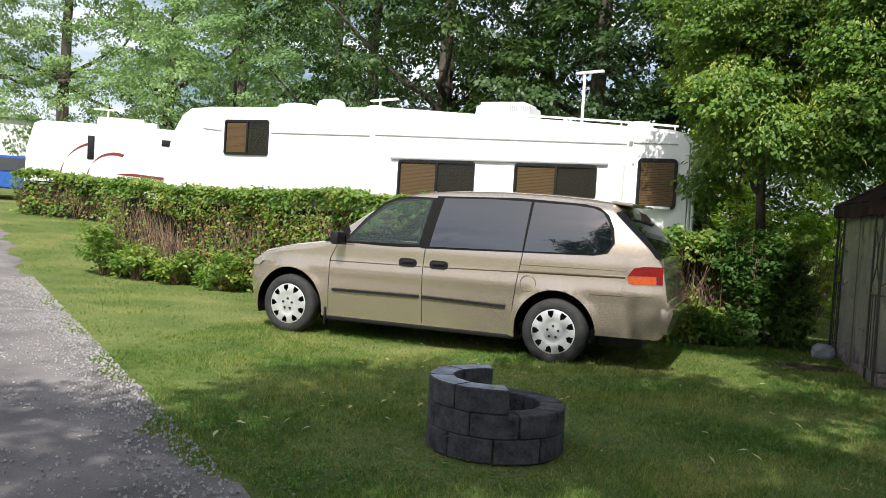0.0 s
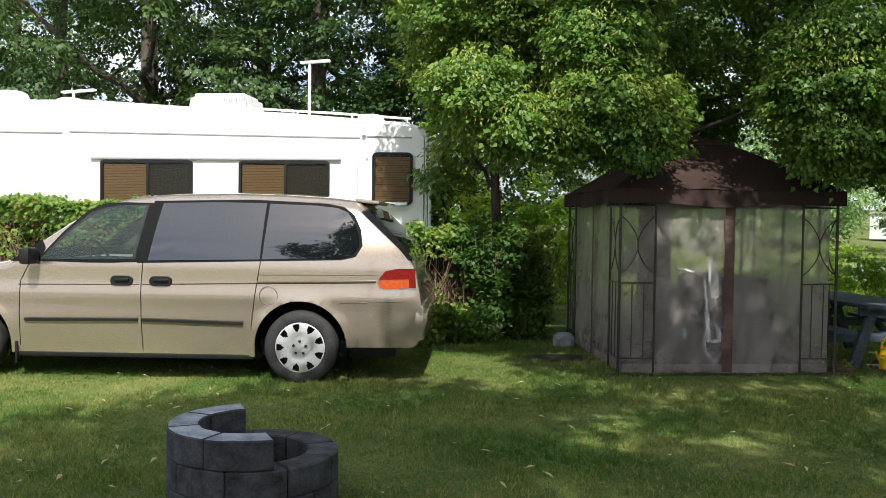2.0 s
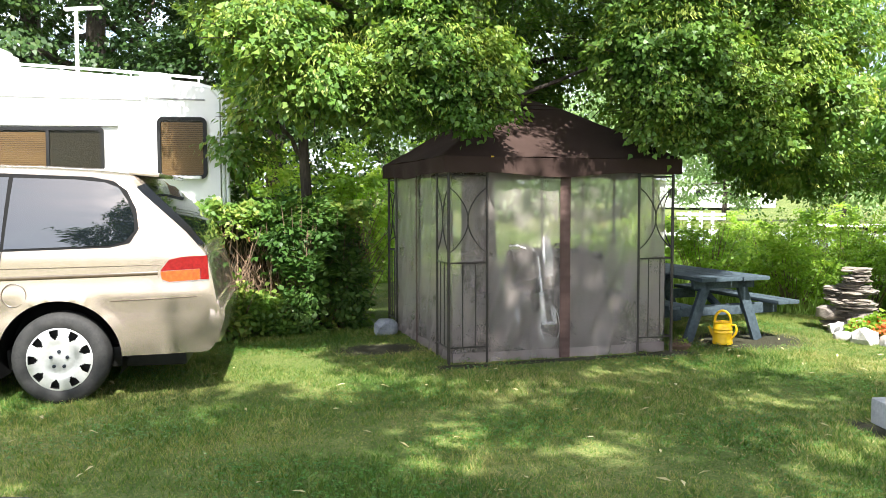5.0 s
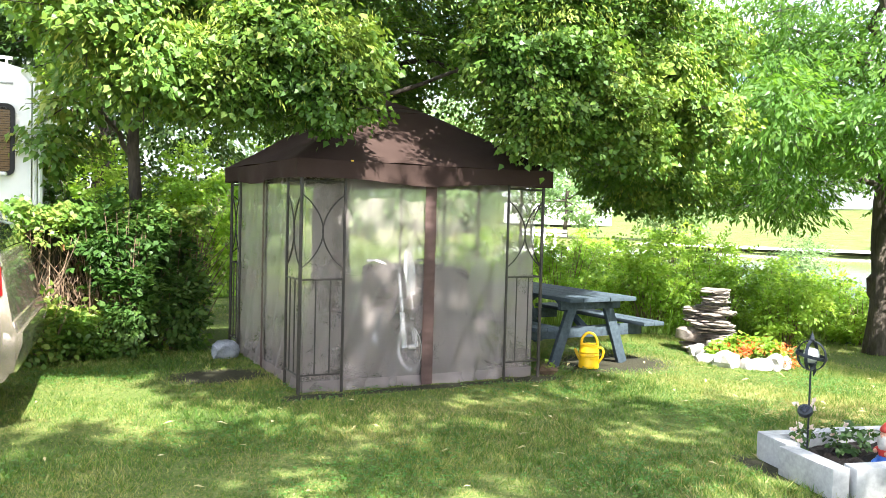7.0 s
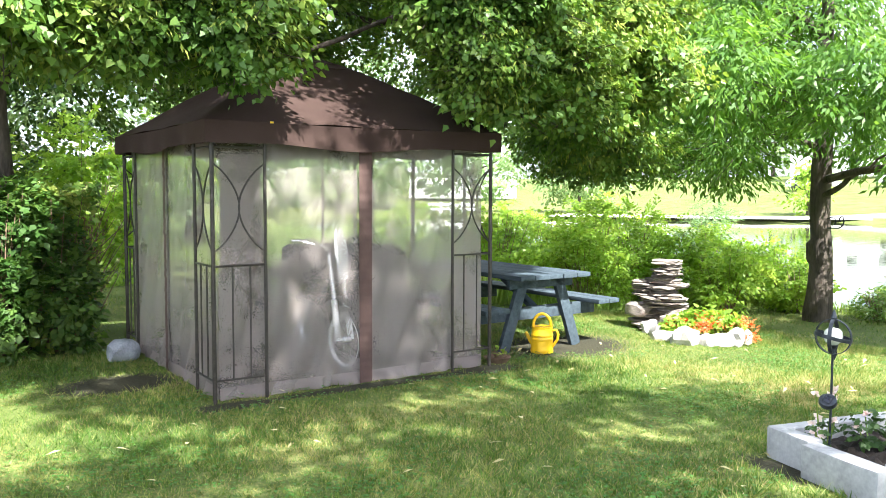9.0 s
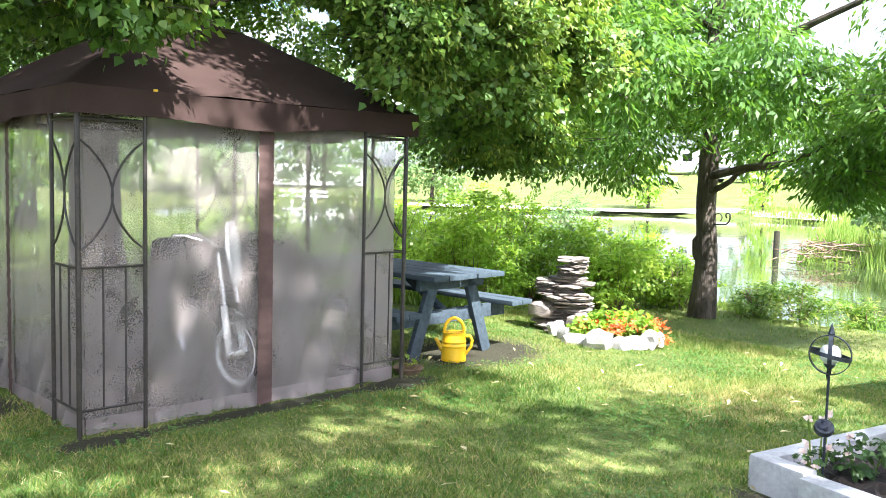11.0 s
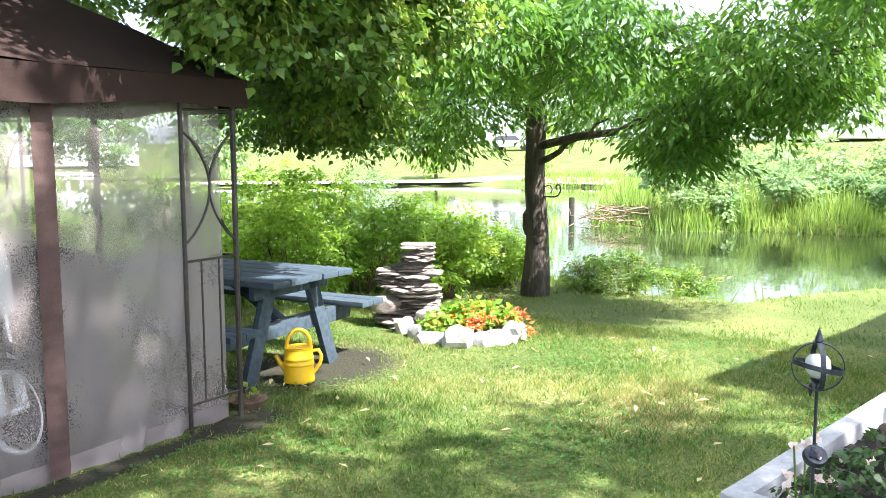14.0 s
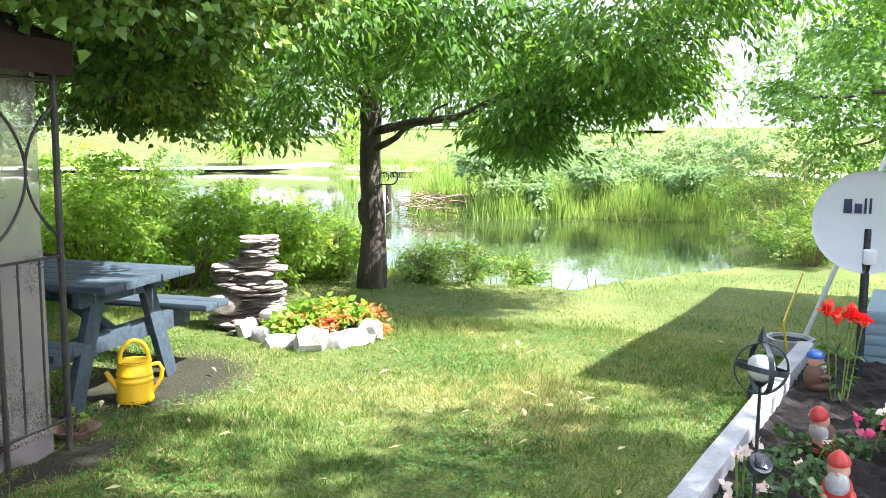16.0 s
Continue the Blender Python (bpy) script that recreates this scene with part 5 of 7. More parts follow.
def make_gazebo():
    g = thing("gazebo", "brown screened gazebo with grey insect nets on the lawn", "gazebo")
    corners = [(GX0, GY0), (GX1, GY0), (GX1, GY1), (GX0, GY1)]
    def rod(name, pts, r, seg=8, parent=g):
        bm = nb()
        tube(bm, pts, r, seg)
        return part(name, bm, M_BRONZE, parent)
    pw = 0.36
    for k, (x, y) in enumerate(corners):
        rod("corner_post", [(x, y, 0.0), (x, y, GTOP)], 0.015)
        for dx, dy in ((pw if x == GX0 else -pw, 0), (0, pw if y == GY0 else -pw)):
            u = Vector((dx, dy, 0)).normalized()
            e = Vector((x + dx, y + dy, 0))
            c = Vector((x, y, 0))
            rod("side_post", [e, e + Vector((0, 0, GTOP))], 0.012)
            for z in (1.68, 0.905, 0.15):
                rod("rail", [c + Vector((0, 0, z)), e + Vector((0, 0, z))], 0.008, 6)
            for f in (0.36, 0.70):
                p = c.lerp(e, f)
                rod("bar", [p + Vector((0, 0, 0.15)), p + Vector((0, 0, 0.905))], 0.006, 6)
            up = Vector((0, 0, 1))
            zc, hh = 1.285, 0.285
            n = 14
            for sgn, o in ((1, c), (-1, e)):
                pts = [o + u * sgn * (0.012 + 0.17 * math.cos(math.pi / 2 * (t / n * 2 - 1)) ** 0.8 if abs(t / n * 2 - 1) < 1 else 0.012) + up * (zc + hh * (t / n * 2 - 1)) for t in range(n + 1)]
                rod("scroll_arc", pts, 0.0065, 6)
    for a, b in zip(corners, corners[1:] + corners[:1]):
        rod("top_beam", [(*a, 1.74), (*b, 1.74)], 0.014)
    # canopy
    o = 0.06
    x0, x1, y0, y1 = GX0 - o, GX1 + o, GY0 - o, GY1 + o
    cx, cy = (x0 + x1) / 2, (y0 + y1) / 2
    bm = nb()
    n = 16
    rows = []
    for j in range(9):
        f = j / 8 * 0.80
        z = 1.845 + 0.56 * (1 - (1 - f) ** 1.15) / 0.82
        ring = []
        for (ax, ay), (bx, by) in zip([(x0, y0), (x1, y0), (x1, y1), (x0, y1)], [(x1, y0), (x1, y1), (x0, y1), (x0, y0)]):
            for k in range(n):
                s = k / n
                px, py = ax + (bx - ax) * s, ay + (by - ay) * s
                px, py = px + (cx - px) * f, py + (cy - py) * f
                sag = -0.035 * math.sin(math.pi * s) * math.sin(math.pi * min(1, f / 0.8)) + 0.012 * noise.noise(Vector((px * 3, py * 3, 1)))
                ring.append(bm.verts.new((px, py, z + sag)))
        rows.append(ring)
    for a, b in zip(rows, rows[1:]):
        for k in range(len(a)):
            bm.faces.new((a[k], a[(k + 1) % len(a)], b[(k + 1) % len(a)], b[k]))
    part("canopy", bm, M_CANOPY, g, "dark brown cloth roof", smooth=50)
    bm = nb()
    r1 = [bm.verts.new((cx + sx * 0.34, cy + sy * 0.34, 2.335)) for sx, sy in ((-1, -1), (1, -1), (1, 1), (-1, 1))]
    r2 = [bm.verts.new((cx + sx * 0.34, cy + sy * 0.34, 2.37)) for sx, sy in ((-1, -1), (1, -1), (1, 1), (-1, 1))]
    pk = bm.verts.new((cx, cy, 2.53))
    for k in range(4):
        bm.faces.new((r1[k], r1[(k + 1) % 4], r2[(k + 1) % 4], r2[k]))
        bm.faces.new((r2[k], r2[(k + 1) % 4], pk))
    part("vent_cap", bm, M_CANOPY, g)
    bm = nb()
    ring = []
    edge = [(x0, y0), (x1, y0), (x1, y1), (x0, y1)]
    N = 44
    for j in range(5):
        row = []
        for (ax, ay), (bx, by) in zip(edge, edge[1:] + edge[:1]):
            ux, uy = (bx - ax) / math.hypot(bx - ax, by - ay), (by - ay) / math.hypot(bx - ax, by - ay)
            for k in range(N):
                s = k / N
                px, py = ax + (bx - ax) * s, ay + (by - ay) * s
                out = (0.012 * math.sin(s * 31 + ax) + 0.018 * noise.noise(Vector((px * 5, py * 5, j * 0.5)))) * j / 4 * math.sin(math.pi * s) ** 0.5
                z = 1.850 - 0.148 * j / 4 + 0.022 * math.sin(math.pi * s * 3 + 0.4) * (j / 4) * math.sin(math.pi * s) - 0.012 * math.sin(math.pi * s)
                row.append(bm.verts.new((px + uy * out, py - ux * out, z)))
        ring.append(row)
    for a, b in zip(ring, ring[1:]):
        for k in range(len(a)):
            bm.faces.new((a[k], a[(k + 1) % len(a)], b[(k + 1) % len(a)], b[k]))
    part("valance", bm, M_CANOPY, g, "brown cloth valance with slack folds", smooth=60)
    # nets: each side is two halves that meet at a zip strip
    ins = 0.05
    q = [(GX0 + ins, GY0 + ins), (GX1 - ins, GY0 + ins), (GX1 - ins, GY1 - ins), (GX0 + ins, GY1 - ins)]
    for k in range(4):
        a, b = Vector(q[k]), Vector(q[(k + 1) % 4])
        m = a.lerp(b, 0.5)
        u = (b - a).normalized()
        out = Vector((u.y, -u.x))
        bulge = 0.035 if k == 0 else 0.015
        net_panel(g, a, m + out * bulge * 0.8, 0.015, 1.73, 1 + k * 2, bulge * 0.6, M_NET, 60, 36, folds=1.8)
        net_panel(g, m + out * bulge * 0.8, b, 0.015, 1.73, 2 + k * 2, bulge * 0.4, M_NET, 60, 36, folds=1.5)
        for c, d in ((a, m + out * bulge * 0.8), (m + out * bulge * 0.8, b)):
            net_panel(g, c + out * 0.007, d + out * 0.007, 0.005, 0.09, 3 + k, bulge * 0.42, M_NETHEM, 24, 3).name = "hem"
        bm = nb()
        rows = []
        for j in range(101):
            z = 1.73 - 1.72 * j / 100
            d = out * (bulge * 0.8 + 0.024 + 0.0018 * math.sin(j * 1.7) + 0.004 * noise.noise(Vector((k, j * 0.31, 0))))
            w = 0.052 if k in (0, 2) else 0.03
            p = m + d
            rows.append([bm.verts.new((p.x + u.x * e, p.y + u.y * e, z)) for e in (-w, -w * 0.3, w * 0.3, w)])
        for r0, r1 in zip(rows, rows[1:]):
            for e in range(3):
                bm.faces.new((r0[e], r0[e + 1], r1[e + 1], r1[e]))
        part("zip_strip", bm, M_STRIP, g, "gathered brown zip strip", smooth=20)
    bm = nb()
    box(bm, (6.38, GY0 - 0.085, 1.845), (0.025, 0.008, 0.012), bevel=0.002)
    part("tag", bm, M_YELLOW, g, "small yellow tag")
    # added dark sheet: the dim floor under the canopy is put in as colour
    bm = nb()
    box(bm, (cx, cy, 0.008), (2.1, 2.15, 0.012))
    part("floor_shade", bm, M_SOIL, g)
    return g


make_gazebo()


def make_motorbike():
    b = thing("motorbike", "small dark dirt bike with a white fork under the net", "motorbike", pose(7.11, 0.29, 0.02, 0, 4, 100) @ Matrix.Diagonal((1.08, 1.08, 1.13, 1)))
    def wheel(x):
        w = new("wheel")
        w.parent = b
        w.matrix_local = pose(x, 0, 0.225, 90, 0, 0)
        bm = nb()
        tube(bm, arc((0, 0, 0), 0.20, 0, 360, 36, (1, 0, 0), (0, 1, 0)), 0.024, 8, caps=False)
        part("tyre", bm, M_RUBBER, w)
        bm = nb()
        tube(bm, arc((0, 0, 0), 0.172, 0, 360, 36, (1, 0, 0), (0, 1, 0)), 0.013, 8, caps=False)
        part("rim", bm, M_WHITEPAINT if x == 0 else M_IRON, w)
        for k in range(12):
            bm = nb()
            a = 2 * math.pi * k / 12
            tube(bm, [(0, 0, 0.02 * (-1) ** k), (0.17 * math.cos(a), 0.17 * math.sin(a), 0)], 0.0018, 4)
            part("spoke", bm, M_CHROME, w)
        bm = nb()
        lathe(bm, [(0, -0.04), (0.03, -0.04), (0.03, 0.04), (0, 0.04)], 12)
        part("hub", bm, M_CHROME, w)
    wheel(0)
    wheel(0.88)
    for nm, pts, r, mt in (("fork_leg", [(0, 0.055, 0.225), (0.035, 0.05, 0.5)], 0.022, M_WHITEPAINT), ("fork_leg", [(0, -0.055, 0.225), (0.035, -0.05, 0.5)], 0.022, M_WHITEPAINT),
                           ("fork_tube", [(0.032, 0.05, 0.48), (0.075, 0.05, 0.80)], 0.016, M_CHROME), ("fork_tube", [(0.032, -0.05, 0.48), (0.075, -0.05, 0.80)], 0.016, M_CHROME),
                           ("frame_tube", [(0.07, 0, 0.72), (0.30, 0, 0.42), (0.50, 0, 0.24)], 0.022, M_IRON), ("frame_tube", [(0.07, 0, 0.76), (0.55, 0, 0.62), (0.80, 0, 0.60)], 0.02, M_IRON),
                           ("swing_arm", [(0.52, 0.04, 0.28), (0.88, 0.06, 0.225)], 0.018, M_IRON), ("shock", [(0.60, 0, 0.32), (0.66, 0, 0.56)], 0.03, M_IRON),
                           ("exhaust", [(0.40, 0.09, 0.34), (0.34, 0.11, 0.24), (0.58, 0.12, 0.27), (0.92, 0.12, 0.46)], 0.024, M_IRON),
                           ("handlebar", [(0.13, 0.32, 0.90), (0.09, 0.16, 0.90), (0.075, 0.06, 0.83), (0.075, -0.06, 0.83), (0.09, -0.16, 0.90), (0.13, -0.32, 0.90)], 0.012, M_CHROME),
                           ("brake_lever", [(0.10, 0.26, 0.90), (0.05, 0.18, 0.87)], 0.006, M_CHROME), ("brake_lever", [(0.10, -0.26, 0.90), (0.05, -0.18, 0.87)], 0.006, M_CHROME)):
        bm = nb()
        tube(bm, pts, r, 8)
        part(nm, bm, mt, b)
    bm = nb()
    slab(bm, [(-0.035, -0.17), (0.035, -0.17), (0.055, 0.02), (0.03, 0.17), (-0.03, 0.17), (-0.055, 0.02)], 0, 0.012)
    part("number_plate", bm, M_WHITEPAINT, b, "white front number plate", m=pose(0.0, 0, 0.80, 0, -84, 0) @ Matrix.Rotation(radians(-90), 4, "Z"))
    for x, r, a0, a1, mt in ((0.02, 0.27, 30, 150, M_BLACKTRIM), (0.88, 0.28, 20, 130, M_CHROME)):
        bm = nb()
        pts = arc((x, 0, 0.25), r, a0, a1, 14, (1, 0, 0), (0, 0, 1))
        rows = [[bm.verts.new(p + Vector((0, e, -abs(e) * 0.35 - o))) for e in (-0.05, 0, 0.05)] for o in (0, 0.006) for p in pts]
        for lay in (rows[:15], rows[15:]):
            for p, q in zip(lay, lay[1:]):
                for e in range(2):
                    bm.faces.new((p[e], p[e + 1], q[e + 1], q[e]))
        part("mudguard", bm, mt, b)
    bm = nb()
    rough_stone(bm, (0.44, 0, 0.40), (0.13, 0.09, 0.12), 5, 0.25)
    part("engine", bm, M_IRON, b)
    bm = nb()
    rough_stone(bm, (0.38, 0, 0.68), (0.16, 0.09, 0.09), 8, 0.1)
    part("tank", bm, M_BLACKTRIM, b)
    bm = nb()
    rough_stone(bm, (0.70, 0, 0.68), (0.24, 0.08, 0.04), 3, 0.05)
    part("saddle", bm, M_BLACKTRIM, b)


make_motorbike()


def make_covered_table():
    """A garden table under a dark slack cover, stored in the back half."""
    t = thing("covered_table", "garden table under a slack dark grey cover in the gazebo", "table", pose(7.62, 1.35, 0.015))
    bm = nb()
    n, rows = 64, []
    for j, (f, z) in enumerate(((0.02, 0.90), (0.5, 0.905), (0.92, 0.89), (1.0, 0.86), (1.03, 0.7), (1.06, 0.45), (1.10, 0.2), (1.13, 0.0))):
        row = []
        for k in range(n):
            a = 2 * math.pi * k / n
            q = (abs(math.cos(a)) ** 4 + abs(math.sin(a)) ** 4) ** -0.25
            w = f * q * (1 + 0.035 * max(0, j - 3) / 4 * math.sin(a * 13 + math.sin(a * 5)))
            row.append(bm.verts.new((0.42 * w * math.cos(a), 0.58 * w * math.sin(a), z + 0.015 * noise.noise(Vector((math.cos(a) * 2, math.sin(a) * 2, f * 3))) * (j < 7))))
        rows.append(row)
    for a, b in zip(rows, rows[1:]):
        for k in range(n):
            bm.faces.new((a[k], a[(k + 1) % n], b[(k + 1) % n], b[k]))
    bm.faces.new(rows[0][::-1])
    part("cover", bm, M_COVER, t, smooth=50)


M_COVER = surf("dark_grey_cover_cloth", (0.035, 0.032, 0.034), (0.075, 0.07, 0.072), scale=3, fine=160, rough=0.9, bump=0.25, spec=0.15)
make_covered_table()

# ---- picnic table, watering can, slab ----
TABLE = pose(9.06, 0.13, 0.0, 0, 0, 2)


def make_table():
    t = thing("picnic_table", "weathered blue-grey painted wooden picnic table", "table", TABLE)
    L, zt = 1.85, 0.685
    n, w = 5, 0.158
    for k in range(n):
        bm = nb()
        box(bm, ((k - 2) * (w + 0.006), L / 2, zt - 0.02), (w, L + 0.012 * math.sin(k * 2.3), 0.04), bevel=0.006)
        part("top_board", bm, M_BLUEWOOD, t)
    for s in (-1, 1):
        for k in range(2):
            bm = nb()
            box(bm, (s * (0.585 + k * 0.135), L / 2, 0.405), (0.13, L, 0.04), bevel=0.006)
            part("seat_board", bm, M_BLUEWOOD, t)
    for y in (0.21, L - 0.21):
        bm = nb()
        box(bm, (0, y, zt - 0.085), (0.74, 0.045, 0.09), bevel=0.005)
        part("top_batten", bm, M_BLUEWOOD, t)
        bm = nb()
        box(bm, (0, y + 0.045, 0.33), (1.40, 0.045, 0.11), bevel=0.005)
        part("seat_beam", bm, M_BLUEWOOD, t)
        for s in (-1, 1):
            bm = nb()
            a, b = Vector((s * 0.20, y, zt - 0.05)), Vector((s * 0.43, y, 0.0))
            d = b - a
            box(bm, (a + b) / 2, (0.105, 0.045, d.length), Matrix.Rotation(math.atan2(-d.x, -d.z), 4, "Y"), bevel=0.005)
            part("leg", bm, M_BLUEWOOD, t)
    for s in (-1, 1):
        bm = nb()
        a, b = Vector((0, L / 2 + s * (L / 2 - 0.25), 0.34)), Vector((0, L / 2 + s * 0.18, zt - 0.07))
        d = b - a
        box(bm, (a + b) / 2, (0.07, 0.045, d.length), Matrix.Rotation(math.atan2(-d.y, d.z), 4, "X"), bevel=0.004)
        part("brace", bm, M_BLUEWOOD, t)


make_table()


def make_can():
    c = thing("watering_can", "bright yellow plastic watering can on the bare ground", "watering can", pose(8.95, 0.19, 0.01, 0, 0, -58) @ Matrix.Scale(0.98, 4))
    bm = nb()
    lathe(bm, [(0, 0), (0.098, 0.0), (0.102, 0.012), (0.099, 0.03), (0.096, 0.11), (0.100, 0.115), (0.100, 0.128), (0.096, 0.133), (0.095, 0.145), (0.099, 0.15), (0.099, 0.16), (0.094, 0.166), (0.090, 0.215), (0.094, 0.22), (0.094, 0.228), (0.085, 0.226), (0.085, 0.20)], 36)
    part("body", bm, M_YELLOW, c)
    bm = nb()
    lathe(bm, [(0, 0.195), (0.086, 0.2)], 30)
    part("water_surface", bm, M_BROWNTRIM, c)
    bm = nb()
    tube(bm, arc((0, 0, 0.235), 0.078, -20, 200, 18, (0.95, 0.3, 0), (0, 0, 1.35)), 0.013, 10)
    part("carrying_handle", bm, M_YELLOW, c)
    bm = nb()
    tube(bm, [(0.085, 0, 0.20), (0.13, 0, 0.205), (0.148, 0, 0.17), (0.14, 0, 0.12), (0.11, 0, 0.075), (0.09, 0, 0.05)], 0.012, 10)
    part("rear_handle", bm, M_YELLOW, c)
    bm = nb()
    tube(bm, [(-0.08, 0, 0.07), (-0.11, 0, 0.10), (-0.15, 0, 0.17)], [0.026, 0.018, 0.014], 12)
    part("spout", bm, M_YELLOW, c)
    bm = nb()
    slab(bm, [(-0.08, -0.03), (0.03, -0.05), (0.085, -0.03), (0.085, 0.03), (0.03, 0.05), (-0.08, 0.03)], 0.222, 0.226)
    part("half_lid", bm, M_YELLOW, c, m=Matrix.Translation((-0.01, 0, 0.0)))


make_can()


def make_bowl():
    b = thing("planter_bowl", "shallow clay dish with dried plants beside the gazebo", "planter", pose(8.40, 0.10, 0.0) @ Matrix.Diagonal((0.72, 0.72, 0.8, 1)))
    bm = nb()
    lathe(bm, [(0, 0.0), (0.11, 0.0), (0.15, 0.05), (0.157, 0.055), (0.145, 0.055), (0.11, 0.03), (0, 0.028)], 24)
    part("dish", bm, M_TWIG, b)
    n = 90
    st = np.stack([rng.normal(0, 0.05, n), rng.normal(0, 0.05, n), 0 * rng.uniform(size=n) + 0.035], -1)
    ob = new("dry_stalks", twig_mesh("dry_stalks", st, st + units(n) * np.array([0.12, 0.12, 0.06]) + np.array([0, 0, 0.05]), 0.003, M_TWIG))
    ob.parent = b
    p = np.stack([rng.normal(0.05, 0.05, 14), rng.normal(0.05, 0.05, 14), rng.uniform(0.05, 0.13, 14)], -1)
    ob = new("weed_leaves", array_mesh("weed_leaves", leaves(p, units(14) + np.array([0, 0, 0.4]), 0.07), 6, M_SHRUB))
    ob.parent = b


make_bowl()
bm = nb()
rough_stone(bm, (5.84, 1.78, 0.08), (0.13, 0.10, 0.10), 11, 0.15)
single("concrete_block", bm, M_PITTOP, "weathered grey concrete block beside the gazebo", "block")

# ---- fire pit ----


def make_pit():
    p = thing("fire_pit", "round fire pit of sooty interlocking concrete blocks", "fire pit", pose(2.975, -3.86, 0.0))
    def block(r0, r1, a0, a1, z0, z1, mt, n=7):
        bm = nb()
        cols = []
        for k in range(n + 1):
            a = radians(a0 + 0.35 + (a1 - a0 - 0.7) * k / n)
            cols.append([bm.verts.new((r * math.cos(a), r * math.sin(a), z)) for r, z in ((r0, z0), (r1, z0), (r1, z1), (r0, z1))])
        for a, b in zip(cols, cols[1:]):
            for e in range(4):
                bm.faces.new((a[e], b[e], b[(e + 1) % 4], a[(e + 1) % 4]))
        bm.faces.new(cols[0])
        bm.faces.new(cols[-1][::-1])
        bmesh.ops.recalc_face_normals(bm, faces=bm.faces)
        bmesh.ops.bevel(bm, geom=[e for e in bm.edges if e.calc_face_angle(0) > 0.6], offset=0.007, segments=1, affect="EDGES")
        for v in bm.verts:
            v.co += Vector((noise.noise(v.co * 14), noise.noise(v.co * 14 + Vector((5, 0, 0))), noise.noise(v.co * 14 + Vector((0, 5, 0))))) * 0.004
        bm.normal_update()
        # upward faces take the second material, so skylight on the top course is painted
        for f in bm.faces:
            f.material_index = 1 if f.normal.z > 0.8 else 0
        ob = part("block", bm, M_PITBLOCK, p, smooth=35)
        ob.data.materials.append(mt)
    for row, (z0, z1) in enumerate(((0.0, 0.146), (0.149, 0.291))):
        for k in range(9):
            a = 40 * k + (20 if row else 0)
            block(0.275, 0.435, a, a + 40, z0, z1, M_PITBLOCK)
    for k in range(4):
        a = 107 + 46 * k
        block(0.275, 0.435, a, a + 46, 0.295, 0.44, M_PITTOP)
    bm = nb()
    lathe(bm, [(0, 0.14), (0.15, 0.13), (0.28, 0.10)], 24)
    part("ashes", bm, M_ASHES, p)
    n = 60
    st = np.stack([rng.normal(0, 0.1, n), rng.normal(0, 0.1, n), rng.uniform(0.13, 0.17, n)], -1)
    ob = new("charred_twigs", twig_mesh("charred_twigs", st, st + units(n) * np.array([0.12, 0.12, 0.03]), 0.005, M_TWIG))
    ob.parent = p


make_pit()

# ---- slate fountain and flower bed by the pond ----


def make_fountain():
    f = thing("slate_fountain", "tiered garden fountain of stacked pale slate", "fountain", pose(10.93, 0.60, -0.02))
    r = random.Random(5)
    tiers = [((-0.0, 0.12), 0.25, 0.0, 0.17, 6), ((0.05, 0.05), 0.24, 0.17, 0.34, 7), ((-0.02, 0.17), 0.17, 0.34, 0.52, 7), ((0.04, -0.03), 0.19, 0.30, 0.50, 8), ((0.04, -0.01), 0.145, 0.50, 0.58, 4), ((0.02, -0.01), 0.15, 0.57, 0.72, 6)]
    k = 0
    for (cx, cy), rad, z0, z1, n in tiers:
        for j in range(n):
            z = z0 + (z1 - z0) * (j + 0.5) / n
            for q in range(3):
                a = r.uniform(0, 6.28)
                bm = nb()
                k += 1
                rough_stone(bm, (cx + math.cos(a) * rad * 0.4, cy + math.sin(a) * rad * 0.4, z), (rad * r.uniform(0.55, 0.75), rad * r.uniform(0.5, 0.7), (z1 - z0) / n * 0.62), k, 0.22, a)
                part("slate", bm, M_SLATE, f, smooth=25)
    for c, s, sd in (((-0.10, -0.22, 0.14), (0.15, 0.10, 0.05), 91), ((-0.02, -0.40, 0.16), (0.14, 0.10, 0.05), 92), ((-0.15, 0.20, 0.20), (0.13, 0.13, 0.08), 93)):
        bm = nb()
        rough_stone(bm, c, s, sd, 0.16)
        part("basin_stone", bm, M_SLATE, f)


make_fountain()


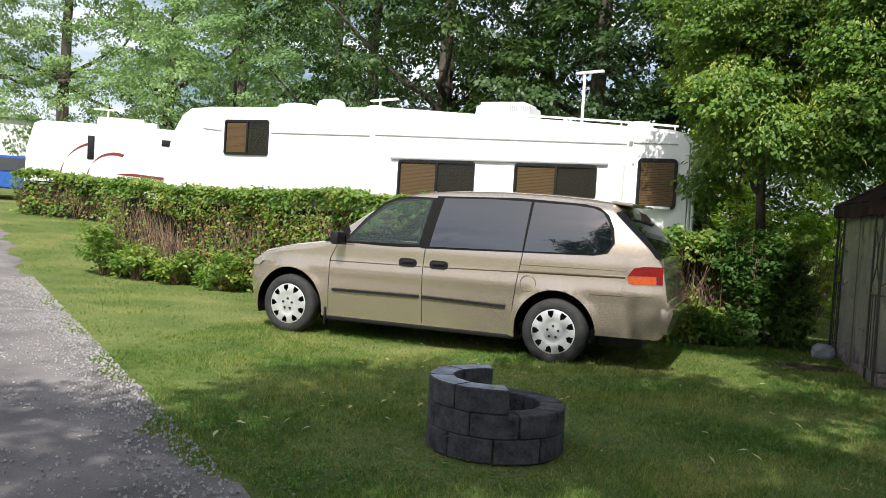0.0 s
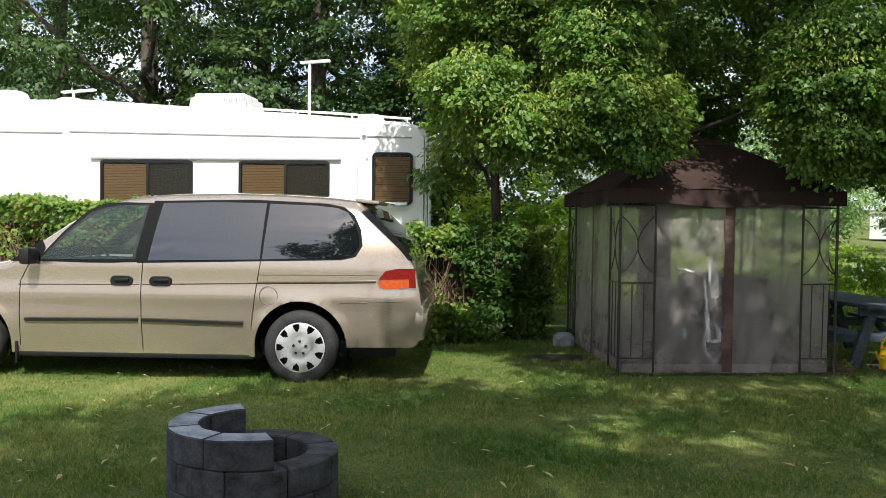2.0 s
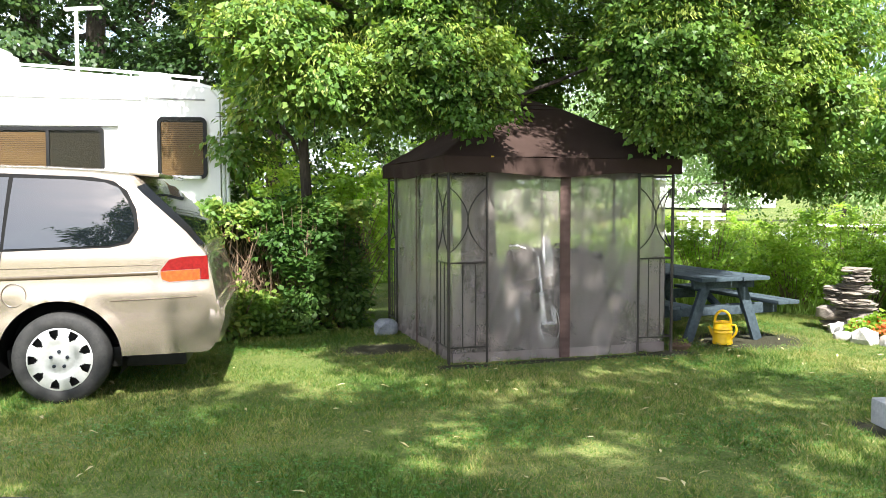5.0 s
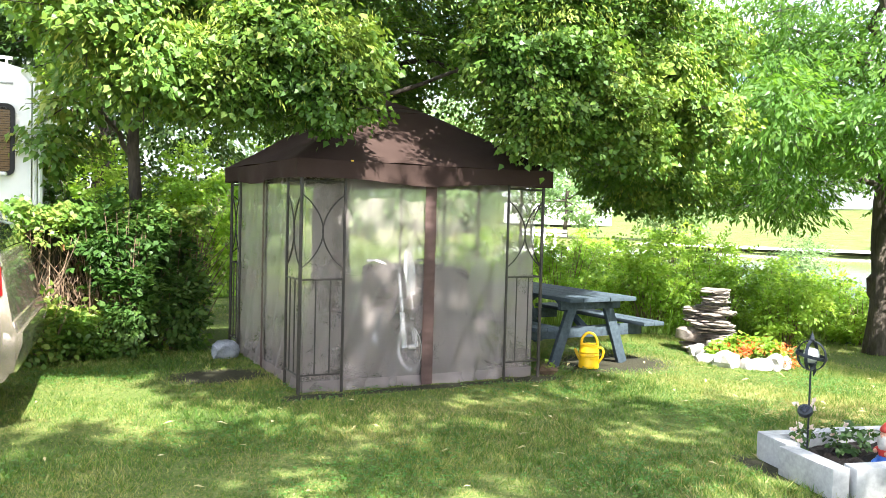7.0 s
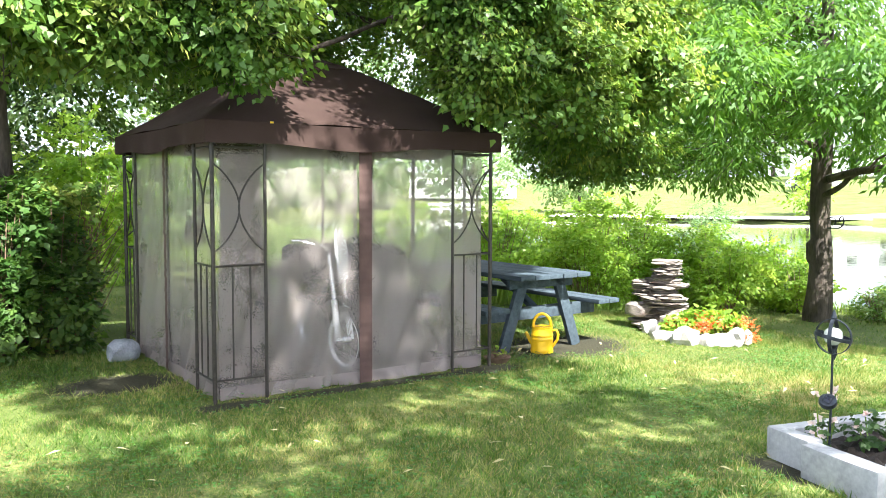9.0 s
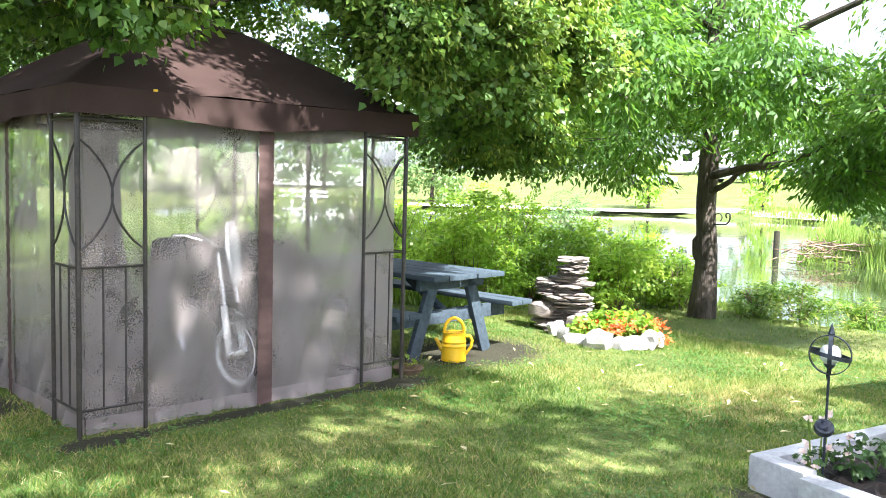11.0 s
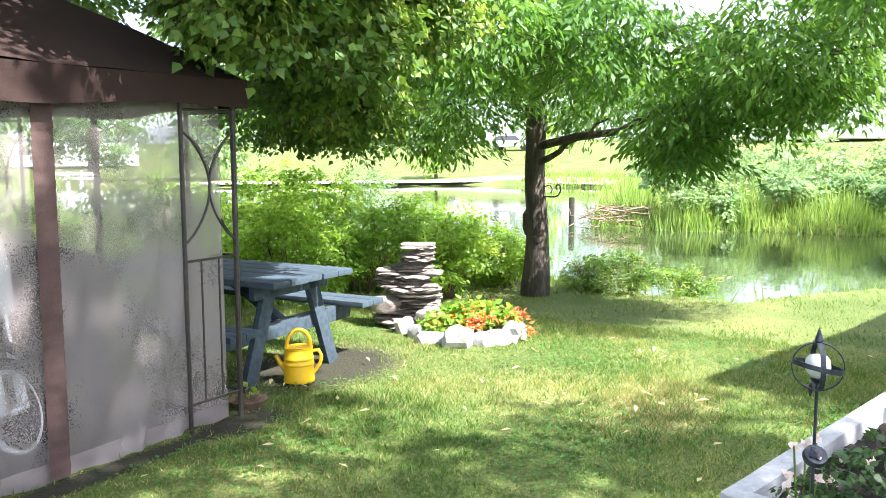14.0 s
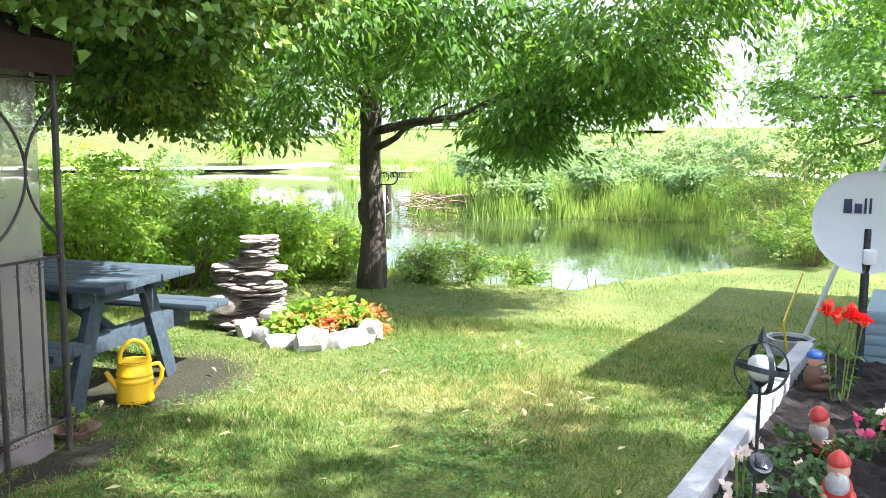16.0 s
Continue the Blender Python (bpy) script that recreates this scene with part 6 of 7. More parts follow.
def make_flower_bed():
    pts = [(10.66, 0.52, 0.10, 0.10), (10.53, 0.31, 0.11, 0.09), (10.40, 0.10, 0.12, 0.08), (10.42, -0.13, 0.14, 0.13), (10.58, -0.26, 0.09, 0.08), (10.70, -0.33, 0.10, 0.09), (10.84, -0.37, 0.10, 0.12), (10.98, -0.35, 0.09, 0.10)]
    for k, (x, y, s, h) in enumerate(pts):
        bm = nb()
        rough_stone(bm, (x, y, h * 0.55 - 0.03), (s, s * 0.75, h * 0.8), 40 + k, 0.3, k * 1.1)
        single("border_stone", bm, M_WHITESTONE, "chunky white limestone edging a flower bed", "stone", smooth=25, group="stones round the flower bed")
    bm = nb()
    slab(bm, [(10.70, 0.45), (10.55, 0.2), (10.48, 0.0), (10.55, -0.2), (10.9, -0.3), (11.15, -0.2), (11.2, 0.2)], -0.1, 0.05)
    single("bed_soil", bm, M_SOIL, "dark soil inside the stone border", "soil", kind="structure")
    t = thing("flowering_plants", "yellow-green plants with coral red flowers in the bed", "plants")
    lv, _ = sprays([((10.87, 0.0, 0.13), (0.20, 0.24, 0.10), 100), ((10.95, -0.2, 0.12), (0.16, 0.14, 0.10), 55), ((10.65, 0.15, 0.11), (0.12, 0.2, 0.07), 40)], 9, 0.06, spread=0.05, droop=0.1)
    ob = new("foliage", array_mesh("foliage", lv, 6, M_SHRUB))
    ob.parent = t
    lv, _ = sprays([((10.88, -0.15, 0.14), (0.25, 0.23, 0.11), 60), ((11.0, -0.36, 0.09), (0.13, 0.10, 0.09), 26), ((10.62, -0.02, 0.12), (0.1, 0.22, 0.05), 34)], 6, 0.045, LANCE, spread=0.05, droop=-0.2, shell=0.7)
    ob = tagged(new("bloom", array_mesh("bloom", lv, 4, M_CORAL)), "coral red flowers", kind="stuff")
    ob.parent = t


make_flower_bed()

# ---- raised bed beside the home ----
BED = pose(8.10, -2.645, 0.0, 0, 0, -13.0)          # x runs along the outer timber, inside is -y


def make_bed():
    t = thing("raised_bed", "white painted concrete border round a flower bed", "planter", BED)
    for nm, c, s in (("border_beam", (1.52, -0.05, 0.07), (3.04, 0.10, 0.19)), ("border_end", (0.035, -0.165, 0.07), (0.10, 0.28, 0.19)), ("border_end", (-0.03, -0.56, 0.07), (0.11, 0.46, 0.19)), ("border_beam", (1.6, -0.755, 0.07), (3.1, 0.11, 0.19))):
        bm = nb()
        box(bm, c, s, bevel=0.014)
        bmesh.ops.subdivide_edges(bm, edges=[e for e in bm.edges if e.calc_length() > 0.3], cuts=14)
        for v in bm.verts:
            v.co += Vector((noise.noise(v.co * 9), noise.noise(v.co * 9 + Vector((3, 0, 0))), noise.noise(v.co * 9 + Vector((0, 3, 0))))) * 0.004
        part(nm, bm, M_WHITECON, t)
    xs, ys = np.linspace(0.06, 3.05, 60), np.linspace(-0.72, -0.08, 16)
    gx, gy = np.meshgrid(xs, ys, indexing="ij")
    v = np.stack([gx, gy, 0.085 + 0.022 * rng.uniform(-1, 1, gx.shape)], -1).reshape(-1, 3)
    fc = [(a * 16 + b, (a + 1) * 16 + b, (a + 1) * 16 + b + 1, a * 16 + b + 1) for a in range(59) for b in range(15)]
    me = bpy.data.meshes.new("soil")
    me.from_pydata(v.tolist(), [], fc)
    me.materials.append(M_SOIL)
    ob = new("soil", me)
    ob.parent = t


make_bed()


def bed_point(u, w, z=0.09):
    return tuple(BED @ Vector((u, w, z)))


def make_plant(label, u, w, r, h, n, leaf, petals, blooms, bloom, stem=0.0, shape=LEAF, name="flowering_plant"):
    """A low plant with flowers: leaves, stems and blooms."""
    c = bed_point(u, w)
    t = thing(name, label, "plant")
    lv, _ = sprays([((c[0], c[1], c[2] + h * 0.5), (r, r, h * 0.42), int(n * 0.55))], 6, leaf * 0.68, shape, spread=0.03, droop=0.15)
    ob = new("foliage", array_mesh("foliage", lv, len(shape), M_ROSE))
    ob.parent = t
    for dx, dy, z in blooms:
        q = np.array([c[0] + dx, c[1] + dy, z])
        m = 9
        ob = new("bloom", array_mesh("bloom", leaves(np.repeat(q[None], m, 0), units(m) + np.array([-0.3, 0, 0.5]), bloom * 0.8, LEAF), 6, petals))
        ob.parent = t
        bm = nb()
        tube(bm, [(c[0] + dx * 0.4, c[1] + dy * 0.4, 0.08), tuple(q)], 0.004, 5)
        part("stalk", bm, M_HEDGE, t)


make_plant("low rose bush with blush pink flowers in the bed", 0.14, -0.26, 0.09, 0.16, 30, 0.045, M_BLUSH, [(-0.03, 0.05, 0.22), (0.03, 0.06, 0.24), (-0.05, 0.02, 0.19), (0.0, -0.05, 0.25), (0.05, 0.0, 0.36), (-0.04, 0.03, 0.38), (0.02, -0.04, 0.40), (-0.06, -0.02, 0.17)], 0.035)
make_plant("dark leafy rose bush with a pale bloom in the bed", 0.42, -0.30, 0.16, 0.18, 70, 0.05, M_BLUSH, [(-0.10, 0.02, 0.2), (0.05, -0.1, 0.24), (0.1, 0.1, 0.22)], 0.035)
make_plant("dark leafy plant spreading over the soil", 0.85, -0.36, 0.2, 0.14, 80, 0.05, M_BLUSH, [(0.15, -0.1, 0.18)], 0.03)
make_plant("magenta petunia among the garden figures", 1.25, -0.55, 0.10, 0.10, 30, 0.04, M_PINK, [(0, 0, 0.17), (0.12, 0.02, 0.19), (-0.16, 0.2, 0.14), (0.05, -0.08, 0.2)], 0.05)
make_plant("tall red lily with narrow leaves beside the dish", 2.02, -0.36, 0.05, 0.42, 16, 0.08, M_LILY, [(0.0, 0.04, 0.55), (0.02, -0.03, 0.56), (-0.02, -0.09, 0.54), (0.03, 0.09, 0.56), (0, -0.05, 0.53)], 0.075, shape=LANCE)
make_plant("red lily at the edge of the bed", 1.75, -0.70, 0.05, 0.36, 14, 0.08, M_LILY, [(0.0, 0.0, 0.46), (0.03, -0.05, 0.43), (-0.02, 0.03, 0.42)], 0.07, shape=LANCE)
make_plant("pale pink begonia beside the hose", 1.55, -0.64, 0.08, 0.14, 30, 0.05, M_BLUSH, [(0, 0.02, 0.22), (0.04, -0.03, 0.2), (-0.03, 0.05, 0.21)], 0.04)


def make_gnome(u, w, turn, hat, coat, trousers, s, label, lean=0):
    """A plain garden figure: one mesh with painted faces."""
    bm = nb()
    sets = []
    def blob(c, r, mat, seg=14):
        before = set(bm.faces)
        bmesh.ops.create_uvsphere(bm, u_segments=seg, v_segments=9, radius=1, matrix=Matrix.Translation(c) @ Matrix.Diagonal((*r, 1)))
        for fc in set(bm.faces) - before:
            fc.material_index = mat
    blob((0, 0, 0.09), (0.075, 0.07, 0.10), 1)
    blob((0.02, 0, 0.03), (0.08, 0.08, 0.05), 2)
    blob((0.07, 0.035, 0.02), (0.06, 0.03, 0.03), 2)
    blob((0.07, -0.035, 0.02), (0.06, 0.03, 0.03), 2)
    blob((0, 0, 0.205), (0.052, 0.05, 0.055), 3)
    blob((0.05, 0, 0.205), (0.014, 0.013, 0.013), 3)
    blob((0.036, 0, 0.150), (0.042, 0.052, 0.068), 4)
    blob((0.035, 0.06, 0.10), (0.045, 0.02, 0.022), 1)
    blob((0.035, -0.06, 0.10), (0.045, 0.02, 0.022), 1)
    blob((0.075, 0.05, 0.095), (0.016, 0.016, 0.016), 3)
    blob((0.075, -0.05, 0.095), (0.016, 0.016, 0.016), 3)
    before = set(bm.faces)
    hatp = [(0.050, 0.236), (0.053, 0.243), (0.042, 0.266), (0.022, 0.288), (0.0, 0.305)] if hat != 5 else [(0.058, 0.228), (0.062, 0.238), (0.055, 0.262), (0.03, 0.278), (0.0, 0.28)]
    lathe(bm, hatp, 14)
    for fc in set(bm.faces) - before:
        fc.material_index = 0
    me = finish(bm, "garden_gnome", HATS[hat], 60)
    for mt in (HATS[coat], HATS[trousers], M_SKIN, M_WHITESTONE):
        me.materials.append(mt)
    ob = new("garden_gnome", me)
    x, y, z = bed_point(u, w, 0.085)
    ob.matrix_world = pose(x, y, z, 0, lean, turn) @ Matrix.Diagonal((s, s, s, 1))
    return tagged(ob, label, "garden gnome", "garden gnomes in the bed")


M_SKIN = surf("painted_clay_skin", (0.50, 0.26, 0.17), (0.58, 0.33, 0.23), scale=20, rough=0.5, bump=0.05)
M_BLUEGLAZE = surf("blue_glaze", (0.02, 0.08, 0.34), (0.04, 0.13, 0.46), scale=12, rough=0.4, bump=0.05)
M_BROWNGLAZE = surf("brown_glaze", (0.09, 0.045, 0.03), (0.16, 0.08, 0.05), scale=12, rough=0.5, bump=0.05)
HATS = {0: M_RED, 1: M_BROWNGLAZE, 2: M_BLUEGLAZE, 5: M_BLUEGLAZE}
make_gnome(2.18, -0.215, -60, 5, 1, 1, 0.80, "painted clay gnome with a blue cap and brown coat")
make_gnome(1.20, -0.40, 150, 0, 1, 0, 0.82, "white-bearded clay gnome in red leaning back in the bed", 28)
make_gnome(0.52, -0.52, 170, 0, 0, 2, 0.82, "white-bearded clay gnome with a red hat and blue trousers", 8)


def make_orb():
    x, y = 8.165, -2.965
    t = thing("garden_stake_lamp", "dark iron garden stake with rings round a glass globe", "garden lamp", pose(x, y, 0.0))
    bm = nb()
    tube(bm, [(0, 0, 0.0), (0, 0, 0.62)], 0.006, 8)
    part("stake", bm, M_IRON, t)
    bm = nb()
    lathe(bm, [(0, -0.047), (0.02, -0.042), (0.04, -0.022), (0.046, 0), (0.042, 0.025), (0.03, 0.04), (0, 0.047)], 20, Matrix.Translation((0, 0, 0.68)))
    part("globe", bm, M_ORB, t, "clear bubbled glass globe")
    bm = nb()
    lathe(bm, [(0.0, 0.615), (0.012, 0.618), (0.026, 0.636), (0.02, 0.64), (0, 0.64)], 14)
    part("cup", bm, M_IRON, t)
    for ry, rz in ((0, 20), (0, 100), (78, 40)):
        bm = nb()
        w = 0.009
        m = pose(0, 0, 0.68, 90 if not ry else 12, 0, rz)
        ring = []
        for k in range(33):
            a = 2 * math.pi * k / 32
            ring.append([bm.verts.new(m @ Vector(((0.086 + d) * math.cos(a), (0.086 + d) * math.sin(a), e))) for d, e in ((0, -w), (0, w), (0.004, w), (0.004, -w))])
        for a, b in zip(ring, ring[1:]):
            for e in range(4):
                bm.faces.new((a[e], a[(e + 1) % 4], b[(e + 1) % 4], b[e]))
        bmesh.ops.remove_doubles(bm, verts=bm.verts, dist=0.0005)
        part("ring", bm, M_IRON, t)
    bm = nb()
    lathe(bm, [(0.01, 0.765), (0.016, 0.775), (0.012, 0.79), (0.0, 0.825)], 8)
    part("finial", bm, M_IRON, t)
    bm = nb()
    lathe(bm, [(0, 0), (0.04, 0.0), (0.044, 0.012), (0.04, 0.03), (0.0, 0.032)], 20, pose(-0.035, -0.005, 0.345, 18, -35, 0))
    sp = part("solar_head", bm, M_IRON, t)
    bm = nb()
    box(bm, (0, 0, 0.0345), (0.045, 0.04, 0.003), bevel=0.001)
    part("solar_cell", bm, M_SOLAR, sp, m=pose(-0.035, -0.005, 0.345, 18, -35, 0))
    bm = nb()
    tube(bm, [(0.06, 0.02, 0.61), (0.07, 0.03, 0.58), (0.062, 0.03, 0.55)], [0.004, 0.012, 0.003], 8)
    part("charm", bm, M_IRON, t)


make_orb()


def make_dish():
    x, y = 10.55, -3.62
    t = thing("satellite_dish", "pale grey satellite dish on a dark post", "satellite dish", pose(x, y, 0.0, 0, 0, -6))
    bm = nb()
    tube(bm, [(0.06, 0, 0.0), (0.06, 0, 0.75)], 0.024, 10)
    tube(bm, [(0.06, 0, 0.75), (0.06, 0, 0.95)], 0.02, 10)
    part("post", bm, M_IRON, t)
    bm = nb()
    prof = [(0, 0.05), (0.10, 0.044), (0.2, 0.027), (0.27, 0.008), (0.30, 0.0), (0.303, -0.004), (0.296, 0.006), (0.26, 0.022), (0.2, 0.04), (0.1, 0.057), (0, 0.063)]
    face = Matrix.Translation((0.0, 0, 0.99)) @ Matrix.Rotation(radians(82), 4, "Y")
    lathe(bm, prof, 40, face)
    d = part("reflector", bm, M_DISH, t)
    # a dark printed mark across the dish, as plain bars
    for v, w, hgt in ((0.055, 0.044, 0.085), (0.0, 0.038, 0.058), (-0.037, 0.013, 0.09), (-0.063, 0.013, 0.09)):
        bm = nb()
        box(bm, (-0.045 - hgt / 2, v + 0.06, 0.05 * (1 - (0.09 ** 2 + (v + 0.06) ** 2) / 0.09) - 0.007), (hgt, w, 0.004), bevel=0.001)
        part("printed_bar", bm, M_LETTER, d, m=face)
    bm = nb()
    tube(bm, [(0.02, 0, 0.70), (-0.12, 0, 0.72), (-0.30, 0, 0.80)], 0.012, 8)
    part("feed_arm", bm, M_IRON, t)
    bm = nb()
    box(bm, (-0.32, 0, 0.83), (0.09, 0.07, 0.08), bevel=0.015)
    part("receiver", bm, M_DISH, t)


make_dish()


def make_home():
    """An unseen mobile home past the bed, shaped to suit the shadow that lies over the lawn."""
    # added out of view as the caster of the lawn's shadow
    t = thing("mobile_home", "unseen blue-grey sided mobile home past the flower bed", "house", pose(10.3, -4.62, -0.1, 0, 0, -11))
    bm = nb()
    box(bm, (2.95, -2.0, 1.45), (5.6, 3.98, 2.7), bevel=0.01)
    part("wall", bm, M_SIDING, t)
    for k in range(20):
        bm = nb()
        z = 0.16 + 0.13 * k
        bm.faces.new([bm.verts.new(q) for q in ((0.15, 0.004, z + 0.128), (5.75, 0.004, z + 0.128), (5.75, 0.016, z), (0.15, 0.016, z))])
        bm.faces.new([bm.verts.new(q) for q in ((0.15, 0.016, z), (5.75, 0.016, z), (5.75, 0.004, z - 0.002), (0.15, 0.004, z - 0.002))])
        part("siding_board", bm, M_SIDING, t)
    bm = nb()
    slab(bm, [(0.0, 0.28), (5.9, 0.28), (5.9, -4.3), (0.0, -4.3)], 2.78, 2.9)
    part("roof", bm, M_ROOF, t)
    s = thing("entry_step", "low blue-grey sided step box by the planter", "step", pose(11.35, -3.76, -0.06, 0, 0, -11))
    bm = nb()
    box(bm, (0.5, -0.35, 0.2), (1.0, 0.7, 0.40), bevel=0.01)
    part("box", bm, M_SIDING, s)
    for k in range(5):
        bm = nb()
        z = 0.03 + 0.075 * k
        box(bm, (-0.006, -0.35, z + 0.03), (0.014, 0.69, 0.062), bevel=0.003)
        part("siding_board", bm, M_SIDING, s)
    bm = nb()
    tube(bm, [(11.95, -3.42, -0.08), (11.62, -3.68, 0.85), (11.3, -3.95, 1.75)], 0.018, 8)
    single("white_pole", bm, M_WHITEPAINT, "slender white pole leaning over the planter", "pole")


make_home()


def make_extras():
    t = thing("concrete_planter", "octagonal grey concrete planter with dark soil", "planter", pose(11.75, -3.33, -0.09) @ Matrix.Diagonal((0.66, 0.66, 0.75, 1)))
    bm = nb()
    lathe(bm, [(0.0, 0.0), (0.22, 0.0), (0.27, 0.15), (0.275, 0.17), (0.225, 0.17), (0.215, 0.13), (0, 0.12)], 8)
    part("tub", bm, M_WHITECON, t, smooth=20)
    bm = nb()
    lathe(bm, [(0.0, 0.14), (0.22, 0.138)], 8)
    part("soil", bm, M_SOIL, t)
    t = thing("yellow_strap", "yellow webbing strap stretched over the planter", "strap")
    for k, (a, b) in enumerate((((10.9, -3.22, 0.30), (13.6, -3.55, 0.25)), ((10.9, -3.22, 0.30), (11.0, -3.26, 0.10)))):
        bm = nb()
        d = (Vector(b) - Vector(a)).normalized()
        s = d.cross(Vector((0, 0, 1))).normalized() * 0.004
        h = Vector((0, 0, 0.016)) if k == 0 else d.cross(s).normalized() * 0.012
        vs = [bm.verts.new(Vector(p) + o) for p, o in ((a, -h - s), (b, -h - s), (b, h - s), (a, h - s), (a, -h + s), (b, -h + s), (b, h + s), (a, h + s))]
        for q in ((0, 1, 2, 3), (4, 7, 6, 5), (0, 4, 5, 1), (3, 2, 6, 7), (0, 3, 7, 4), (1, 5, 6, 2)):
            bm.faces.new([vs[i] for i in q])
        part("webbing", bm, M_ROPE, t)
    t = thing("garden_hose", "coiled green garden hose at the bed's edge", "hose", pose(*bed_point(1.15, -0.80, 0.09), 80, 0, 60))
    for k in range(4):
        bm = nb()
        tube(bm, [p + Vector((0, 0, 0.02 * k)) for p in arc((0, 0.16, 0), 0.16 + 0.008 * k, 0, 360, 30, (1, 0, 0), (0, 1, 0))], 0.0095, 8, caps=False)
        part("coil", bm, M_HOSE, t)


make_extras()

# ---- trees and shrubs ----


def ell(x, y, z, rx, ry, rz, n):
    return ((x, y, z), (rx, ry, rz), n)


# linden whose boughs hang over the gazebo: the sunlit clumps of its front first
LINDEN_FRONT = [ell(5.72, -0.30, 2.62, 0.55, 0.42, 0.32, 120), ell(6.08, -0.32, 2.30, 0.36, 0.34, 0.20, 64), ell(5.35, -0.25, 2.33, 0.40, 0.36, 0.24, 70), ell(6.22, -0.28, 2.62, 0.30, 0.3, 0.2, 44),
                ell(4.80, -0.3, 2.42, 0.42, 0.40, 0.28, 76), ell(4.45, -0.3, 2.75, 0.42, 0.42, 0.30, 76), ell(5.0, 1.7, 3.2, 0.55, 0.45, 0.34, 100), ell(5.75, -0.05, 3.2, 0.55, 0.45, 0.32, 100), ell(4.35, 1.7, 3.4, 0.5, 0.5, 0.4, 90),
                ell(5.1, 1.4, 3.9, 0.6, 0.5, 0.35, 90), ell(5.95, 0.1, 3.8, 0.5, 0.5, 0.35, 90), ell(4.25, 1.4, 4.0, 0.6, 0.6, 0.4, 80),
                ell(7.56, -0.35, 2.78, 0.34, 0.36, 0.30, 70), ell(7.85, -0.38, 2.36, 0.34, 0.34, 0.27, 76), ell(8.12, -0.40, 2.85, 0.50, 0.42, 0.30, 96), ell(8.62, -0.36, 2.45, 0.45, 0.42, 0.30, 96), ell(8.2, -0.25, 2.10, 0.34, 0.3, 0.17, 50),
                ell(8.95, -0.25, 2.12, 0.40, 0.36, 0.22, 60), ell(9.30, -0.20, 2.72, 0.55, 0.48, 0.32, 96), ell(9.95, 0.0, 2.45, 0.5, 0.48, 0.28, 84), ell(8.0, -0.2, 3.35, 0.55, 0.45, 0.32, 90), ell(9.0, -0.1, 3.4, 0.6, 0.5, 0.34, 90), ell(10.0, 0.3, 3.2, 0.7, 0.6, 0.35, 100),
                ell(9.6, 0.5, 2.05, 0.42, 0.45, 0.25, 64), ell(10.3, 1.0, 2.0, 0.65, 0.55, 0.32, 110), ell(10.7, 1.3, 1.78, 0.7, 0.55, 0.26, 90), ell(11.0, 2.3, 2.0, 0.75, 0.65, 0.38, 50), ell(11.5, 1.7, 1.85, 0.65, 0.6, 0.28, 40), ell(11.7, 2.7, 2.5, 0.8, 0.8, 0.45, 96)]
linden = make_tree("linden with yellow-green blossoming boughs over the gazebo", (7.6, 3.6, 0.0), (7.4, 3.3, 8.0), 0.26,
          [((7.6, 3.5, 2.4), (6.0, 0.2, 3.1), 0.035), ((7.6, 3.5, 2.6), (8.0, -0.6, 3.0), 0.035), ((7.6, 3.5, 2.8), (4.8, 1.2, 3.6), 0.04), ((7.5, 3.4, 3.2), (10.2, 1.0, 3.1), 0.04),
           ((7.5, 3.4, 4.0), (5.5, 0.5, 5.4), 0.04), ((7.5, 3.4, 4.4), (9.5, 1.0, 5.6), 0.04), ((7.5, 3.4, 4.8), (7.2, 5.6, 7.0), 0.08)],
          # high front clumps are added out of view to shade roof and inner boughs
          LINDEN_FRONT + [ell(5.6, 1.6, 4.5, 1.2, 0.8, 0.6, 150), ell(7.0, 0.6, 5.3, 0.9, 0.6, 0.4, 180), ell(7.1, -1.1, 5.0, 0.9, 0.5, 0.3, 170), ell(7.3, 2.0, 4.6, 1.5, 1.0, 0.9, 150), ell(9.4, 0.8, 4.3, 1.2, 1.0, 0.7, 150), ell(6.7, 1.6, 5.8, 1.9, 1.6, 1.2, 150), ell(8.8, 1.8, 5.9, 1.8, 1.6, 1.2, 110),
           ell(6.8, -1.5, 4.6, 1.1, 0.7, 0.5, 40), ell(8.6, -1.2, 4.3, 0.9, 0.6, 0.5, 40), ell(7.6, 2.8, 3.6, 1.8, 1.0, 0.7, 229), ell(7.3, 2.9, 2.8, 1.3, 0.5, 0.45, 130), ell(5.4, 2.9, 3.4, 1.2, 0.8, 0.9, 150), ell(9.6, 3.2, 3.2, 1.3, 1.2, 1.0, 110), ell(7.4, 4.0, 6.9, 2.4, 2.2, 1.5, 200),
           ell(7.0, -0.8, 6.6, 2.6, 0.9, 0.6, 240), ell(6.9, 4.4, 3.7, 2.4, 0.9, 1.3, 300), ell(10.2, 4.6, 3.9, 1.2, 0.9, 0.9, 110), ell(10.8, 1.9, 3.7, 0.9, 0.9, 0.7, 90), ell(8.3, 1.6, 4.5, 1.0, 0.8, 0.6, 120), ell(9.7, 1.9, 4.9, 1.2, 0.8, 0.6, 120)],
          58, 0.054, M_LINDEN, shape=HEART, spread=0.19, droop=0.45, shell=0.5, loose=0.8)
lv, _ = sprays([((x, y - 0.08, z + 0.03), r, max(6, n // 2)) for (x, y, z), r, n in LINDEN_FRONT], 14, 0.046, LANCE, spread=0.12, droop=0.8, shell=0.8)
ob = tagged(new("blossom", array_mesh("blossom", lv, 4, M_BLOSSOM)), "pale yellow-green blossom bracts", kind="stuff")
ob.parent = linden
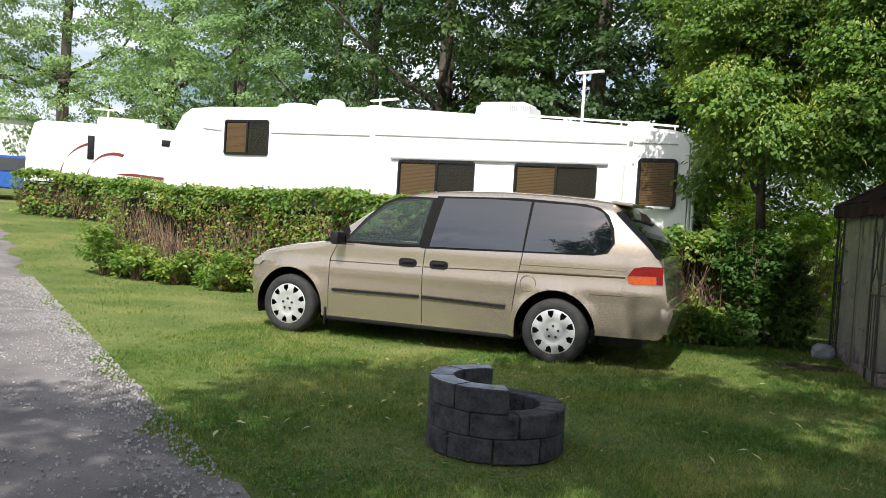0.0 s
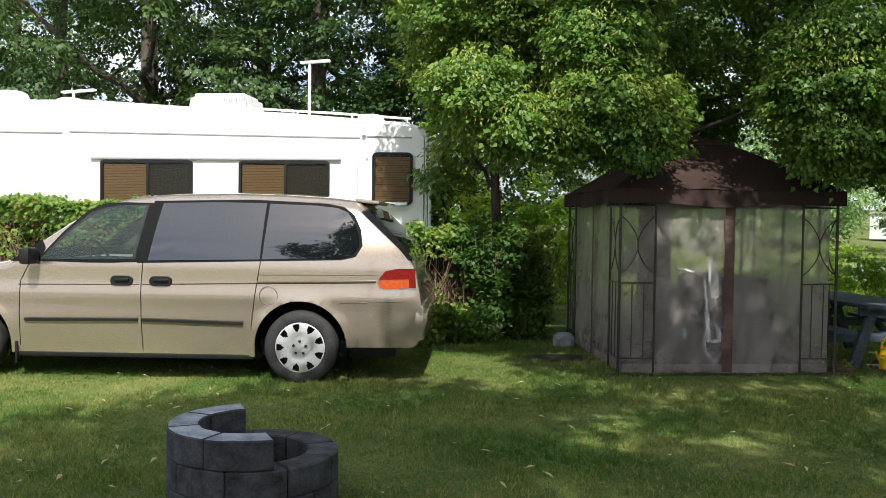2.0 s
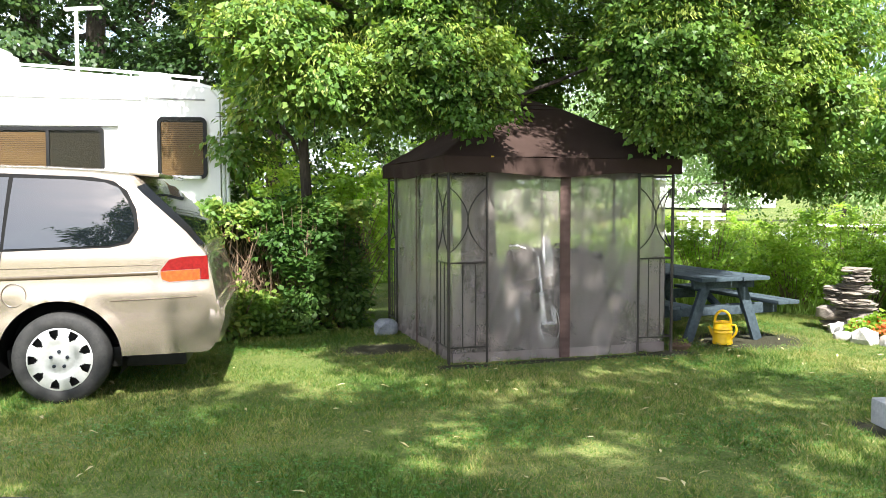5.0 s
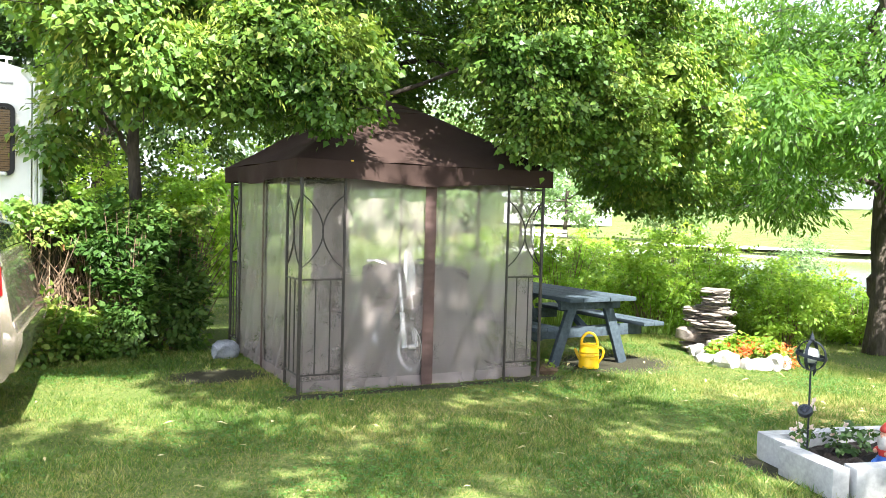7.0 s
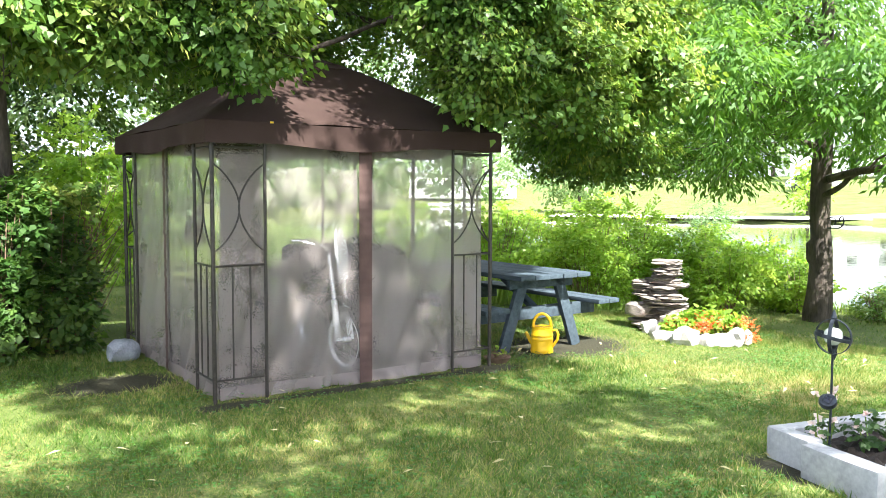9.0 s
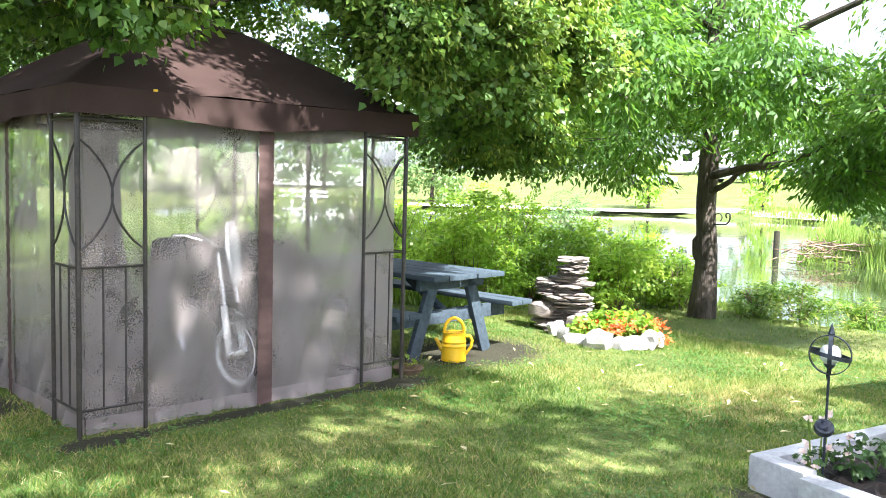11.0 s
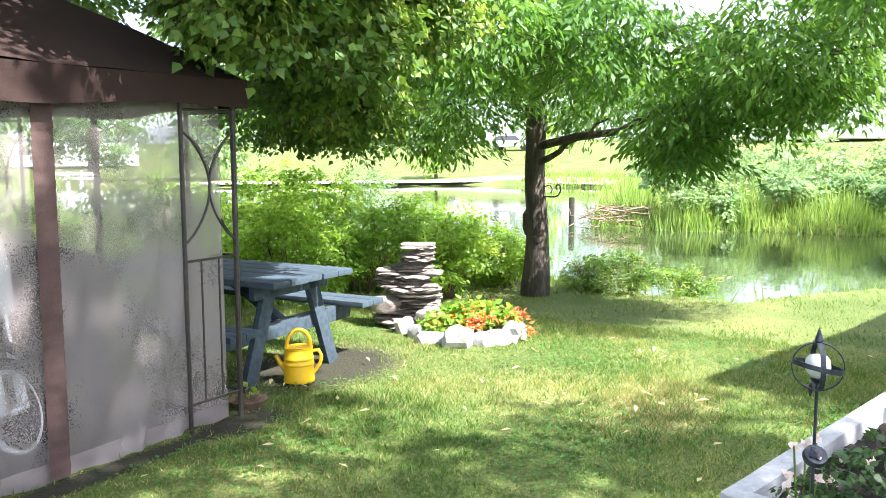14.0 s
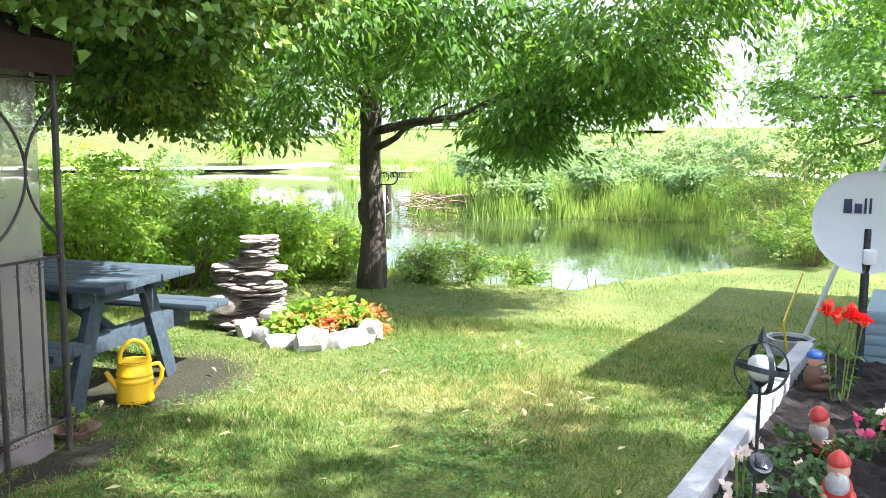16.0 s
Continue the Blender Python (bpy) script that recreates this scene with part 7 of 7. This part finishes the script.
# slim tree by the hedge's end
make_tree("slim leaning tree at the end of the hedge", (5.2, 2.75, 0.0), (4.95, 2.6, 5.0), 0.085,
          [((5.12, 2.7, 1.9), (4.5, 2.3, 2.9), 0.03), ((5.1, 2.7, 2.2), (5.6, 2.4, 3.0), 0.03)],
          [ell(4.6, 2.3, 2.5, 0.35, 0.35, 0.3, 50), ell(5.5, 2.6, 2.6, 0.35, 0.35, 0.3, 40), ell(4.4, 2.9, 2.0, 0.4, 0.4, 0.3, 50)],
          22, 0.08, M_HEDGE, spread=0.15, seg=10)
# ash by the pond
make_tree("leafy ash with rough bark and a burl at the pond's edge", (14.55, 1.17, -0.33), (14.50, 1.12, 6.5), 0.153,
          [((14.5, 1.1, 1.55), (13.7, -2.9, 2.45), 0.055), ((14.5, 1.1, 1.35), (14.2, 0.1, 1.85), 0.045), ((14.5, 1.15, 2.3), (13.6, 3.6, 3.0), 0.055), ((14.4, 1.1, 2.9), (14.0, -2.4, 4.0), 0.06), ((14.4, 1.1, 3.4), (14.8, 3.6, 4.9), 0.06), ((14.3, 1.1, 3.9), (12.6, 0.4, 5.2), 0.06), ((14.4, 1.2, 2.0), (12.4, 1.8, 2.7), 0.045)],
          [ell(11.4, 0.3, 2.6, 0.8, 0.8, 0.5, 79), ell(12.3, -0.6, 2.4, 0.9, 0.8, 0.45, 86), ell(13.0, -1.9, 2.35, 0.9, 0.9, 0.45, 93), ell(14.2, -1.2, 2.1, 1.0, 1.1, 0.45, 108), ell(12.3, -2.8, 3.0, 0.9, 0.8, 0.6, 79), ell(14.9, -0.6, 1.55, 0.5, 0.5, 0.25, 40), ell(13.5, 2.0, 1.75, 0.9, 0.7, 0.3, 60), ell(13.8, -0.9, 1.62, 0.7, 0.6, 0.34, 70), ell(13.9, -2.2, 2.0, 0.8, 0.7, 0.3, 40), ell(13.6, 3.0, 1.95, 0.9, 0.8, 0.35, 50), ell(13.9, 0.5, 2.3, 0.8, 0.7, 0.3, 50), ell(12.6, 0.9, 2.0, 0.6, 0.6, 0.3, 30), ell(15.2, 3.4, 3.4, 1.2, 1.0, 0.6, 60),
           ell(13.5, 0.6, 3.0, 1.4, 1.3, 0.6, 55), ell(13.2, 2.6, 2.7, 1.3, 1.2, 0.6, 80), ell(14.4, 4.2, 2.8, 1.4, 1.2, 0.7, 115), ell(12.4, 4.0, 3.1, 1.1, 1.1, 0.7, 93), ell(15.4, 0.6, 2.2, 1.2, 1.3, 0.5, 93), ell(13.4, -1.6, 3.9, 1.5, 1.5, 0.8, 60), ell(14.0, 1.2, 4.5, 2.0, 1.9, 0.9, 70), ell(14.2, 3.8, 4.6, 1.8, 1.6, 1.0, 80), ell(14.2, -3.3, 3.4, 1.1, 1.0, 0.7, 50), ell(14.3, 1.1, 6.2, 2.2, 2.2, 1.2, 40), ell(16.3, -1.3, 2.4, 1.1, 1.1, 0.6, 40), ell(12.8, 1.7, 3.3, 1.1, 0.9, 0.6, 55), ell(14.6, 2.4, 3.4, 1.2, 1.0, 0.7, 100), ell(14.8, 3.2, 2.6, 1.0, 0.8, 0.4, 70), ell(14.3, 1.0, 3.7, 1.2, 1.0, 0.5, 100), ell(14.0, -2.6, 3.0, 0.9, 0.8, 0.4, 60), ell(14.0, 2.4, 4.1, 1.2, 1.0, 0.5, 90)],
          36, 0.105, M_ASH, shape=LANCE, spread=0.24, droop=0.6, shell=0.35, loose=0.9, bump=0.035, seg=18)
bm = nb()
rough_stone(bm, (14.48, 1.22, 0.62), (0.08, 0.08, 0.16), 77, 0.5)
burl = finish(bm, "burl", M_BARK, 60)
ash_tree = [o for o in scene.objects if o.name.startswith("tree") and "burl" in o.get("label", "")][0]
ob = new("burl", burl)
ob.parent = ash_tree
bm = nb()
tube(bm, [(14.5, 1.04, 0.93)] + arc((14.5, 0.90, 1.02), 0.09, -90, 20, 10, (0, -1, 0), (0, 0, 1)) + arc((14.5, 0.84, 1.05), 0.03, 0, 250, 10, (0, -1, 0), (0, 0, 1)), 0.009, 6)
tube(bm, [(14.5, 1.04, 1.05)] + arc((14.5, 0.97, 1.02), 0.05, 90, -60, 10, (0, -1, 0), (0, 0, 1)), 0.007, 6)
single("plant_hook", bm, M_IRON, "curled black iron plant hook on a trunk", "hook")

# trees behind the camera, whose shade lies on the lawn
for lb, x, y, h, cl in (("tall shade tree behind the lane", 3.3, -13.8, 9.0, [ell(0.3, -11.9, 7.4, 1.9, 1.9, 0.9, 260), ell(3.3, -12.1, 7.6, 2.0, 2.2, 0.9, 340), ell(2.6, -9, 7.3, 1.8, 1.6, 0.7, 290), ell(4.1, -14.3, 9.0, 2.6, 2.2, 1.4, 160)]),
                        # some clumps hang unseen over the lawn, added to dim gazebo net and grass
                        ("tall shade tree over the lane's bend", 6.5, -13.3, 9.0, [ell(6.2, -11.6, 7.5, 2.0, 2.1, 0.9, 210), ell(5.5, -8.6, 7.3, 1.9, 1.5, 0.7, 130), ell(5.6, -10.0, 7.3, 1.2, 1.0, 0.6, 45), ell(8.3, -10.1, 7.2, 1.2, 1.6, 0.7, 80), ell(7.3, -13.7, 9.0, 2.4, 2.0, 1.4, 130), ell(7.8, -7.9, 7.2, 1.5, 1.0, 0.6, 42), ell(9.5, -8.9, 7.0, 1.0, 1.1, 0.6, 34), ell(7.1, -6.8, 7.0, 1.6, 0.7, 0.5, 34), ell(6.9, -5.65, 7.3, 2.0, 0.9, 0.5, 175), ell(3.7, -7.5, 7.3, 1.8, 0.8, 0.5, 110)])):
    make_tree(lb, (x, y, 0.0), (x, y, h), 0.3, [((x, y, h * 0.5), (c[0], c[1], c[2]), 0.09) for c, _, _ in cl], cl, 22, 0.17, M_DARKLEAF, spread=0.3, droop=0.3, twig=0)


def wood(label, trees, mat, per, leaf, name="tree", group=""):
    """Bigger, farther trees: (x, y, height, radius, twigs)."""
    for x, y, h, r, n in trees:
        z = float(ground_z(x, y))
        cl = []
        k = 24 if h > 6 else 9
        for j in range(k):
            f = (j + 0.5) / k
            a = j * 2.4 + x
            rr = r * (0.35 + 0.75 * math.sin(math.pi * min(0.97, 0.15 + f * 0.85)))
            q = 0.42 if k > 9 else 0.62
            cl.append(ell(x + math.cos(a) * rr * (0.75 - 0.3 * (j % 3 == 0)), y + math.sin(a) * rr * (0.75 - 0.3 * (j % 3 == 0)), z + h * (0.12 + 0.84 * f), rr * q, rr * q, h * (0.085 if k > 9 else 0.13), max(4, n // k)))
        make_tree(label, (x, y, z - 0.05), (x + 0.3, y, z + h * 0.92), max(0.12, h * 0.02), [((x, y, z + h * 0.3), c, h * 0.007) for c, _, _ in cl[2:12:2]], cl, per, leaf, mat, spread=leaf * 3.0, droop=0.35, shell=0.4, twig=0, seg=8, group=group)


wood("tall dark broadleaf tree behind the trailer", [(2.2, 9.5, 12, 3.4, 900), (-1.6, 11.0, 13, 3.6, 900), (5.4, 9.2, 11, 3.2, 700), (-4.4, 13.5, 12, 3.2, 420), (0.5, 14.0, 15, 4.5, 700), (3.8, 12.5, 14, 4, 500)], M_DARKLEAF, 58, 0.11, group="dark trees behind the trailer")
wood("airy pale green tree", [(9.8, 12.5, 10, 3.0, 420), (-12.5, 21, 13, 3.9, 560), (-17.5, 24, 15, 4.4, 560), (-23, 24, 16, 4.5, 420), (-28, 22, 17, 5, 380), (-8.0, 19.5, 12, 3.2, 380), (-34, 30, 18, 6, 300), (-20, 34, 18, 6, 300)], M_WILLOW, 62, 0.15, group="pale trees along the lane")
wood("bushy tree on the far bank of the pond", [(36, 52, 9, 4.0, 260), (30, 56, 10, 4.5, 260), (44, 50, 10, 4.5, 260), (24, 54, 11, 5, 260), (50, 44, 8, 3.2, 200), (40, 60, 13, 6, 260)], M_WILLOW, 34, 0.30, group="trees on the far bank")
wood("tall tree at the end of the pond", [(23.5, -6.2, 9.5, 2.6, 420), (27.0, -8.0, 10, 3.2, 380), (34, -7.5, 7, 3, 260)], M_ASH, 44, 0.13, group="trees at the end of the pond")
wood("distant tree beyond the meadow", [(105, 20, 11, 5, 90), (110, 34, 12, 6, 90), (112, 48, 12, 6, 90), (100, 62, 13, 6, 90), (90, 76, 13, 6, 90), (112, 6, 12, 6, 90), (110, -10, 12, 7, 90), (70, 86, 14, 7, 90), (52, 92, 14, 7, 90), (100, -24, 12, 7, 90)], M_WILLOW, 20, 0.75, group="distant trees")
wood("small sapling on the far shore", [(57, 29, 3.6, 1.0, 50), (58, 12, 3.0, 0.9, 40), (58, 21, 4.2, 0.9, 40)], M_SHRUB, 18, 0.3, group="saplings on the far shore")


def shrubs(label, items, mat, per, leaf, group, shape=OVAL, spread=0.14):
    for x, y, r, h, n in items:
        z = float(ground_z(x, y))
        t = thing("shrub", label, "shrub", group=group)
        cl = [ell(x + 0.5 * r * math.cos(k * 2.1 + x), y + 0.5 * r * math.sin(k * 2.1 + x), z + h * (0.30 + 0.42 * (k % 3) / 2), r * 0.62, r * 0.62, h * 0.30, n // 6) for k in range(6)]
        lv, ends = sprays(cl, per, leaf, shape, spread=spread, droop=0.05, shell=0.35)
        c = len(shape)
        lv = lv[np.repeat(lv.reshape(-1, c, 3)[:, 0, 2] > z - 0.05, c)]
        ob = new("foliage", array_mesh("foliage", lv, c, mat))
        ob.parent = t
        m = 26
        a = rng.uniform(0, 6.28, m)
        st = np.stack([x + 0.1 * r * np.cos(a), y + 0.1 * r * np.sin(a), np.full(m, z - 0.03)], -1)
        en = np.stack([x + r * 0.8 * np.cos(a) * rng.uniform(0.3, 1, m), y + r * 0.8 * np.sin(a) * rng.uniform(0.3, 1, m), z + h * rng.uniform(0.5, 0.95, m)], -1)
        ob = tagged(new("brushwood", twig_mesh("brushwood", st, en, 0.008, M_TWIG)), kind="stuff")
        ob.parent = t


shrubs("bright green bush on the bank behind the lawn", [(13.4, 3.0, 0.75, 1.15, 160), (12.2, 3.1, 0.7, 1.2, 150), (12.9, 4.4, 0.9, 1.5, 170), (11.3, 4.0, 0.8, 1.3, 150), (13.6, 1.9, 0.5, 0.9, 110), (14.3, 2.5, 0.6, 1.0, 110), (10.4, 4.9, 0.7, 1.1, 110), (14.9, 3.4, 0.7, 1.2, 140), (15.5, 2.6, 0.6, 1.0, 120), (15.1, 1.8, 0.4, 0.7, 90), (14.6, 4.9, 1.0, 1.6, 170), (16.0, 6.5, 1.1, 1.7, 160), (13.6, 6.8, 1.0, 1.2, 140), (15.4, 8.8, 1.1, 1.5, 140), (12.6, 9.0, 1.0, 1.1, 120), (14.0, 11.6, 1.2, 1.4, 130)], M_SHRUB, 34, 0.062, "bushes on the bank")
shrubs("low bush at the water's edge", [(15.5, 0.25, 0.5, 0.5, 90), (15.8, -0.45, 0.3, 0.4, 60), (15.3, 0.75, 0.35, 0.45, 60), (19.6, -3.9, 0.8, 0.9, 150), (20.9, -3.9, 0.9, 1.3, 160), (18.6, -4.1, 0.6, 0.7, 130), (21.6, -4.4, 1.2, 1.9, 190), (19.6, -4.6, 1.0, 1.4, 160), (23.0, -3.6, 1.0, 1.3, 140)], M_HEDGE, 26, 0.07, "bushes at the water's edge", shape=LANCE)
shrubs("willow bush on the spit across the water", [(28.9, 2.4, 0.8, 1.1, 110), (30.2, 0.6, 1.0, 1.3, 110), (30.6, -1.9, 0.9, 1.1, 110), (28.9, 3.4, 1.0, 1.7, 140), (31.4, -0.4, 0.9, 1.2, 110), (32.6, 1.6, 0.8, 0.9, 70), (33.5, 3.0, 1.5, 2.0, 120), (36, 0, 2.0, 2.4, 130), (38, 6, 1.8, 2.0, 110), (34.5, -2.4, 1.6, 2.4, 130), (42, 3, 2.2, 2.6, 120), (44, -3, 2.2, 3.0, 120), (48, 8, 2.0, 2.2, 100)], M_WILLOW, 26, 0.14, "bushes on the spit", spread=0.25)
shrubs("round willow bush standing in the shallows", [(27.5, 13.6, 1.3, 2.3, 200)], M_WILLOW, 26, 0.12, "bushes in the shallows", shape=LANCE, spread=0.25)
# these shrubs carry their shade as a darker leaf material
shrubs("dense shrub between the hedge and the gazebo, shade in its leaf colour", [(5.42, 2.5, 0.36, 1.5, 170), (5.0, 2.4, 0.36, 1.5, 160), (4.5, 3.6, 0.5, 1.9, 150)], M_SHADESHRUB, 30, 0.075, "shrubs by the gazebo")

# the linden shades this spot; the brighter leaf material stands in for sun
shrubs("tall bush behind the end of the hedge, sunlight in its leaf colour", [(6.6, 7.6, 1.0, 2.4, 220), (4.5, 5.4, 0.9, 3.0, 220), (7.8, 8.6, 1.1, 2.6, 220)], M_SHRUB, 30, 0.085, "bushes behind the hedge")
shrubs("leafy growth bulging from the foot of the hedge", [(-5.75, 4.1, 0.55, 0.95, 110), (-5.0, 3.95, 0.4, 0.6, 70), (-4.1, 3.75, 0.4, 0.6, 60), (-3.0, 3.45, 0.45, 0.75, 80), (-1.6, 3.1, 0.4, 0.7, 60), (4.25, 2.15, 0.35, 0.62, 90), (4.7, 2.3, 0.3, 0.42, 70), (3.6, 2.1, 0.35, 0.6, 60)], M_HEDGE, 22, 0.07, "growth at the foot of the hedge")

# ---- across the pond ----
bm = nb()
for k in range(3):
    tube(bm, [(37.0 + 0.55 * k, 44.0 - 0.55 * k, -0.7), (37.0 + 0.55 * k, 44.0 - 0.55 * k, 0.55)], 0.12, 6)
for z in (0.05, 0.35):
    tube(bm, [(36.4, 44.6, z), (38.7, 42.3, z)], 0.10, 6)
single("dock", bm, M_WHITEPAINT, "small white wooden dock on the far shore", "dock")
bm = nb()
tube(bm, [(28.3, 6.45, -1.25), (28.3, 6.45, 0.16), (28.3, 6.45, 0.19)], [0.09, 0.085, 0.06], 12)
single("mooring_post", bm, M_WOODSHADE, "old wooden post standing at the spit's tip", "post")
t = thing("brush_pile", "pile of dry brown sticks on the spit", "brush pile")
n = 110
st = np.stack([rng.normal(28.3, 0.7, n), rng.normal(5.0, 0.55, n), rng.uniform(-0.5, 0.0, n)], -1)
ob = tagged(new("brushwood", twig_mesh("brushwood", st, st + units(n) * np.array([0.9, 0.9, 0.25]), 0.02, M_TWIG)), kind="stuff")
ob.parent = t


def shore_path():
    n = 60
    y = np.linspace(-14, 40, n)
    rows = []
    for w in (0.0, 0.9, 1.8, 2.6):
        x = 55 - 0.9 * np.maximum(0, y - 25) + 0.8 * np.sin(y * 0.35) + 0.4 + w
        rows.append(np.stack([x, y, ground_z(x, y) + 0.05], -1))
    v = np.stack(rows, 1).reshape(-1, 3)
    f = [(a * 4 + b, a * 4 + b + 1, (a + 1) * 4 + b + 1, (a + 1) * 4 + b) for a in range(n - 1) for b in range(3)]
    me = bpy.data.meshes.new("shore")
    me.from_pydata(v.tolist(), [], f)
    me.materials.append(M_SAND)
    tagged(new("shore", me), "pale gravel strip along the far shore", "shore", kind="structure")


shore_path()


def far_car(x, y, turn, paint, label, long=4.6):
    z = float(ground_z(x, y))
    t = thing("parked_car", label, "car", pose(x, y, z, 0, 0, turn), group="cars across the pond")
    bm = nb()
    prof = [(-2.3, 0.35), (-2.3, 0.8), (-1.3, 0.95), (-0.7, 1.5), (1.3, 1.5), (2.0, 0.95), (2.3, 0.85), (2.3, 0.35)]
    a = [bm.verts.new((u, -0.85, v)) for u, v in prof]
    b = [bm.verts.new((u, 0.85, v)) for u, v in prof]
    bm.faces.new(a)
    bm.faces.new(b[::-1])
    for k in range(len(a)):
        q = (k + 1) % len(a)
        bm.faces.new((a[k], a[q], b[q], b[k]))
    bmesh.ops.bevel(bm, geom=list(bm.edges), offset=0.06, segments=2, affect="EDGES")
    part("body", bm, paint, t)
    for s in (-1, 1):
        bm = nb()
        slab(bm, [(-1.1, 0.98), (-0.62, 1.42), (1.2, 1.42), (1.75, 0.98)], 0, 0.02)
        part("window", bm, M_CARGLASS, t, m=Matrix.Translation((0, s * 0.86, 0)) @ Matrix.Rotation(radians(90), 4, "X"))
        for u in (-1.4, 1.4):
            bm = nb()
            lathe(bm, [(0, -0.1), (0.3, -0.1), (0.33, 0), (0.3, 0.1), (0, 0.1)], 16, pose(u, s * 0.8, 0.33, 90))
            part("wheel", bm, M_RUBBER, t)


far_car(75.5, 40.5, 100, M_DISH, "silver car parked across the pond")
far_car(80, 34.5, 100, M_WHITEPAINT, "white car parked on the meadow across the pond")
cx, cy = 3.94 + 34 * math.cos(radians(132.6)), -9.14 + 34 * math.sin(radians(132.6))
far_car(cx, cy, 40, M_BLUEGLAZE, "dark blue car far down the lane")


def far_home(x, y, turn, ln, label):
    z = float(ground_z(x, y))
    t = thing("mobile_home", label, "house", pose(x, y, z, 0, 0, turn), group="white homes across the pond")
    bm = nb()
    box(bm, (0, 0, 1.5), (ln, 3.2, 2.6), bevel=0.05)
    part("wall", bm, M_RVWHITE, t)
    bm = nb()
    box(bm, (0, 0, 2.88), (ln + 0.4, 3.6, 0.18), bevel=0.04)
    part("roof", bm, M_RVGREY, t)
    for k in range(int(ln // 3)):
        bm = nb()
        box(bm, (-ln / 2 + 1.6 + 3 * k, 1.61, 1.8), (1.0, 0.06, 0.8), bevel=0.02)
        part("window", bm, M_BLACKTRIM, t)
        bm = nb()
        box(bm, (-ln / 2 + 1.6 + 3 * k, -1.61, 1.8), (1.0, 0.06, 0.8), bevel=0.02)
        part("window", bm, M_BLACKTRIM, t)


far_home(88, 8, 92, 11, "white mobile home far beyond the water")
far_home(92, 22, 95, 10, "white mobile home far beyond the water")
far_home(90, 46, 115, 11, "white mobile home far beyond the water")
far_home(60, 74, 140, 12, "white mobile home far beyond the water")
fx, fy = 3.94 + 44 * math.cos(radians(133.5)), -9.14 + 44 * math.sin(radians(133.5))
far_home(fx, fy, 30, 5, "small white trailer far down the lane")
